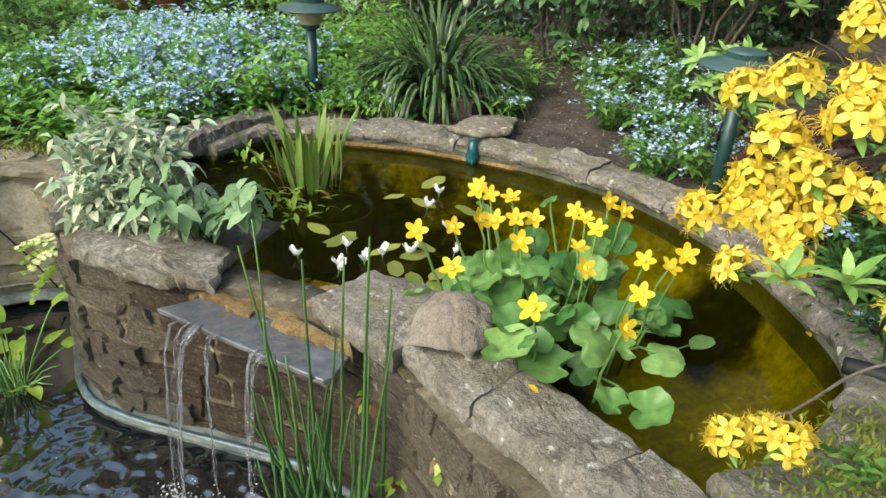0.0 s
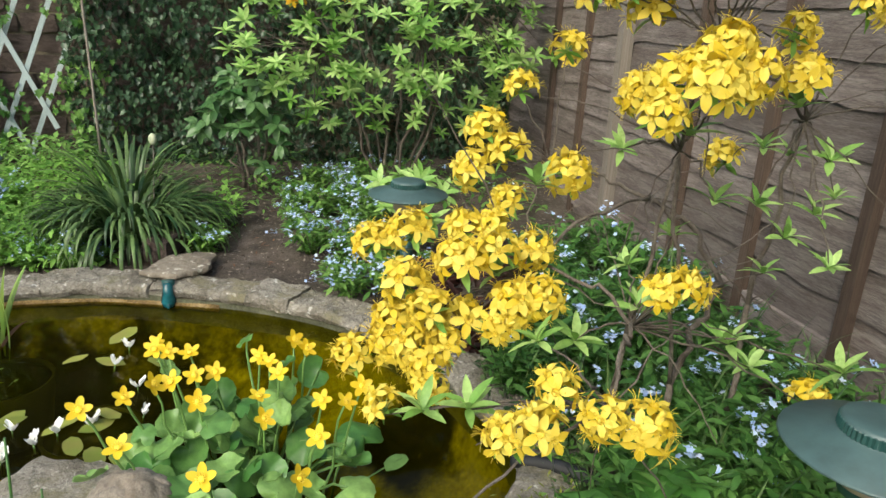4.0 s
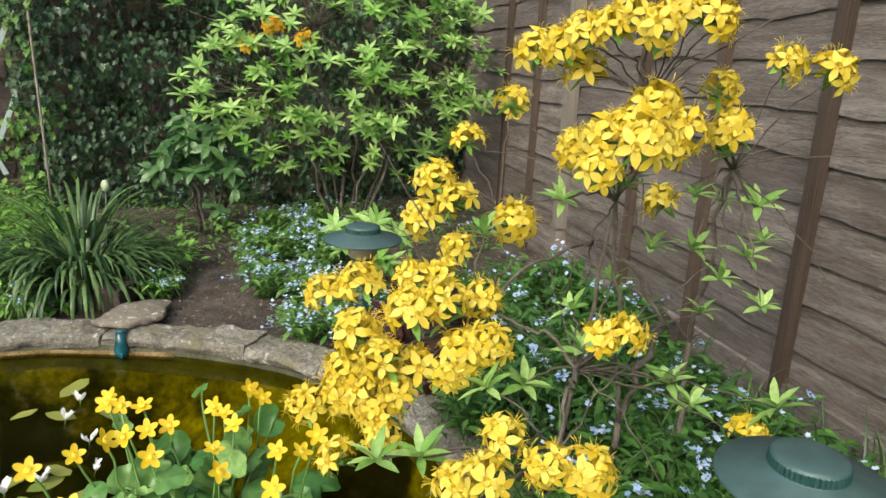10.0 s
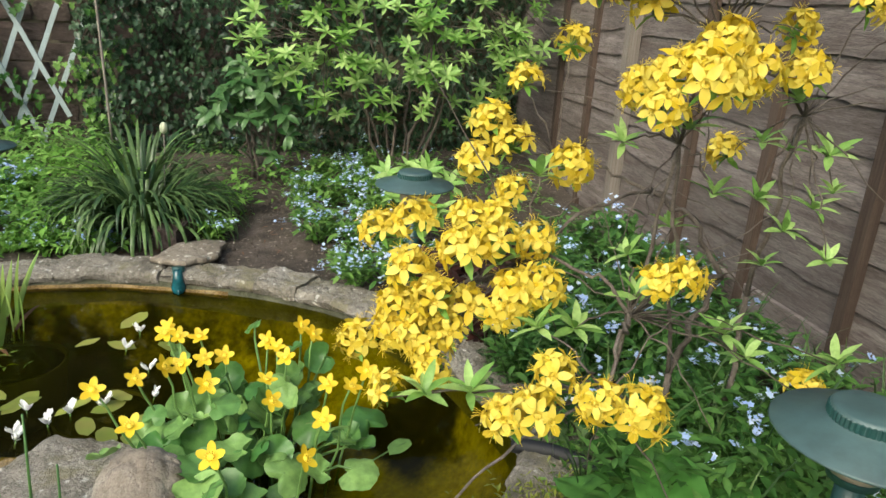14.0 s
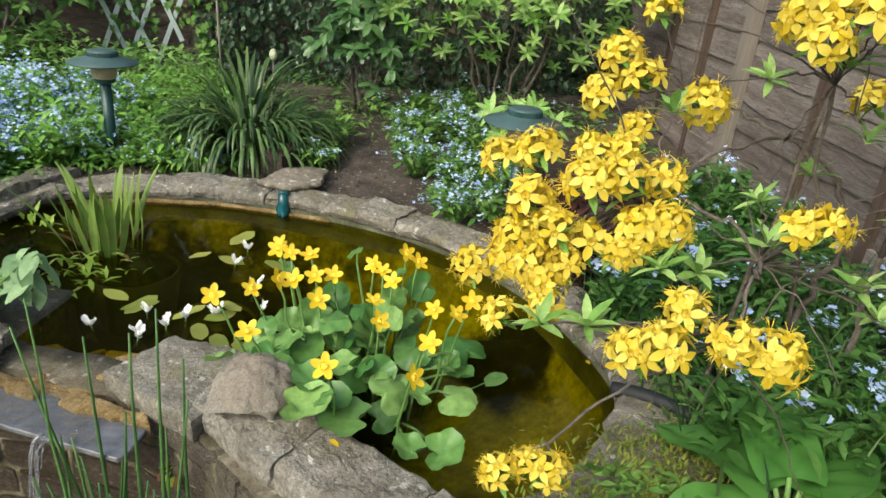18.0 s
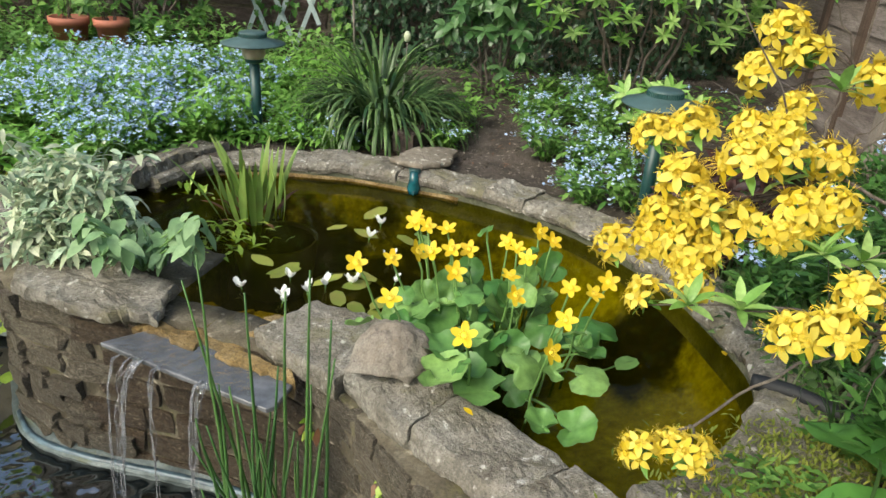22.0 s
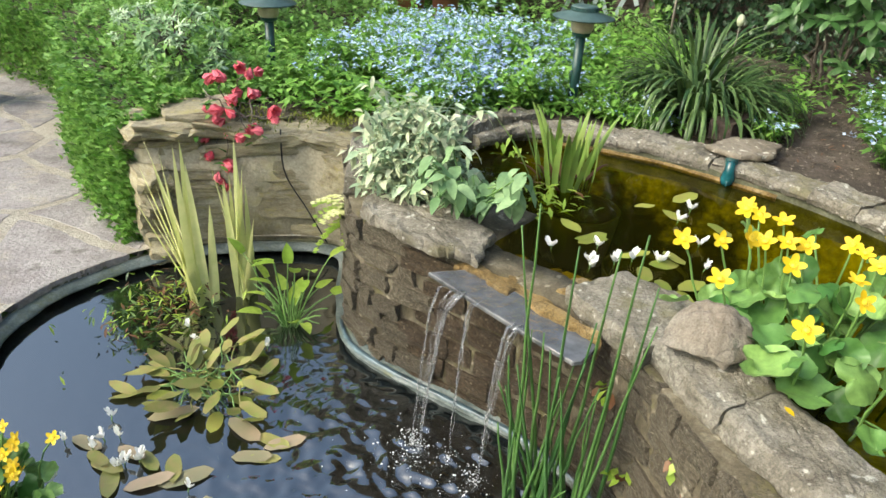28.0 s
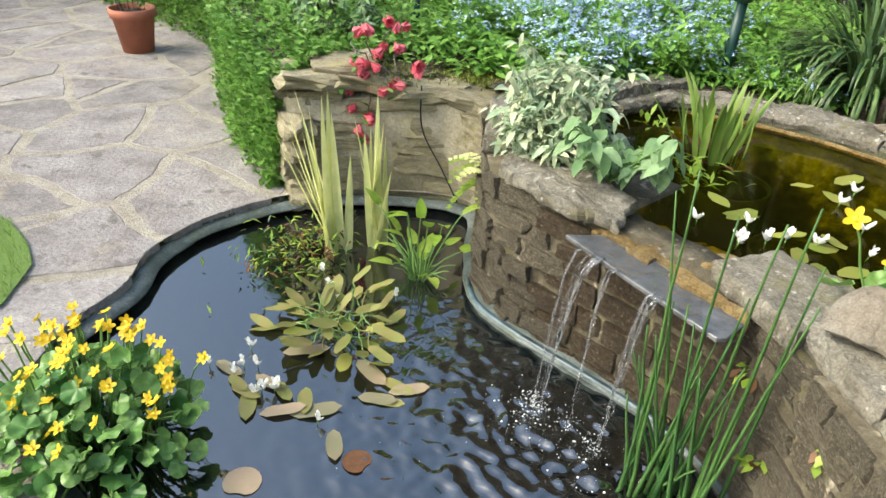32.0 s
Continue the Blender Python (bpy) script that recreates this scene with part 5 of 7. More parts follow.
def truss_core(frame_):
    s = Soup()
    for ph, th in frame_:
        d = np.array((math.sin(th) * math.sin(-ph), math.sin(th) * math.cos(ph), math.cos(th)))
        s.add(tube(bow((0, 0, -0.012), d * 0.026, 0.002, 4), 0.0014, 0.0016, 4), mat=0)
    for i in range(3):
        a = rng.uniform(0, 6.28)
        s.add(tube([(0, 0, 0), (0.012 * math.cos(a), 0.012 * math.sin(a), 0.03), (0.016 * math.cos(a), 0.016 * math.sin(a), 0.05)], 0.002, 0.0055, 5), mat=1)
    lf = leaf(0.05, 0.017, LANCE, 3, 0.3, 0.3)
    for i in range(5):
        s.add(lf, turn(i * 1.26 + rng.uniform(-0.3, 0.3), rng.uniform(-0.5, 0.25), 0), (0, 0, -0.012), rng.uniform(0.7, 1.1), 2)
    return s


FRAMES = [truss_frame(n, sp_) for n, sp_ in ((10, 1.2), (9, 1.1), (11, 1.3), (9, 1.15))]
CORES = [truss_core(fr).data("truss_core", [STALK, AZALEA, LEAF_FRESH]) for fr in FRAMES]
JOINED = []
for fr in FRAMES:
    s = truss_core(fr)
    for ph, th in fr:
        d = np.array((math.sin(th) * math.sin(-ph), math.sin(th) * math.cos(ph), math.cos(th)))
        fl = azalea_flower()
        fv = np.concatenate(fl.v)
        s.add((fv, fl.f), turn(ph + rng.uniform(-0.3, 0.3), -th * 0.95, rng.uniform(-0.3, 0.3)), d * rng.uniform(0.022, 0.034), rng.uniform(0.85, 1.15), 1)
    JOINED.append(s.data("azalea_truss", [STALK, AZALEA, LEAF_FRESH]))

az = thing("yellow_azalea", "deciduous azalea with bare twigs and bright yellow flower trusses", "shrub", (1.15, 1.14, 0.40))
AZO = np.array((1.15, 1.14, 0.40))
TOP = [(0.94, 1.19, 1.36), (0.96, 1.14, 1.37), (0.99, 1.11, 1.39), (1.01, 1.07, 1.4), (1.05, 1.07, 1.42), (1.07, 1.03, 1.4), (1.1, 1.03, 1.43), (1.16, 1.01, 1.42), (1.16, 1.04, 1.44), (1.02, 1.15, 1.33), (1.37, 1.07, 1.36), (1.46, 1.05, 1.35), (1.27, 1.11, 1.31), (1.29, 1.09, 1.24)]
HIGH = [(1.06, 1.0, 1.28), (1.02, 1.01, 1.25), (0.99, 1.03, 1.23), (0.97, 1.07, 1.21), (0.98, 1.01, 1.18), (1.02, 0.96, 1.23), (1.11, 0.99, 1.25), (1.07, 0.98, 1.22)]
BACK = [(0.99, 1.39, 1.26), (0.91, 1.42, 1.18), (0.84, 1.41, 1.1), (0.88, 1.39, 1.06), (0.82, 1.41, 1.02), (0.96, 1.27, 1.04), (0.87, 1.34, 0.97), (1.39, 1.39, 1.04), (1.33, 0.97, 0.69)]
MAIN = [(0.58, 1.21, 0.94), (0.64, 1.19, 0.96), (0.74, 1.2, 0.96), (0.79, 1.19, 0.96), (0.77, 1.11, 0.95), (0.71, 1.12, 0.93), (0.84, 1.13, 0.94), (0.63, 1.16, 0.88), (0.66, 1.11, 0.85), (0.61, 1.16, 0.81), (0.6, 1.15, 0.775), (0.64, 1.11, 0.78),
        (0.68, 1.1, 0.79), (0.72, 1.13, 0.82), (0.65, 1.09, 0.76), (0.79, 1.07, 0.87), (0.83, 1.06, 0.88), (0.77, 1.06, 0.84), (0.54, 1.17, 0.75)]
LOWER = [(0.97, 0.94, 0.93), (1.0, 0.92, 0.94), (0.57, 1.04, 0.72), (0.65, 1.06, 0.73), (0.75, 0.81, 0.86), (0.78, 0.74, 0.86), (0.71, 0.77, 0.83), (0.83, 0.73, 0.845), (0.68, 0.8, 0.81)]
FRONTT = [(0.545, 0.845, 0.576), (0.586, 0.845, 0.59), (0.615, 0.83, 0.587)]
ROSETTES = [(0.88, 1.23, 1.01), (0.62, 0.99, 0.72), (0.81, 1.01, 0.81), (1.02, 1.12, 0.89), (1.33, 1.14, 0.85), (1.41, 1.07, 0.88), (1.4, 1.12, 0.97), (1.42, 1.13, 1.07), (1.31, 1.11, 1.17), (0.75, 1.08, 0.79), (1.05, 1.05, 1.13), (0.99, 1.14, 1.09), (1.37, 0.95, 0.73), (1.37, 1.18, 1.07), (1.0, 1.04, 0.84), (0.68, 0.95, 0.74), (1.12, 1.05, 1.02), (1.36, 1.14, 0.92), (1.30, 1.16, 0.98), (1.44, 1.12, 1.0), (1.1, 1.12, 0.94), (1.24, 1.1, 1.1), (0.9, 1.06, 0.78), (1.16, 1.0, 0.78), (1.26, 1.05, 0.70), (0.78, 1.13, 0.88)]
HUBS = {"trunk": (1.17, 1.15, 0.62), "fork": (1.3, 1.21, 0.80), "arch": (1.16, 1.3, 0.96), "main": (0.84, 1.17, 0.86), "mid": (0.98, 1.02, 0.82), "low": (0.86, 0.86, 0.77), "high": (1.06, 1.08, 1.10), "top": (1.12, 1.10, 1.27), "back": (0.97, 1.37, 1.02), "side": (1.38, 1.22, 0.75), "side_up": (1.37, 1.16, 1.14), "drop": (0.615, 0.855, 0.60)}
BOUGHS = [((1.13, 1.10, 0.38), "trunk", 0.013, 0.011), ("trunk", "fork", 0.011, 0.009), ("fork", "arch", 0.009, 0.006), ("arch", "main", 0.006, 0.0045), ("fork", "mid", 0.008, 0.006), ("mid", "main", 0.0055, 0.004), ("mid", "low", 0.006, 0.004), ((1.05, 1.2, 0.38), "high", 0.008, 0.005), ("high", "top", 0.0055, 0.004),
         ("arch", "back", 0.006, 0.004), ((1.40, 1.24, 0.40), "side", 0.011, 0.009), ("side", "side_up", 0.009, 0.006), ("side_up", "top", 0.005, 0.004), ("low", "drop", 0.004, 0.003), ("trunk", "high", 0.007, 0.005)]
for a, b, r0, r1 in BOUGHS:
    pa, pb = (np.array(HUBS[q] if isinstance(q, str) else q) - AZO for q in (a, b))
    one("branch", tube(bow(pa, pb, rng.uniform(0.0, 0.05), 11, 0.006), r0 * 0.66, r1 * 0.66, 7), BARK, az)


def nearest_hub(p):
    return min(("main", "low", "high", "top", "back", "side_up", "mid") if p[2] > 0.62 else ("drop",), key=lambda h: math.dist(HUBS[h], p) + max(0, HUBS[h][2] - p[2]) * 0.3)


for group, joined in ((MAIN, False), (LOWER, False), (FRONTT, False), (TOP, True), (HIGH, True), (BACK, True)):
    for p in group:
        p = (p[0], p[1], p[2] - 0.018)
        h = np.array(HUBS[nearest_hub(p)])
        out = np.array(p) - h
        one("twig", tube(bow(h - AZO, np.array(p) - AZO - (0, 0, 0.014), 0.016, 9, 0.004), 0.0021, 0.0012, 5), BARK, az)
        rot = turn(math.atan2(-out[0], out[1]) + rng.uniform(-0.5, 0.5), -rng.uniform(0.1, 0.9), 0)
        k = rng.integers(4)
        m = mat4(rot, np.array(p) - AZO, rng.uniform(0.70, 0.88) * (0.75 if group is FRONTT else 0.86 if group is LOWER else 1.0))
        if joined:
            as_part("flower_truss", JOINED[k], az, m=m)
            continue
        core = as_part("flower_truss", CORES[k], az, m=m)
        for ph, th in FRAMES[k]:
            d = np.array((math.sin(th) * math.sin(-ph), math.sin(th) * math.cos(ph), math.cos(th)))
            as_part("flower", AZ_FLOWER, core, m=mat4(turn(ph, -th * 0.95, rng.uniform(-0.4, 0.4)), d * rng.uniform(0.022, 0.034), rng.uniform(0.85, 1.15)))


def whorl(n, length, width, mat, lift=(0.1, 0.9), prof=LANCE, droop=0.3):
    s = Soup()
    for i in range(n):
        u = i / n
        s.add(leaf(length * rng.uniform(0.75, 1.1), width * rng.uniform(0.85, 1.1), prof, 4, 0.3, droop), turn(i * 2.4 + rng.uniform(-0.2, 0.2), lift[0] + (lift[1] - lift[0]) * u, rng.uniform(-0.2, 0.2)), (0, 0, 0.006 * u))
    return s.data("whorl", [mat])


AZ_WHORL = [whorl(9, 0.085, 0.024, LEAF_PALE, (0.2, 1.2)) for i in range(3)]
for p in ROSETTES:
    h = np.array(HUBS[nearest_hub(p)])
    one("twig", tube(bow(h - AZO, np.array(p) - AZO, 0.015, 9, 0.004), 0.0023, 0.0014, 5), BARK, az)
    as_part("leaf_whorl", AZ_WHORL[rng.integers(3)], az, m=mat4(turn(rng.uniform(0, 6), rng.uniform(-0.4, 0.4), rng.uniform(-0.4, 0.4)), np.array(p) - AZO, rng.uniform(0.5, 0.72)))
for i in range(40):
    h = np.array(list(HUBS.values())[2 + i % 9])
    e = h + rng.normal(0, 0.13, 3) + ((0.0, 0.0, 0.0) if i % 2 else (0.12, 0.05, -0.03))
    one("twig", tube(bow(h - AZO, e - AZO, 0.02, 9, 0.005), 0.002, 0.0008, 4), BARK, az)

# ---- strap-leaved clump, rushes, iris, sword leaves ----
def tuft(name, label, at, n, length, width, bend, lean, mat, spread=0.04, pieces=6, taper=STRAP, piece="blade", group=""):
    plant = thing(name, label, "plant", at, group)
    kinds = [Soup().add(blade(length * q, width, b, 9, 0.0, taper)).data(piece, [mat]) for q, b in zip(np.linspace(0.7, 1.1, pieces), np.linspace(bend[0], bend[1], pieces))]
    for i in range(n):
        a, d = rng.uniform(0, 2 * math.pi), spread * math.sqrt(rng.random())
        ln = lean[0] + (lean[1] - lean[0]) * rng.random()
        as_part(piece, kinds[rng.integers(pieces)], plant, m=mat4(turn(a, -ln, 0), (d * math.sin(-a), d * math.cos(a), 0), (1, 1, 1)))
    return plant


tuft("strap_leaf_clump", "dense clump of arching dark green strap leaves", (-0.08, 3.02, 0.40), 520, 0.37, 0.0145, (1.7, 4.2), (0.0, 1.0), LEAF_STRAP, 0.20, 14)
seed_stalk = thing("seed_stalk", "dry flower stalk with a pale withered head", "stalk", (0.0, 3.12, 0.40))
one("stem", tube(bow((0, 0, 0), (0.005, 0.087, 0.335), 0.0, 6, 0.003), 0.003, 0.0022, 5), PALEPOST, seed_stalk)
one("withered_head", ball(0.017, 6, 9, 1.5), LEAF_CREAM, seed_stalk, "pale papery withered head", m=mat4(loc=(0.005, 0.088, 0.352)))
tuft("strap_leaf_clump", "smaller clump of arching strap leaves by the wall", (-0.12, 3.3, 0.42), 70, 0.42, 0.017, (0.7, 1.9), (0.1, 0.8), LEAF_STRAP, 0.1)
tuft("sword_leaf_plant", "upright fresh green sword leaves standing in the pond", (-0.385, 2.12, WATER - 0.04), 34, 0.28, 0.021, (-0.3, 0.8), (0.0, 0.42), LEAF_SWORD, 0.10, 9, LANCE)
tuft("sword_leaf_plant", "withered red-brown leaves round the base of the pond plant", (-0.37, 2.10, WATER - 0.02), 12, 0.12, 0.016, (0.3, 1.2), (0.5, 1.0), LEAF_RED, 0.07, 4, LANCE)
iris = thing("variegated_iris", "tall iris with cream and green striped leaves in the water", "water plant", (-1.42, 1.53, LOW - 0.02))
IRIS = [(0, -1.615, 0.43), (0, -1.75, 0.215), (0, -1.68, 0.227), (0, -1.445, 0.449), (0, -1.466, 0.323), (0, -1.556, 0.286), (0, -1.51, 0.40), (0, -1.60, 0.15), (0, -1.40, 0.22), (0, -1.53, 0.10),
        (1, -1.298, 0.414), (1, -1.372, 0.317), (1, -1.443, 0.181), (1, -1.35, 0.367), (1, -1.425, 0.269), (1, -1.30, 0.30), (1, -1.26, 0.20), (1, -1.33, 0.44), (1, -1.38, 0.10), (1, -1.34, 0.24), (0, -1.58, 0.36), (0, -1.43, 0.38), (0, -1.48, 0.43), (0, -1.65, 0.32), (1, -1.40, 0.36), (1, -1.31, 0.36), (1, -1.36, 0.30)]
for side, x, z in IRIS:
    foot = np.array(((-0.018, 0.075)[side] + rng.uniform(-0.035, 0.035), (-0.031, 0.077)[side] + rng.uniform(-0.03, 0.03), 0))
    tip = np.array((x + 1.42, foot[1] + rng.uniform(-0.04, 0.04), z - LOW + 0.02))
    L = np.linalg.norm(tip - foot)
    as_part("blade", Soup().add(blade(L, 0.038, rng.uniform(-0.05, 0.12), 9, 0, lambda s: STRAP(s) * (1 - 0.5 * s), 0.3)).data("blade", [LEAF_IRIS]), iris, m=mat4(turn(math.atan2(-(tip - foot)[0], (tip - foot)[1]), -math.acos((tip - foot)[2] / L)) @ turn(math.pi / 2 + rng.uniform(-1.4, -0.2)), foot))
rush = thing("rush_clump", "slender upright green rushes growing in the lower pond", "water plant", (-0.1, 1.15, LOW - 0.02))
RUSH_TIPS = [(-0.2, 1.16, 0.66), (-0.235, 1.17, 0.60), (0.01, 1.14, 0.655), (0.045, 1.15, 0.55), (-0.11, 1.14, 0.60), (-0.05, 1.12, 0.46), (0.06, 1.1, 0.50), (-0.03, 1.12, 0.62)]
for i in range(34):
    x, y, z = RUSH_TIPS[i] if i < 8 else (rng.uniform(-0.24, 0.02), rng.uniform(1.08, 1.2), rng.uniform(0.0, 0.40))
    foot = (-0.12 + 0.12 * rng.random() + 0.5 * (x + 0.1) + 0.06, 1.15 + rng.uniform(-0.05, 0.05) - 1.15 + 0.0, 0)
    one("stem", tube(bow((foot[0], foot[1], 0), (x + 0.1, y - 1.15, z - LOW + 0.02), 0.0, 7, 0.0028), 0.0062, 0.0018, 6), RUSH, rush)

# ---- pond plants with floating leaves ----
PADS = [Soup().add(leaf(L, W, OVAL, 6, 0.08, -0.03, 0.04)).data("floating_leaf", [LEAF_PAD]) for L, W in ((0.10, 0.040), (0.085, 0.042), (0.11, 0.045))]
BRONZE = [Soup().add(leaf(L, W, OVAL, 7, 0.12, -0.03, 0.05)).data("floating_leaf", [mt]) for L, W, mt in ((0.095, 0.036, LEAF_BRONZE), (0.085, 0.038, LEAF_PAD), (0.11, 0.040, LEAF_BRONZE), (0.12, 0.046, LEAF_PINK))]


def hawthorn_spike():
    """A forked flower spike, its two arms set with white scales."""
    s = Soup()
    for sd in (-1, 1):
        for i in range(5):
            for w in (-1, 1):
                s.add(leaf(0.017, 0.0095, OBOV, 4, 0.3, -0.3), turn(sd * -1.57 + w * 0.75 + rng.uniform(-0.3, 0.3), rng.uniform(0.5, 1.1), 0), (sd * (0.002 + 0.0028 * i), rng.uniform(-0.003, 0.003), 0.001 + 0.0030 * i))
    s.add(tube([(0, 0, -0.02), (0, 0, 0.004)], 0.002, 0.002, 4), mat=1)
    return s.data("white_spike", [WHITE, STALK])


SPIKES = [hawthorn_spike() for i in range(3)]


def water_hawthorn(at, pads, spikes, label):
    plant = thing("water_hawthorn", label, "water plant", at, "water hawthorns")
    for x, y, z, q in pads:
        as_part("floating_leaf", PADS[rng.integers(3)], plant, m=mat4(turn(rng.uniform(0, 6.28), rng.uniform(-0.06, 0.12) + (0.5 if z > at[2] + 0.04 else 0), rng.uniform(-0.15, 0.15)), (x - at[0], y - at[1], z - at[2]), q))
    for x, y, z in spikes:
        as_part("flower_spike", SPIKES[rng.integers(3)], plant, m=mat4(turn(rng.uniform(0, 6.28), rng.uniform(-0.3, 0.3), 0), (x - at[0], y - at[1], z - at[2] - 0.012), rng.uniform(0.85, 1.1)))


pads = [(x, y, WATER + 0.004, 1.0) for x, y in ((-0.22, 1.687), (-0.15, 1.754), (-0.23, 1.755), (0.017, 1.594), (0.065, 1.56), (-0.03, 2.129), (-0.076, 2.071), (0.034, 1.986), (-0.036, 1.644), (0.05, 1.7), (-0.1, 1.66), (0.09, 2.02), (0.0, 1.76), (0.12, 1.64))]
water_hawthorn((-0.05, 1.75, WATER), pads, [(x, y, WATER + 0.02) for x, y in ((-0.277, 1.62), (-0.166, 1.687), (-0.155, 1.563), (-0.165, 1.59), (-0.105, 1.618), (-0.066, 1.658), (0.005, 1.688), (0.114, 1.703), (0.03, 2.083), (0.008, 1.98), (0.083, 1.844), (0.0, 1.68))], "water hawthorn with floating oval leaves and white flowers")
HO = np.array((-1.13, 1.16, LOW))
hawt = thing("water_hawthorn", "water hawthorn with bronzed leaves fanning out and white flowers", "water plant", HO, "water hawthorns")
for i in range(44):
    a, d = rng.uniform(0, 6.28), rng.uniform(0.03, 0.22)
    p = np.array((d * math.cos(a) + 0.02, 0.85 * d * math.sin(a), 0.004 + max(0, rng.normal(0.035, 0.03)) * (d < 0.2)))
    one("stalk", tube(bow((rng.uniform(-0.09, 0.09), rng.uniform(-0.07, 0.07), -0.01), p, 0.02, 6, 0.006), 0.0028, 0.002, 5), STALK if i % 3 else LEAF_BRONZE, hawt)
    as_part("floating_leaf", BRONZE[rng.integers(3)], hawt, m=mat4(turn(a - math.pi / 2 + rng.uniform(-1.1, 1.1), rng.uniform(-0.1, 0.5), rng.uniform(-0.5, 0.5)), p, rng.uniform(0.75, 1.1)))
for x, y in ((-1.247, 0.871), (-1.176, 0.767), (-1.19, 0.965), (-1.047, 0.744), (-1.044, 0.892), (-0.978, 0.798), (-0.863, 1.079), (-0.959, 1.099), (-0.887, 0.83), (-0.872, 0.962), (-0.836, 0.99), (-1.12, 0.80), (-1.10, 0.87), (-1.22, 0.82), (-1.15, 0.92), (-0.80, 1.08)):
    for j in range(1):
        as_part("floating_leaf", BRONZE[3 - (j + rng.integers(2))], hawt, m=mat4(turn(rng.uniform(-2.4, -0.6), rng.uniform(-0.03, 0.06), rng.uniform(-0.08, 0.08)), np.array((x, y, LOW + 0.003)) - HO + (rng.normal(0, 0.02), rng.normal(0, 0.02), 0), rng.uniform(0.8, 1.15)))
for x, y, z in [(-1.11 + rng.normal(0, 0.085), 0.84 + rng.normal(0, 0.05), LOW + 0.02) for i in range(11)] + [(-1.328, 1.326, LOW + 0.05), (-1.24, 1.27, LOW + 0.06), (-1.19, 1.23, LOW + 0.05), (-0.887, 0.84, LOW + 0.02), (-1.05, 1.36, LOW + 0.05)]:
    as_part("flower_spike", SPIKES[rng.integers(3)], hawt, m=mat4(turn(rng.uniform(0, 6.28), rng.uniform(-0.3, 0.3), 0), np.array((x, y, z - 0.008)) - HO, rng.uniform(0.75, 1.0)))
for x, y, r in ((-0.718, 0.805, 0.036), (-0.791, 0.805, 0.022), (-0.889, 0.59, 0.044)):
    tagged(one("lily_pad", round_leaf(r, 0.3, 20, 0.03, 0.02), LEAF_RED if r < 0.04 else LEAF_PINK, None, m=mat4(turn(rng.uniform(0, 6)), (x, y, LOW + 0.002))), "young bronze lily pad lying on the dark water", "lily pad", "lily pads")
arrow = thing("arrowhead_plant", "lime green arrowhead plant with upright spoon-shaped leaves", "water plant", (-1.10, 1.54, LOW - 0.02))
for i in range(40):
    a, d = rng.uniform(0, 6.28), rng.uniform(0.03, 0.17)
    p = np.array((d * math.cos(a), 0.7 * d * math.sin(a), 0.06 + 0.22 * rng.random() * (1 if i < 14 else 0.35)))
    stem = one("stalk", tube(bow((rng.uniform(-0.02, 0.02), rng.uniform(-0.02, 0.02), 0), p, 0.02, 6, 0.003), 0.0032, 0.002, 5), STALK, arrow)
    if i < 20:
        as_part("leaf", Soup().add(leaf(0.08 * rng.uniform(0.8, 1.1), 0.038, HEART, 5, 0.25, 0.25)).data("leaf", [LEAF_LIME]), arrow, m=mat4(turn(a - math.pi / 2 + rng.uniform(-0.5, 0.5), rng.uniform(0.1, 1.0), rng.uniform(-0.4, 0.4)), p))
weed = Soup()
for i in range(420):
    x, y = -1.5 + rng.normal(0, 0.09), 1.40 + rng.normal(0, 0.11)
    weed.add(leaf(0.034, 0.009, LANCE, 2, 0.2, 0.3), turn(rng.uniform(0, 6.28), rng.uniform(0, 1.2), 0), (x, y, LOW + rng.uniform(0, 0.07)), rng.uniform(0.6, 1.2), int(rng.integers(3)))
tagged(new("pond_weed", weed.data("pond_weed", [LEAF_STRAP, LEAF_RED, LEAF_LIME])), "tangled green pond weed at the water surface", "weed", kind="stuff")
weed = Soup()
for i in range(110):
    x, y = ((-0.62, 2.25), (-0.45, 1.97), (-0.36, 1.92), (-0.42, 1.83))[i % 4]
    weed.add(leaf(0.045, 0.014, LANCE, 2, 0.2, 0.3), turn(rng.uniform(0, 6.28), rng.uniform(0, 1.1), 0), (x + rng.normal(0, 0.05), y + rng.normal(0, 0.04), WATER + rng.uniform(-0.01, 0.02)), rng.uniform(0.6, 1.2))
tagged(new("pond_weed", weed.data("pond_weed", [LEAF_LIME])), "small bright shoots of pond weed rising from the water", "weed", kind="stuff")
for i, (x, y, z) in enumerate(((0.925, 1.463, WATER + 0.003), (0.418, 1.266, WATER + 0.003), (0.99, 1.47, 0.402), (0.30, 1.12, 0.397), (0.252, 1.165, 0.425))):
    tagged(one("fallen_petal", leaf(0.026, 0.012, OVAL, 3, 0.2, 0.1), YELLOW, None, m=mat4(turn(i * 1.3), (x, y, z))), "fallen yellow azalea petal", "petal", "fallen petals")
fl = thing("floating_sprig", "single leaf on a long stalk floating on the pond", "leaf", (0.683, 1.399, WATER + 0.002))
one("leaf", leaf(0.075, 0.045, OVAL, 5, 0.2, 0.0), LEAF_KING, fl, m=mat4(turn(2.3), (0.02, 0.02, 0.004)))
one("stalk", tube(bow((-0.12, -0.06, -0.01), (0.01, 0.01, 0.004), 0.004, 6), 0.002, 0.0016, 5), STALK, fl)

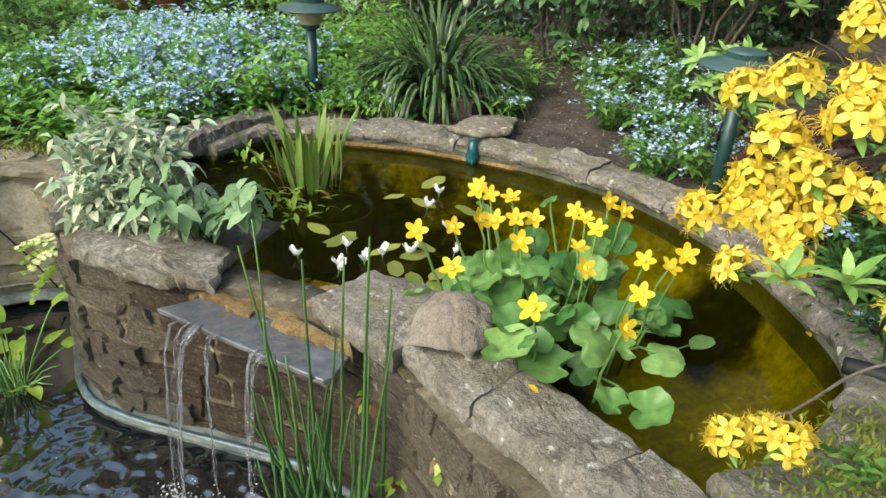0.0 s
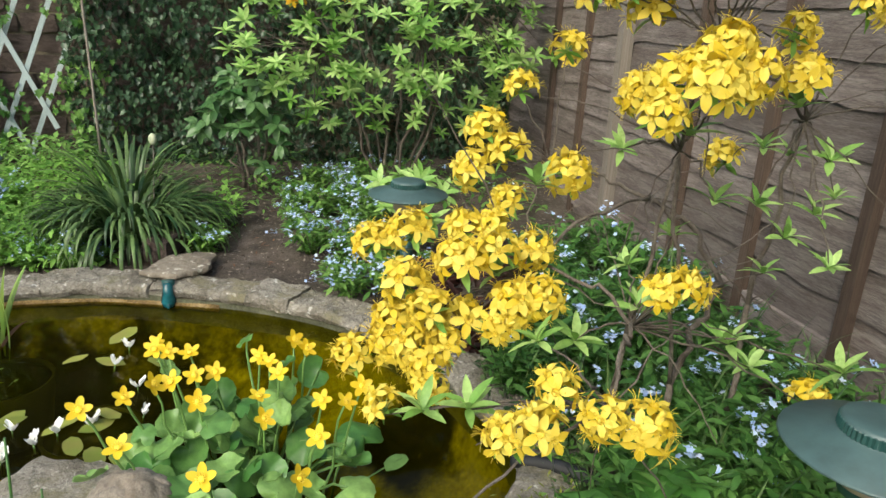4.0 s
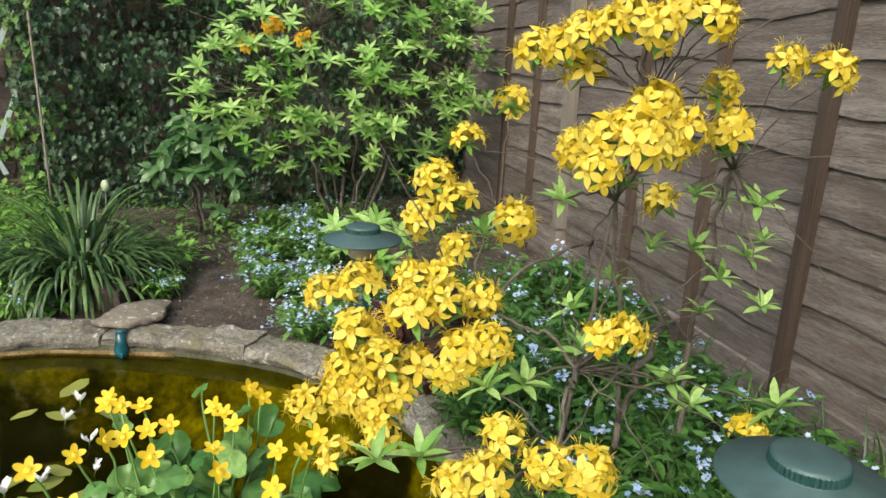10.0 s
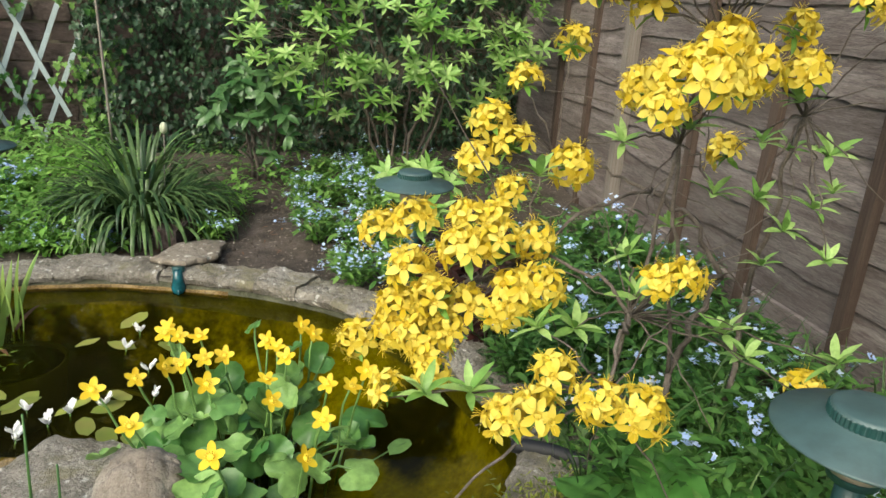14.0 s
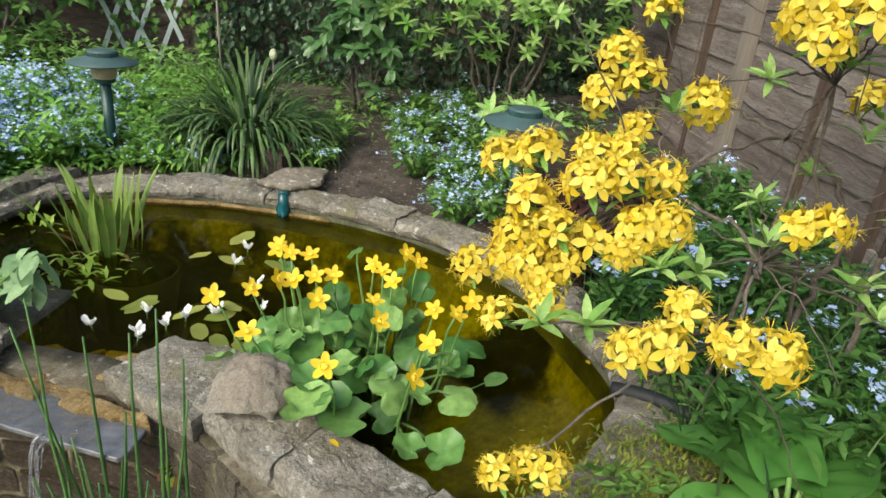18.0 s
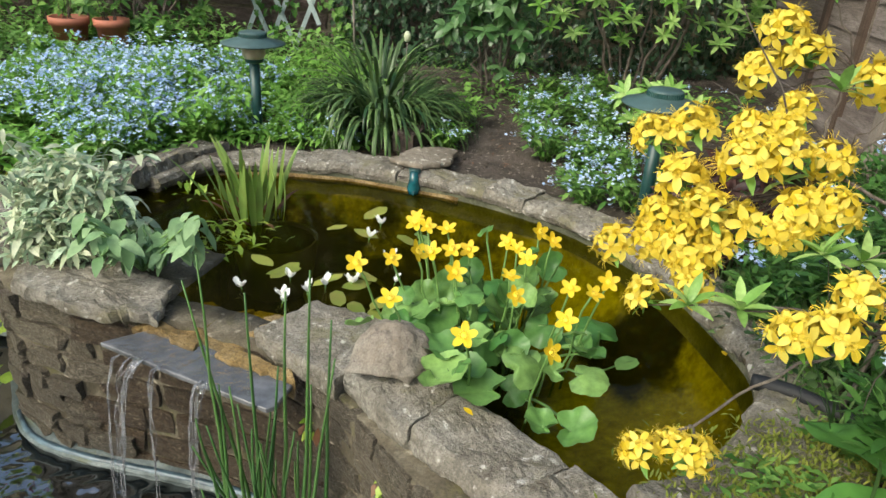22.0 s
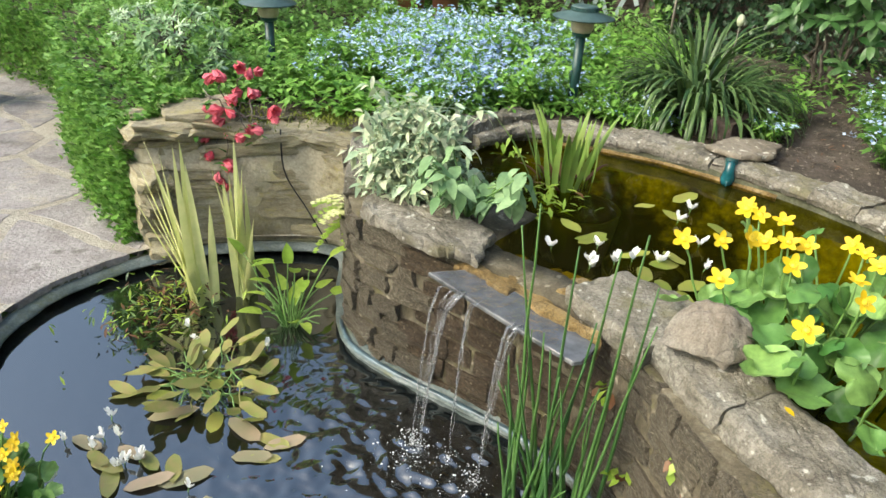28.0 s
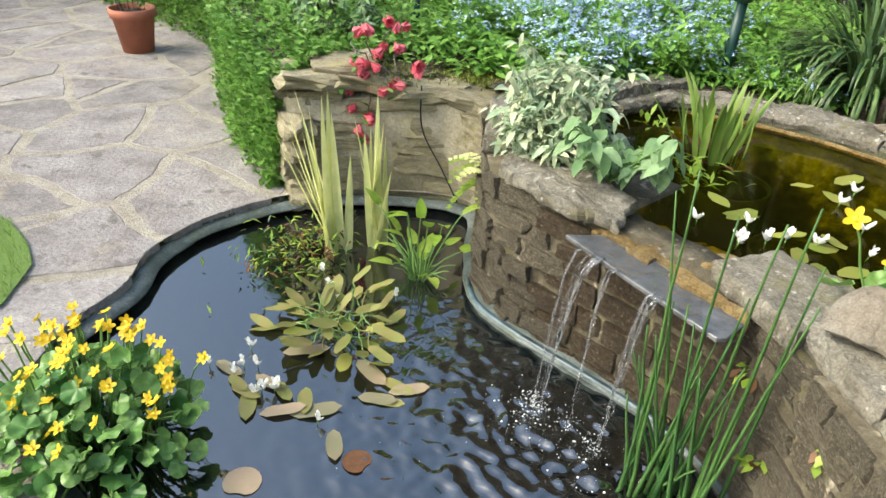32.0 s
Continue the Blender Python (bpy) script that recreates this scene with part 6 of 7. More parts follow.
# ---- plants on the walls ----
sage = thing("variegated_sage", "bushy sage with small cream-edged grey leaves on the wall", "plant", (-0.735, 1.72, 0.385))
SM = [Soup().add(leaf(0.058, 0.021, LANCE, 5, 0.3, 0.55, 0.10)).data("small_leaf", [LEAF_CREAM if i % 2 else LEAF_GREY]) for i in range(4)]
s = Soup()
for i in range(60):
    a = rng.uniform(0, 6.28)
    tip = np.array((0.20 * math.cos(a), 0.14 * math.sin(a) - 0.02, (0.36 if i % 3 else 0.12) * rng.random() ** 0.7 - 0.03)) * rng.uniform(0.6, 1.05)
    p = bow((0.03 * math.cos(a), 0.03 * math.sin(a), -0.01), tip, 0.04, 7, 0.007)
    s.add(tube(p, 0.003, 0.0018, 5))
    for j in range(15):
        q = p[min(6, 1 + j // 2)]
        as_part("leaf", SM[rng.integers(4)], sage, m=mat4(turn(rng.uniform(0, 6.28), rng.uniform(-0.9, 0.8), rng.uniform(-0.6, 0.6)), q + rng.normal(0, 0.010, 3), rng.uniform(0.5, 1.05)))
as_part("stem", s.data("stem", [LEAF_GREY]), sage, "pale downy stems", kind="stuff")
s = Soup()
for i in range(1500):
    a, d, h = rng.uniform(0, 6.28), math.sqrt(rng.random()), rng.random()
    q = (0.20 * d * math.cos(a) * (1 - 0.45 * h), 0.14 * d * math.sin(a) * (1 - 0.45 * h) - 0.02, -0.02 + 0.31 * h * (1 - 0.3 * d))
    s.add(leaf(0.042, 0.015, LANCE, 3, 0.3, 0.5), turn(rng.uniform(0, 6.28), rng.uniform(-0.8, 0.9), rng.uniform(-0.6, 0.6)), q, rng.uniform(0.5, 1.15), int(rng.random() < 0.55))
as_part("leaf_mass", s.data("leaf_mass", [LEAF_GREY, LEAF_CREAM]), sage, "dense small downy leaves", kind="stuff")
broad = thing("grey_leaf_plant", "plant with broad soft grey-green leaves spilling over the coping", "plant", (-0.52, 1.60, 0.385))
BG = [Soup().add(leaf(0.072, w, LANCE, 8, 0.3, dr, 0.06)).data("broad_leaf", [LEAF_SOFT]) for w, dr in ((0.038, 0.45), (0.034, 0.3), (0.041, 0.6))]
s = Soup()
for i in range(26):
    a = rng.uniform(0, 6.28)
    tip = np.array((0.13 * math.cos(a) + 0.03, 0.10 * math.sin(a) - 0.02, 0.05 + 0.13 * rng.random()))
    p = bow((0, 0, -0.01), tip, 0.02, 6, 0.005)
    s.add(tube(p, 0.003, 0.002, 5))
    for j in range(4):
        as_part("leaf", BG[rng.integers(3)], broad, m=mat4(turn(math.pi + rng.uniform(-1.6, 1.6), rng.uniform(-0.9, 0.1), rng.uniform(-0.3, 0.3)), p[5 - j], rng.uniform(0.55, 0.95)))
as_part("stem", s.data("stem", [STALK]), broad, "soft green stems", kind="stuff")
fern = thing("wall_fern", "small yellowing fern rooted in the wall joint", "fern", (-0.94, 1.72, 0.20))
for i in range(13):
    a = -2.4 + rng.uniform(-1.2, 1.2)
    s = Soup()
    p = bow((0, 0, 0), (0.14 * math.cos(a), 0.14 * math.sin(a), rng.uniform(-0.15, 0.12)), 0.04, 9)
    s.add(tube(p, 0.0018, 0.001, 4))
    for j in range(1, 9):
        for sd in (-1, 1):
            s.add(leaf(0.034 * (1.1 - j / 11), 0.018, OVAL, 2, 0.1, 0.2), turn(a - math.pi / 2 + sd * 1.1, 0.1, 0), p[j])
    as_part("frond", s.data("frond", [LEAF_LIME if i % 3 else LEAF_IRIS]), fern)
redp = thing("red_azalea", "low shrub with drooping red bell flowers hanging over the wall", "shrub", (-1.60, 1.93, 0.37))
RO = np.array((-1.60, 1.93, 0.37))
bell = Soup()
for i in range(5):
    bell.add(leaf(0.030, 0.024, OBOV, 3, 0.4, -0.1), turn(i * 1.257, 1.05, 0), (0, 0, 0))
bell.add(petals_flower(0.014, 5, 0.6, 0.9), None, (0, 0, 0.02))
BELL = bell.data("red_bell", [RED])
REDLEAF = Soup().add(leaf(0.05, 0.02, OVAL, 4, 0.3, 0.3)).data("leaf", [LEAF_MID])
for x, y, z in ((-1.585, 1.83, 0.562), (-1.447, 1.83, 0.612), (-1.60, 1.83, 0.455), (-1.746, 1.83, 0.329), (-1.625, 1.83, 0.357), (-1.457, 1.83, 0.37), (-1.352, 1.83, 0.501), (-1.61, 1.83, 0.276), (-1.627, 1.83, 0.16), (-1.47, 1.85, 0.53), (-1.55, 1.83, 0.44), (-1.72, 1.84, 0.38), (-1.56, 1.83, 0.25)):
    p = np.array((x, y, z)) - RO
    one("twig", tube(bow((0, 0, 0), p + (0, 0, 0.02), 0.03, 7, 0.01), 0.003, 0.0018, 5), BARK, redp)
    for j in range(4):
        as_part("flower", BELL, redp, m=mat4(turn(rng.uniform(0, 6), 2.2 + rng.uniform(-0.6, 0.6), 0), p + rng.normal(0, 0.016, 3), rng.uniform(1.3, 1.7)))
    for j in range(5):
        as_part("leaf", REDLEAF, redp, m=mat4(turn(rng.uniform(0, 6), rng.uniform(-0.3, 0.5), 0), p + rng.normal(0, 0.02, 3), rng.uniform(0.7, 1.0)))
for i in range(7):
    one("twig", tube(bow((rng.uniform(-0.1, 0.1), 0, 0.02), (rng.uniform(-0.32, 0.35), rng.uniform(-0.05, 0.12), rng.uniform(-0.02, 0.08)), 0.03, 8, 0.014), 0.0032, 0.0016, 5), PALEPOST, redp)
cable = thing("lamp_cable", "thin black cable hanging down the retaining wall", "cable")
one("cable", tube(spline([(-1.42, 1.97, 0.36), (-1.40, 1.955, 0.20), (-1.33, 1.99, 0.05), (-1.25, 2.0, -0.08)], 0.03), 0.003, 0.003, 6), HOSE, cable)

for x, y, z, n in ((0.165, 1.10, 0.22, 14), (0.225, 1.02, 0.14, 9), (0.06, 1.20, 0.05, 8), (0.27, 0.97, 0.24, 10), (0.33, 0.86, 0.12, 16), (0.30, 0.93, 0.05, 12), (-0.02, 1.27, 0.20, 7)):
    weed = thing("wall_weed", "small fresh weed sprouting from the wall joint", "weed", (x, y, z), "weeds in the wall")
    for i in range(n):
        one("leaf", leaf(rng.uniform(0.025, 0.05), 0.018, OBOV, 3, 0.2, 0.3), LEAF_LIME if i % 3 else LEAF_RED, weed, m=mat4(turn(2.4 + rng.uniform(-1.3, 1.3), rng.uniform(-0.7, 0.9), 0), rng.normal(0, 0.012, 3)))

# ---- hosta and corner plants ----
def veined_leaf(length, width, n=16, across=13, droop=0.3, fold=0.35, vein=0.016):
    """A broad leaf with arching veins pressed into it, its rim gently waved."""
    v, f = [], []
    for i in range(n + 1):
        u = i / n
        half = width / 2 * max(0.02, math.sin(math.pi * min(1, 0.18 + 0.82 * u)) ** 0.75 * (1 - 0.15 * u))
        for j in range(across):
            w = 2 * j / (across - 1) - 1
            ridge = -vein * abs(math.sin(4.5 * math.pi * (u - 0.30 * abs(w)))) ** 0.5 * (1 - abs(w) ** 3) * math.sin(math.pi * min(1, u + 0.05))
            v.append((w * half, length * (u - 0.10 * abs(w) ** 2 * (1 - u)), -droop * length * u * u + fold * half * abs(w) - 0.5 * fold * half * w * w + ridge + 0.010 * w * w * math.sin(9 * u + 2 * w)))
    for i in range(n):
        f += [(i * across + j, i * across + j + 1, (i + 1) * across + j + 1, (i + 1) * across + j) for j in range(across - 1)]
    return np.array(v, float), f


hosta = thing("hosta", "hosta with a few very large ribbed fresh green leaves", "plant", (1.05, 0.86, 0.38))
for yaw, pitch, roll, up, L, W in ((0.42, 0.12, 0.15, 0.09, 0.24, 0.20), (-0.85, 0.15, -0.2, 0.09, 0.26, 0.20), (1.45, 0.05, 0.1, 0.06, 0.20, 0.16), (-1.9, 0.10, 0.1, 0.07, 0.24, 0.19), (-0.2, 0.40, 0.0, 0.11, 0.19, 0.15), (3.0, 0.1, 0.0, 0.06, 0.20, 0.17)):
    at = np.array((-0.035 * math.sin(yaw), 0.035 * math.cos(yaw), up))
    one("stalk", tube(bow((0, 0, -0.01), at, 0.01, 5), 0.006, 0.0045, 6), STALK, hosta)
    one("leaf", veined_leaf(L, W), LEAF_HOSTA, hosta, m=mat4(turn(yaw, pitch, roll), at))


# ---- beds of small plants ----
def drift(name, label, spots, n_leaf, n_flower, leaf_size, height, leaf_mat, flower_mat=None, flower=0.0042, category="flowers"):
    """Low planting: leaves and tiny flowers in soft mounds, given as (x, y, rx, ry)."""
    s = Soup()
    lf = leaf(leaf_size, leaf_size * 0.42, OVAL, 2, 0.2, 0.35)
    area = np.array([a * b for _, _, a, b in spots])
    pick = rng.choice(len(spots), n_leaf, p=area / area.sum())
    ang, rad = rng.uniform(0, 2 * math.pi, n_leaf), np.sqrt(rng.random(n_leaf))
    for k, a, d in zip(pick, ang, rad):
        x, y = spots[k][0] + spots[k][2] * d * math.cos(a), spots[k][1] + spots[k][3] * d * math.sin(a)
        top = height * (0.55 + 0.45 * (1 - d * d)) * (0.8 + 0.4 * noise.noise(Vector((x * 4, y * 4, 1))))
        z = bed_height(x, y) + top * rng.random() ** 0.6
        s.add(lf, turn(rng.uniform(0, 6.28), rng.uniform(-0.4, 0.9), rng.uniform(-0.4, 0.4)), (x, y, z), rng.uniform(0.6, 1.3))
    if n_flower:
        star = (np.array([(0, 0, 0.0006)] + [(math.cos(2 * math.pi * i / 10) * (1 if i % 2 == 0 else 0.62), math.sin(2 * math.pi * i / 10) * (1 if i % 2 == 0 else 0.62), 0.15 * (i % 2 == 0)) for i in range(10)]), [(0, 1 + i, 1 + (i + 1) % 10) for i in range(10)])
        pick = rng.choice(len(spots), n_flower, p=area / area.sum())
        for k in pick:
            a, d = rng.uniform(0, 2 * math.pi), math.sqrt(rng.random())
            x, y = spots[k][0] + spots[k][2] * d * math.cos(a), spots[k][1] + spots[k][3] * d * math.sin(a)
            if noise.noise(Vector((x * 6, y * 6, 3))) < -0.12:
                continue
            top = height * (0.75 + 0.45 * (1 - d * d)) * (0.8 + 0.4 * noise.noise(Vector((x * 4, y * 4, 1))))
            z = bed_height(x, y) + top + rng.uniform(-0.03, 0.03)
            for j in range(rng.integers(3, 8)):
                s.add(star, turn(rng.uniform(0, 6.28), rng.uniform(-0.9, 0.3), rng.uniform(-0.5, 0.5)), (x + rng.normal(0, 0.011), y + rng.normal(0, 0.011), z + rng.normal(0, 0.006)), flower * rng.uniform(0.8, 1.3), 1)
    return tagged(new(name, s.data(name, [leaf_mat, flower_mat or leaf_mat])), label, category, kind="stuff")


STAR = (np.array([(0, 0, 0.0006)] + [(math.cos(2 * math.pi * i / 10) * (1 if i % 2 == 0 else 0.62), math.sin(2 * math.pi * i / 10) * (1 if i % 2 == 0 else 0.62), 0.15 * (i % 2 == 0)) for i in range(10)]), [(0, 1 + i, 1 + (i + 1) % 10) for i in range(10)])


def forget_me_not(label, stems, reach, height, bloom, leaf_mat):
    """One plant: leafy stems that spread from its root, each with loose sprays of small flowers."""
    plant = thing("forget_me_not", label, "flowers", (0, 0, -50), "forget-me-nots in the beds")
    green, blue = Soup(), Soup()
    lf = leaf(0.042, 0.014, OVAL, 3, 0.25, 0.35)
    for i in range(stems):
        a, d = i * 2.4 + rng.uniform(-0.5, 0.5), reach * math.sqrt(rng.uniform(0.02, 1.0))
        tip = np.array((d * math.cos(a), d * math.sin(a), height * rng.uniform(0.62, 1.1) * (1 - 0.3 * (d / reach) ** 2)))
        way = bow((0.15 * tip[0], 0.15 * tip[1], 0), tip, 0.03, 8, 0.004)
        green.add(tube(way, 0.0016, 0.001, 4))
        for k in range(11):
            green.add(lf, turn(rng.uniform(0, 6.28), rng.uniform(-0.3, 0.9), rng.uniform(-0.4, 0.4)), way[rng.integers(1, 7)] + rng.normal(0, 0.012, 3), rng.uniform(0.55, 1.25) * (1.2 - tip[2]))
        if rng.random() < bloom:
            for k in range(2):
                c = way[-1] + rng.normal(0, 0.022, 3) * (1, 1, 0.6)
                green.add(tube([way[-2], c], 0.0008, 0.0006, 3))
                for q in range(rng.integers(4, 8)):
                    blue.add(STAR, turn(rng.uniform(0, 6.28), rng.uniform(-0.2, 0.9), rng.uniform(-0.5, 0.5)), c + rng.normal(0, 0.007, 3), rng.uniform(0.006, 0.0092))
    as_part("foliage", green.data("foliage", [leaf_mat]), plant, kind="stuff")
    as_part("bloom", blue.data("bloom", [PALEBLUE]), plant, "tiny pale blue five-petalled flowers", kind="stuff")
    return plant


def sow(makers, spots, n, apart, size=(0.8, 1.2)):
    """Sets plants into oval beds (x, y, rx, ry), no two closer than a set distance."""
    area = np.array([a * b for _, _, a, b in spots])
    placed = []
    for k in rng.choice(len(spots), n * 12, p=area / area.sum()):
        a, d = rng.uniform(0, 2 * math.pi), math.sqrt(rng.random())
        x, y = spots[k][0] + spots[k][2] * d * math.cos(a), spots[k][1] + spots[k][3] * d * math.sin(a)
        if len(placed) == n or any(math.hypot(x - u, y - w) < apart for u, w in placed):
            continue
        placed.append((x, y))
        q = rng.uniform(*size)
        m = mat4(turn(rng.uniform(0, 6.28)), (x, y, float(bed_height(x, y)) - 0.003), (q, q, q * rng.uniform(0.9, 1.15)))
        base = makers[len(placed) % len(makers)]
        if base not in sown:
            sown.append(base)
            base.matrix_basis = mat4(turn(a), (x, y, float(bed_height(x, y)) - 0.003))
        else:
            copy_thing(base, m)


sown = []
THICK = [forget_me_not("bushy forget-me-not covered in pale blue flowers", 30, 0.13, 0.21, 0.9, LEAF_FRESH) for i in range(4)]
LOOSE = [forget_me_not("loose forget-me-not with a few blue flower sprays", 22, 0.12, 0.17, 0.42, LEAF_FRESH) for i in range(3)]
# Shade below the fence is put into the leaf colour of these plants.
SPARSE = [forget_me_not("leafy forget-me-not with scattered blue flowers", 24, 0.13, 0.17, 0.13, LEAF_DEEP_SHADE) for i in range(3)]
sow(THICK, [(-1.08, 2.72, 0.20, 0.32), (-1.24, 3.15, 0.24, 0.34), (-0.98, 2.42, 0.10, 0.12)], 32, 0.10)
sow(LOOSE, [(-0.82, 2.72, 0.20, 0.28), (-1.5, 2.85, 0.22, 0.30), (-0.88, 3.15, 0.22, 0.35), (-1.62, 3.3, 0.25, 0.25)], 34, 0.115, (0.8, 1.15))
sow(LOOSE, [(-0.8, 3.2, 0.3, 0.5), (-1.5, 2.6, 0.2, 0.25), (-0.68, 2.72, 0.1, 0.12), (0.24, 2.85, 0.05, 0.08)], 20, 0.10, (0.7, 1.1))
AIRY = [forget_me_not("open forget-me-not with blue sprays on thin stems", 17, 0.12, 0.17, 0.5, LEAF_MID) for i in range(3)]
sow(AIRY, [(0.75, 2.6, 0.17, 0.35), (0.72, 3.0, 0.2, 0.4), (0.72, 2.42, 0.08, 0.12), (0.9, 2.38, 0.12, 0.2), (0.85, 3.4, 0.3, 0.3)], 24, 0.12, (0.65, 1.05))
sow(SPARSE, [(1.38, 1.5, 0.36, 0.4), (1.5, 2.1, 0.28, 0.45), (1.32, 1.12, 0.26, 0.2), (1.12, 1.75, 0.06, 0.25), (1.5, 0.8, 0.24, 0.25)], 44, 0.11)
sow(LOOSE, [(-0.64, 2.68, 0.16, 0.06), (-0.32, 2.74, 0.16, 0.05), (-0.93, 2.47, 0.10, 0.09)], 14, 0.07, (0.45, 0.7))
drift("low_foliage", "fresh leaves that close up to the coping stones", [(-0.62, 2.67, 0.22, 0.08), (-0.28, 2.73, 0.2, 0.07), (-0.95, 2.47, 0.12, 0.12), (-0.80, 2.62, 0.1, 0.1)], 1500, 0, 0.036, 0.10, LEAF_FRESH, category="foliage")
drift("low_foliage", "low leaf cover between the forget-me-nots", [(-1.05, 2.75, 0.35, 0.45), (-1.25, 3.2, 0.45, 0.5), (-0.85, 2.5, 0.15, 0.2), (-1.6, 3.5, 0.4, 0.4), (-1.2, 2.6, 0.2, 0.2)], 2600, 0, 0.038, 0.09, LEAF_FRESH, category="foliage")
# The dark strap green stands in for shade below the fence.
drift("low_foliage", "deep green leaf cover below the fence", [(1.35, 1.5, 0.42, 0.45), (1.5, 2.1, 0.3, 0.5), (1.3, 1.1, 0.3, 0.25), (1.1, 1.75, 0.12, 0.3), (1.5, 0.8, 0.25, 0.3)], 4200, 0, 0.04, 0.10, LEAF_STRAP, category="foliage")
drift("low_foliage", "fresh green three-lobed foliage between the flowers", [(-1.5, 2.35, 0.3, 0.22), (-1.2, 2.3, 0.2, 0.12), (-1.85, 2.8, 0.35, 0.4)], 2600, 0, 0.05, 0.14, LEAF_FRESH, category="foliage")
drift("low_foliage", "fresh green lobed groundcover round the strap-leaved clump", [(-0.36, 2.95, 0.18, 0.3), (-0.45, 3.5, 0.4, 0.5), (-0.34, 2.72, 0.10, 0.1), (0.3, 3.2, 0.08, 0.2)], 3000, 0, 0.045, 0.22, LEAF_FRESH, category="foliage")
drift("low_foliage", "trailing green leaves at the coping edge", [(0.95, 2.05, 0.06, 0.2), (1.08, 1.6, 0.05, 0.2), (0.82, 0.93, 0.15, 0.10), (0.98, 1.08, 0.08, 0.10), (1.0, 1.3, 0.05, 0.12)], 1700, 0, 0.028, 0.06, LEAF_MID, category="foliage")
drift("low_foliage", "dull green seedlings along the foot of the back wall", [(0.5, 3.8, 0.3, 0.3), (1.1, 3.7, 0.45, 0.3), (0.48, 3.4, 0.12, 0.2), (1.5, 3.2, 0.25, 0.4), (0.1, 3.9, 0.3, 0.2)], 900, 30, 0.045, 0.2, LEAF_MID, PALEBLUE, 0.006, category="foliage")
drift("far_foliage", "dense mixed green foliage at the back of the bed", [(-2.15, 2.45, 0.3, 0.35), (-1.98, 2.12, 0.14, 0.16), (-2.3, 2.2, 0.2, 0.15), (-2.6, 2.7, 0.3, 0.3), (-2.2, 3.0, 0.4, 0.3), (-2.2, 3.5, 0.5, 0.5), (-2.6, 4.0, 0.8, 0.4), (-1.2, 4.1, 0.7, 0.3), (-1.9, 4.2, 0.4, 0.25), (-0.7, 4.1, 0.4, 0.25)], 7000, 0, 0.05, 0.30, LEAF_BANK, category="foliage")
drift("low_foliage", "mixed green foliage spilling behind the retaining wall", [(-2.2, 2.32, 0.3, 0.22), (-2.6, 2.7, 0.35, 0.3), (-2.0, 2.12, 0.14, 0.16), (-3.1, 3.0, 0.45, 0.3), (-1.75, 2.3, 0.2, 0.2)], 4600, 0, 0.04, 0.2, LEAF_BANK, category="foliage")
crumbs = Soup()
for i in range(900):
    x, y = rng.uniform(-0.2, 1.0), rng.uniform(2.55, 4.0)
    c = ball(rng.uniform(0.003, 0.011) * rng.random() ** 0.5, 4, 6, 0.7)
    crumbs.add((c[0] * (1 + 0.35 * np.sin(40 * c[0][:, ::-1] * 12)), c[1]), turn(rng.uniform(0, 6.28), rng.uniform(-1, 1)), (x, y, bed_height(x, y) + 0.001), 1, int(i % 9 == 0))
for i in range(160):
    x, y = rng.uniform(-0.2, 1.0), rng.uniform(2.55, 4.0)
    crumbs.add(leaf(rng.uniform(0.015, 0.04), 0.008, LANCE, 2, 0.2, 0.2), turn(rng.uniform(0, 6.28), rng.uniform(-0.1, 0.2)), (x, y, bed_height(x, y) + 0.004), 1, 2)
tagged(new("soil_crumbs", crumbs.data("soil_crumbs", [SOIL, STONE, LEAF_RED])), "crumbs, pebbles and dead leaves scattered on the soil", "soil", kind="stuff")
grass = Soup()
for i in range(500):
    x, y = rng.uniform(0.95, 1.75), rng.uniform(0.7, 2.1)
    if math.hypot(x - 1.08, y - 1.02) > 0.1:
        grass.add(blade(rng.uniform(0.08, 0.26), 0.006, rng.uniform(0.4, 1.6), 5, rng.uniform(0, 0.5), LANCE), turn(rng.uniform(0, 6.28)), (x, y, bed_height(x, y)))
tagged(new("tall_grass", grass.data("tall_grass", [LEAF_STRAP])), "thin grass blades among the plants below the fence", "grass", kind="stuff")
moss = Soup()
for i in range(4200):
    c = ((0.80, 0.93, 0.09), (0.93, 1.03, 0.07), (-1.66, 2.0, 0.12), (-1.3, 2.18, 0.08))[i % 4]
    x, y = c[0] + rng.normal(0, c[2]), c[1] + rng.normal(0, c[2] * 0.7)
    z = 0.412 if c[0] > 0 else 0.375
    moss.add(leaf(0.016, 0.005, LANCE, 2, 0.2, 0.2), turn(rng.uniform(0, 6.28), rng.uniform(0.3, 1.4), 0), (x, y, z + rng.uniform(-0.012, 0.0)))
tagged(new("moss", moss.data("moss", [MOSS])), "yellow-green moss cushions on the stones", "moss", kind="stuff")

# ---- ivy, hedge and shrubs behind ----
IVY = (np.array([(0, 0.012, -0.003), (0.006, 0, 0), (0.024, 0.006, 0.003), (0.014, 0.020, 0.001), (0.025, 0.030, -0.002), (0.010, 0.036, -0.006), (0, 0.056, -0.014), (-0.010, 0.036, -0.006), (-0.025, 0.030, -0.002), (-0.014, 0.020, 0.001), (-0.024, 0.006, 0.003), (-0.006, 0, 0)]), [(0, i, i + 1) for i in range(1, 11)])
s = Soup()
for i in range(13000):
    x, z = rng.uniform(-0.55, 2.05), 0.4 + 1.9 * rng.random()
    lump = noise.noise(Vector((x * 4.5, z * 4.5, 0)))
    y = 4.33 - 0.20 * lump + rng.uniform(-0.05, 0.08)
    s.add(IVY, turn(math.pi + rng.uniform(-1.3, 1.3), rng.uniform(-1.6, -0.1), rng.uniform(-0.7, 0.7)), (x, y, z), rng.uniform(0.45, 0.95))
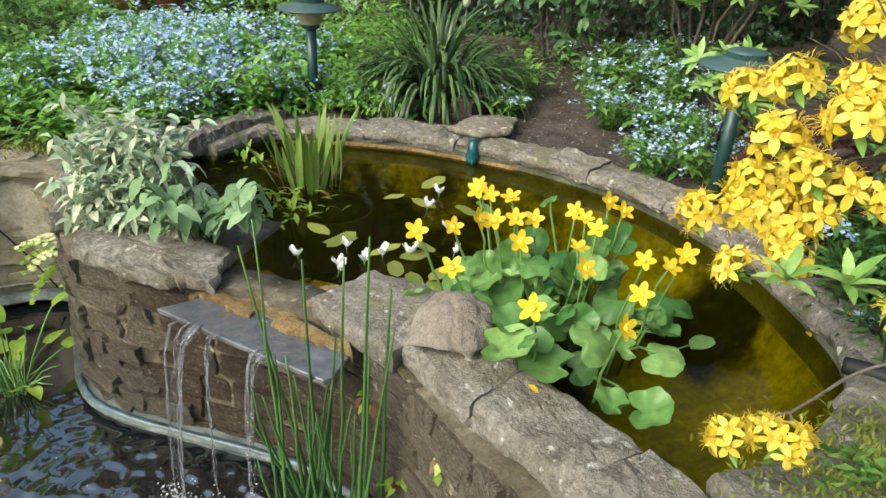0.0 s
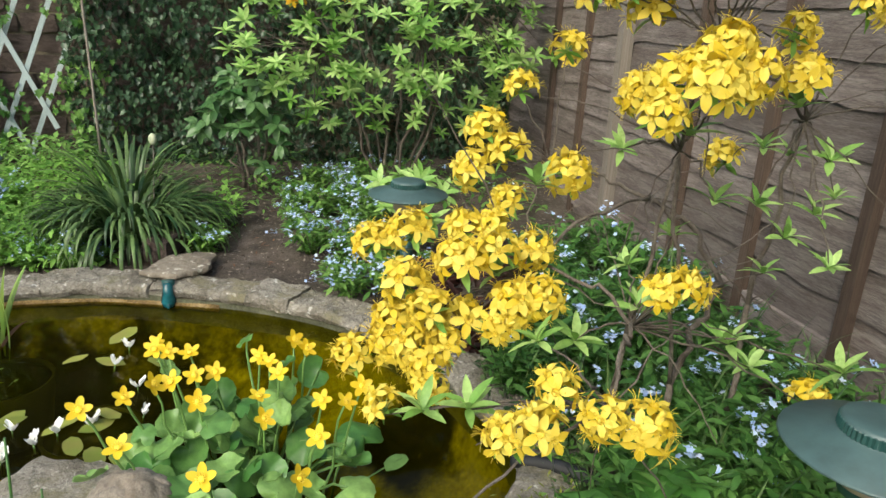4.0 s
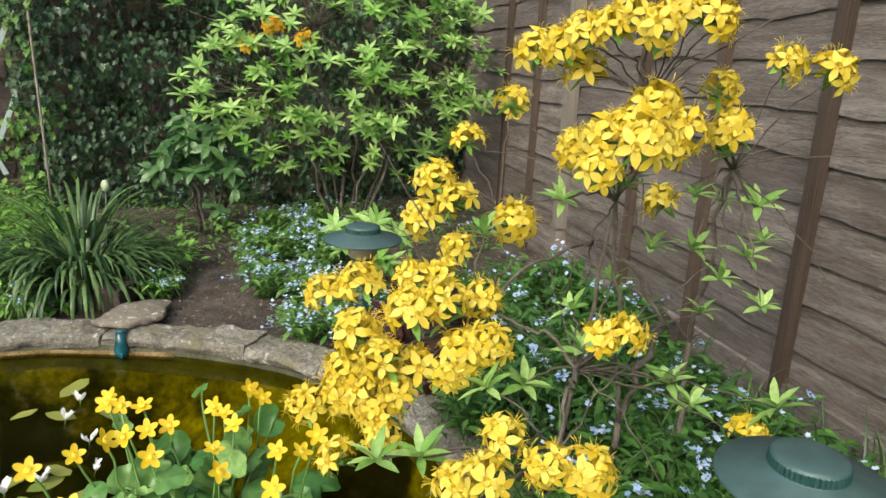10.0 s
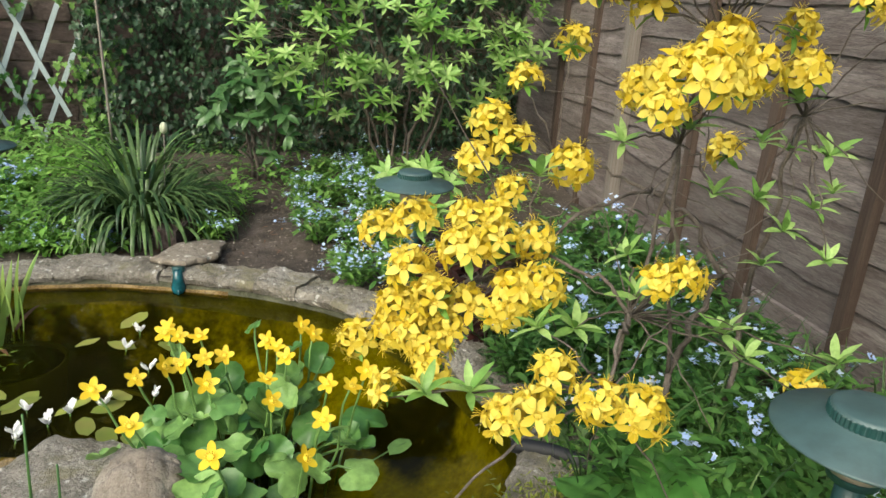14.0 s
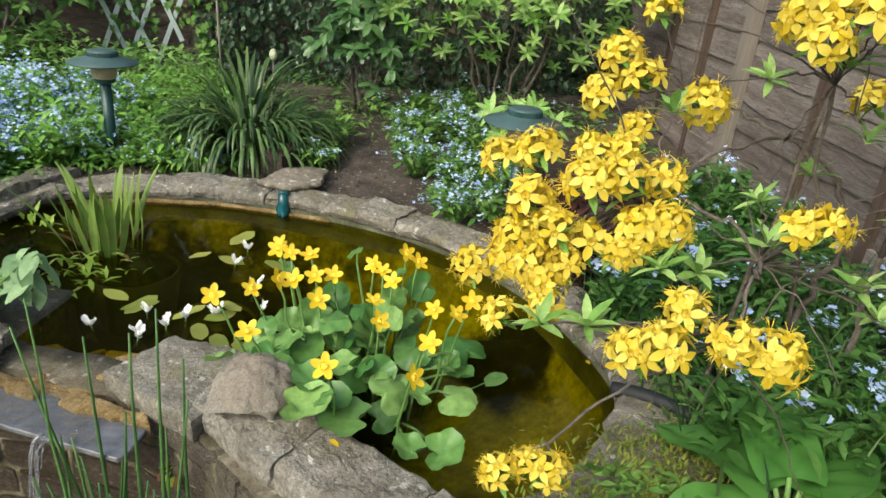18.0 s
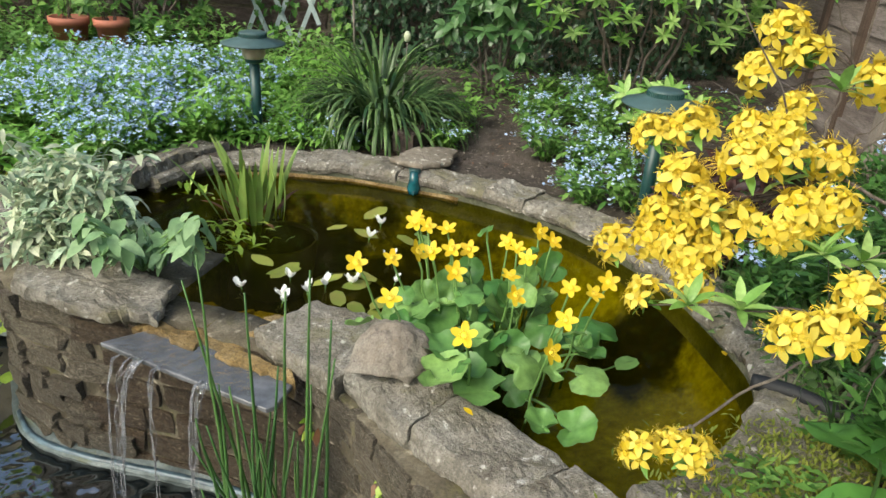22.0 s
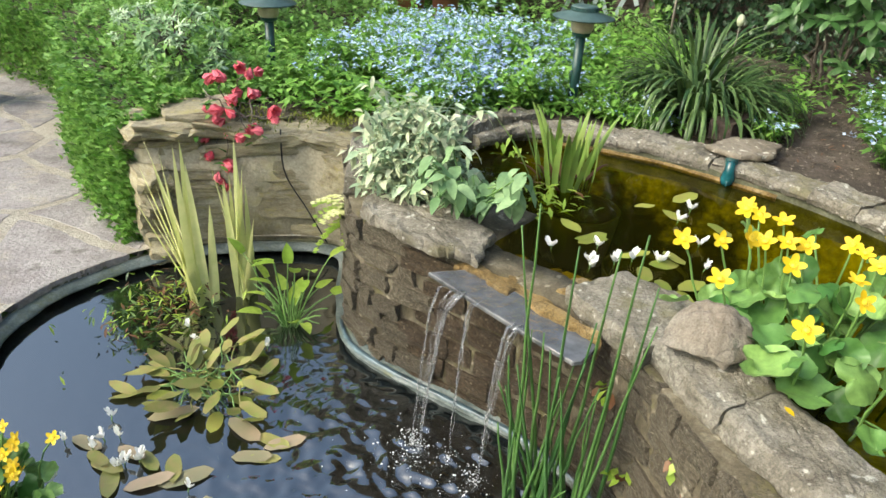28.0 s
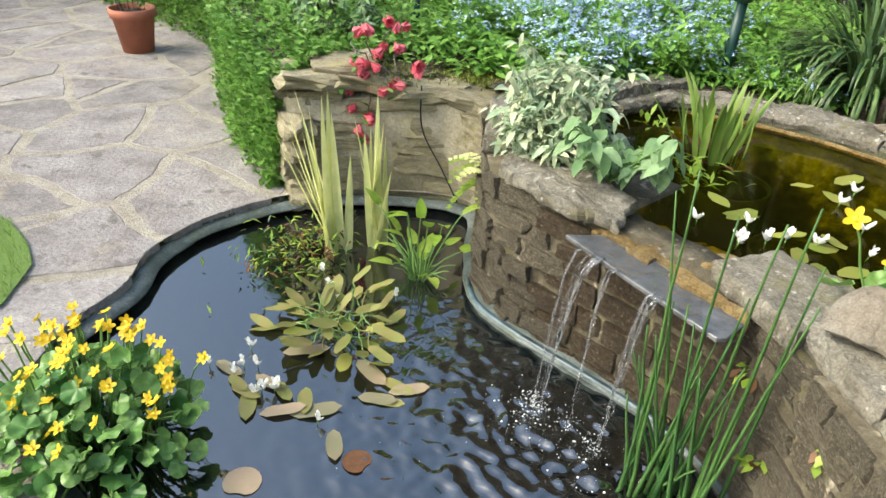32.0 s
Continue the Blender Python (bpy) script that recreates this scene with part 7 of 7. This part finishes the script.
tagged(new("ivy", s.data("ivy", [LEAF_DARK])), "dark glossy ivy covering the back wall", "ivy", kind="stuff")
s = Soup()
for i in range(620):
    x, z = rng.normal(-0.45, 0.10), 0.4 + 1.9 * rng.random()
    if noise.noise(Vector((x * 5, z * 4, 6))) < -0.12:
        continue
    s.add(IVY, turn(math.pi + rng.uniform(-0.9, 0.9), rng.uniform(-1.4, -0.3), rng.uniform(-0.4, 0.4)), (x, 4.28 + rng.uniform(-0.05, 0.1), z), rng.uniform(0.5, 0.95))
tagged(new("ivy", s.data("ivy", [LEAF_MID])), "bright green ivy climbing beside the trellis", "ivy", kind="stuff")


s = Soup()
for i in range(2600):
    x, z = rng.uniform(-3.6, -0.75), 0.4 + 1.7 * rng.random() ** 1.3
    if noise.noise(Vector((x * 3, z * 3, 9))) > -0.1 - 0.3 * (x < -1.4):
        s.add(IVY, turn(math.pi + rng.uniform(-1.2, 1.2), rng.uniform(-1.5, -0.2), rng.uniform(-0.5, 0.5)), (x, 4.42 + rng.uniform(-0.08, 0.05), z), rng.uniform(0.5, 1.0))
tagged(new("ivy", s.data("ivy", [LEAF_DEEP_SHADE])), "patchy green ivy on the old stone wall", "ivy", kind="stuff")


def shrub(name, label, centre, radii, n, whorls, ground, piece="leaf_whorl", inner=0.35, lean=(-0.5, 0.5), category="shrub", size=(0.8, 1.25), front=True):
    """A shrub of forked limbs that carry whorls of leaves out to an uneven outline."""
    bush = thing(name, label, category, (centre[0], centre[1], ground))
    base = np.array((centre[0], centre[1], ground))
    c, r = np.array(centre), np.array(radii)
    hubs = []
    for i in range(9):
        a = 2 * math.pi * i / 9
        h = c + r * 0.5 * np.array((math.cos(a), math.sin(a), rng.uniform(-0.7, 0.6))) - base
        hubs.append(h)
        one("limb", tube(bow((0.06 * math.cos(a), 0.06 * math.sin(a), -0.02), h, 0.05, 8, 0.02), 0.009, 0.005, 6), BARK, bush)
    twigs = Soup()
    for i in range(n):
        d = rng.normal(0, 1, 3)
        d /= np.linalg.norm(d)
        if front and d[1] > 0.35:
            d[1] *= -1
        k = inner + (1 - inner) * rng.random() ** 0.5
        k *= 1 + 0.22 * noise.noise(Vector(d * 2.2))
        p = c + r * d * k - base
        h = min(hubs, key=lambda q: np.linalg.norm(q - p))
        twigs.add(tube(bow(h, p, 0.02, 6, 0.010), 0.0028, 0.0014, 4))
        as_part(piece, whorls[rng.integers(len(whorls))], bush, m=mat4(turn(rng.uniform(-0.5, 0.5), rng.uniform(*lean) + 0.55) @ turn(rng.uniform(0, 6.28)), p, rng.uniform(*size)))
    as_part("twig", twigs.data("twig", [BARK]), bush, kind="stuff")
    return bush


RH = [whorl(10, 0.105, 0.032, LEAF_PALE if i < 3 else LEAF_FRESH, (-0.05, 0.8), droop=0.18) for i in range(5)]
rh = shrub("rhododendron", "open azalea bush with whorls of fresh pale green leaves", (1.12, 3.62, 1.27), (0.84, 0.45, 0.60), 270, RH, 0.42, inner=0.45, lean=(-0.35, 0.35), size=(0.45, 0.75))
SUNSET = JOINED[0].copy()
SUNSET.materials[1] = ORANGE
for x, y, z in ((0.62, 3.42, 1.34), (0.72, 3.40, 1.42), (0.86, 3.38, 1.37)):
    as_part("orange_truss", SUNSET, rh, "orange-yellow flower truss", m=mat4(None, (x - 1.12, y - 3.62, z - 0.42), 1.0))
LEAF_LAUREL = leaf_material("leaf_laurel", (0.03, 0.09, 0.022), (0.12, 0.22, 0.08), 0.3, 0.12)
LAUREL = [whorl(7, 0.10, 0.042, LEAF_LAUREL, (-0.3, 0.6), OVAL, 0.45) for i in range(3)]
shrub("laurel_shrub", "small laurel-like shrub with oval dull green leaves", (0.42, 3.72, 0.78), (0.26, 0.22, 0.30), 40, LAUREL, 0.42, size=(0.6, 0.95))
shrub("seedling_shrub", "young azalea shoots with pale green leaf whorls", (1.0, 2.62, 0.62), (0.15, 0.18, 0.13), 14, RH, 0.40, size=(0.6, 0.8))
MAROON = [whorl(10, 0.05, 0.018, LEAF_MAROON, (-0.5, 0.9), OVAL, 0.4) for i in range(2)]
shrub("maroon_shrub", "low dark maroon-leaved shrub beside the path lamp", (0.99, 1.88, 0.56), (0.15, 0.20, 0.17), 48, MAROON, 0.39, inner=0.5)
BUSH = [whorl(9, 0.07, 0.026, LEAF_MID, (-0.4, 0.9), OVAL, 0.4) for i in range(3)]
for x, y, z, rx, ry, rz, n in ((-2.5, 3.2, 0.65, 0.5, 0.4, 0.45, 130), (-3.3, 3.55, 0.6, 0.6, 0.45, 0.5, 130), (-4.3, 3.6, 0.6, 0.6, 0.45, 0.7, 120), (-5.3, 3.5, 0.6, 0.6, 0.45, 0.7, 90), (-1.6, 4.2, 0.8, 0.5, 0.3, 0.5, 90), (-2.3, 4.3, 1.0, 0.6, 0.3, 0.7, 90)):
    shrub("garden_shrub", "rounded green garden shrub with small oval leaves", (x, y, z), (rx, ry, rz), n, BUSH, 0.36, inner=0.5)
GREYS = [whorl(11, 0.055, 0.017, LEAF_SOFT if i else LEAF_GREY, (-0.5, 0.9), OVAL, 0.4) for i in range(3)]
shrub("grey_shrub", "soft grey-green shrub behind the retaining wall", (-2.02, 2.22, 0.52), (0.26, 0.20, 0.20), 90, GREYS, 0.37, inner=0.4, size=(0.45, 0.75))
shrub("grey_shrub", "soft grey-green shrub at the corner of the bed", (-2.45, 2.42, 0.50), (0.22, 0.18, 0.16), 70, GREYS, 0.37, inner=0.4, size=(0.45, 0.75))
s = Soup()
bank = spline([(-1.86, 1.665), (-2.03, 1.735), (-2.34, 1.88), (-2.88, 2.25), (-3.62, 2.78), (-4.6, 3.0), (-6.0, 3.15)], 0.02)
nb = normals2(bank)
for i in range(26000):
    k = int(len(bank) * rng.random() ** 1.7)
    q, nn = bank[k], nb[k]
    h = rng.random()
    if i % 2:
        off, z = -0.015 + 0.035 * (1 - h) + rng.normal(0, 0.03), PAVE + 0.01 + 0.44 * h + rng.normal(0, 0.015)
    else:
        off, z = 0.01 - 0.70 * h ** 1.3 + rng.normal(0, 0.03), 0.38 + 0.05 * h + 0.06 * noise.noise(Vector((q[0] * 3, q[1] * 3, h * 4))) + rng.normal(0, 0.025)
    s.add(IVY, turn(math.atan2(nn[1], nn[0]) + math.pi / 2 + rng.uniform(-1.2, 1.2), rng.uniform(-1.1, 0.5), rng.uniform(-0.4, 0.4)), (q[0] + nn[0] * off, q[1] + nn[1] * off, z), rng.uniform(0.32, 0.72), int(rng.integers(3)))
tagged(new("ivy_bank", s.data("ivy_bank", [LEAF_FRESH, LEAF_BANK, LEAF_MID])), "trailing small-leaved green groundcover spilling over the low wall", "groundcover", kind="stuff")

# ---- pots ----
def pot(x, y, z, r, h, label, mat=TERRACOTTA, stems=14):
    p = thing("flower_pot", label, "pot", (x, y, z), "flower pots")
    one("pot_wall", lathe([(0.0, 0.0), (r * 0.68, 0), (r * 0.9, h * 0.8), (r, h * 0.8), (r * 1.02, h), (r * 0.93, h), (r * 0.88, h * 0.8)], 26), mat, p)
    one("compost", ball(r * 0.9, 4, 14, 0.15), SOIL, p, m=mat4(loc=(0, 0, h * 0.86)))
    s = Soup()
    for i in range(stems):
        a, d = rng.uniform(0, 6.28), r * 0.6 * math.sqrt(rng.random())
        q = bow((d * math.cos(a), d * math.sin(a), h * 0.85), (1.6 * d * math.cos(a), 1.6 * d * math.sin(a), h * rng.uniform(1.1, 1.9)), 0.02, 5, 0.008)
        s.add(tube(q, 0.003, 0.0015, 4), mat=0)
        for j in range(5):
            s.add(leaf(0.05, 0.02, LANCE, 2, 0.2, 0.3), turn(rng.uniform(0, 6.28), rng.uniform(-0.4, 0.6), 0), q[rng.integers(2, 5)], 1, 1)
    as_part("plant", s.data("plant", [BARK, LEAF_MID]), p, "half-dry potted plant")


pot(-3.95, 2.44, PAVE, 0.135, 0.26, "terracotta flower pot with a half-dry plant on the paving")
pot(-1.86, 3.86, 0.44, 0.10, 0.2, "terracotta pot standing behind the flowers", stems=8)
pot(-1.64, 3.88, 0.44, 0.09, 0.2, "terracotta pot standing behind the flowers", stems=8)

# ---- lawn corner ----
lawn = thing("lawn", "corner of mown pale green lawn beside the paving", "lawn", kind="structure")
LAWN = [(-2.02, 0.74), (-2.16, 0.80), (-2.36, 0.84), (-2.9, 0.72), (-3.6, 0.3), (-3.7, -3.2), (-1.7, -3.2), (-1.82, 0.4), (-1.88, 0.58)]
part("turf", flat(LAWN, PAVE + 0.012), GRASS, lawn)
s = Soup()
bl = blade(0.03, 0.003, 0.6, 3, 0.2, LANCE)
n = 0
while n < 5000:
    x, y = rng.uniform(-3.0, -1.8), rng.uniform(-0.1, 0.85)
    if inside(LAWN, np.array(x), np.array(y)):
        s.add(bl, turn(rng.uniform(0, 6.28), rng.uniform(-0.5, 0.1)), (x, y, PAVE + 0.012), rng.uniform(0.6, 1.2))
        n += 1
as_part("grass", s.data("grass", [GRASS]), lawn, kind="stuff")
# surrounding hedge that closes the garden behind the camera
hedge = thing("hedge", "tall clipped green hedge closing the garden", "hedge", kind="structure")
for x, y, w, d in ((-2.0, -5.2, 14, 0.5), (-7.6, -0.2, 0.5, 10.2)):
    bm = bmesh.new()
    bmesh.ops.create_cube(bm, size=1.0)
    part("hedge_body", bm, LEAF_MID, hedge, m=mat4(None, (x, y, 0.8), (w, d, 1.9)))
s = Soup()
spray = leaf(0.16, 0.09, OVAL, 2, 0.2, 0.3)
for i in range(9000):
    if i % 12 < 7:
        p = (rng.uniform(-9, 5), -4.92 + rng.uniform(-0.5, 0.12), -0.1 + 1.95 * rng.random() ** 0.8)
    else:
        p = (-7.35 + rng.uniform(-0.5, 0.12), rng.uniform(-5.2, 4.8), -0.1 + 1.95 * rng.random() ** 0.8)
    s.add(spray, turn(rng.uniform(0, 6.28), rng.uniform(-1.0, 1.0), rng.uniform(-0.6, 0.6)), p, rng.uniform(0.6, 1.4))
as_part("hedge_foliage", s.data("hedge_foliage", [LEAF_MID]), hedge, kind="stuff")
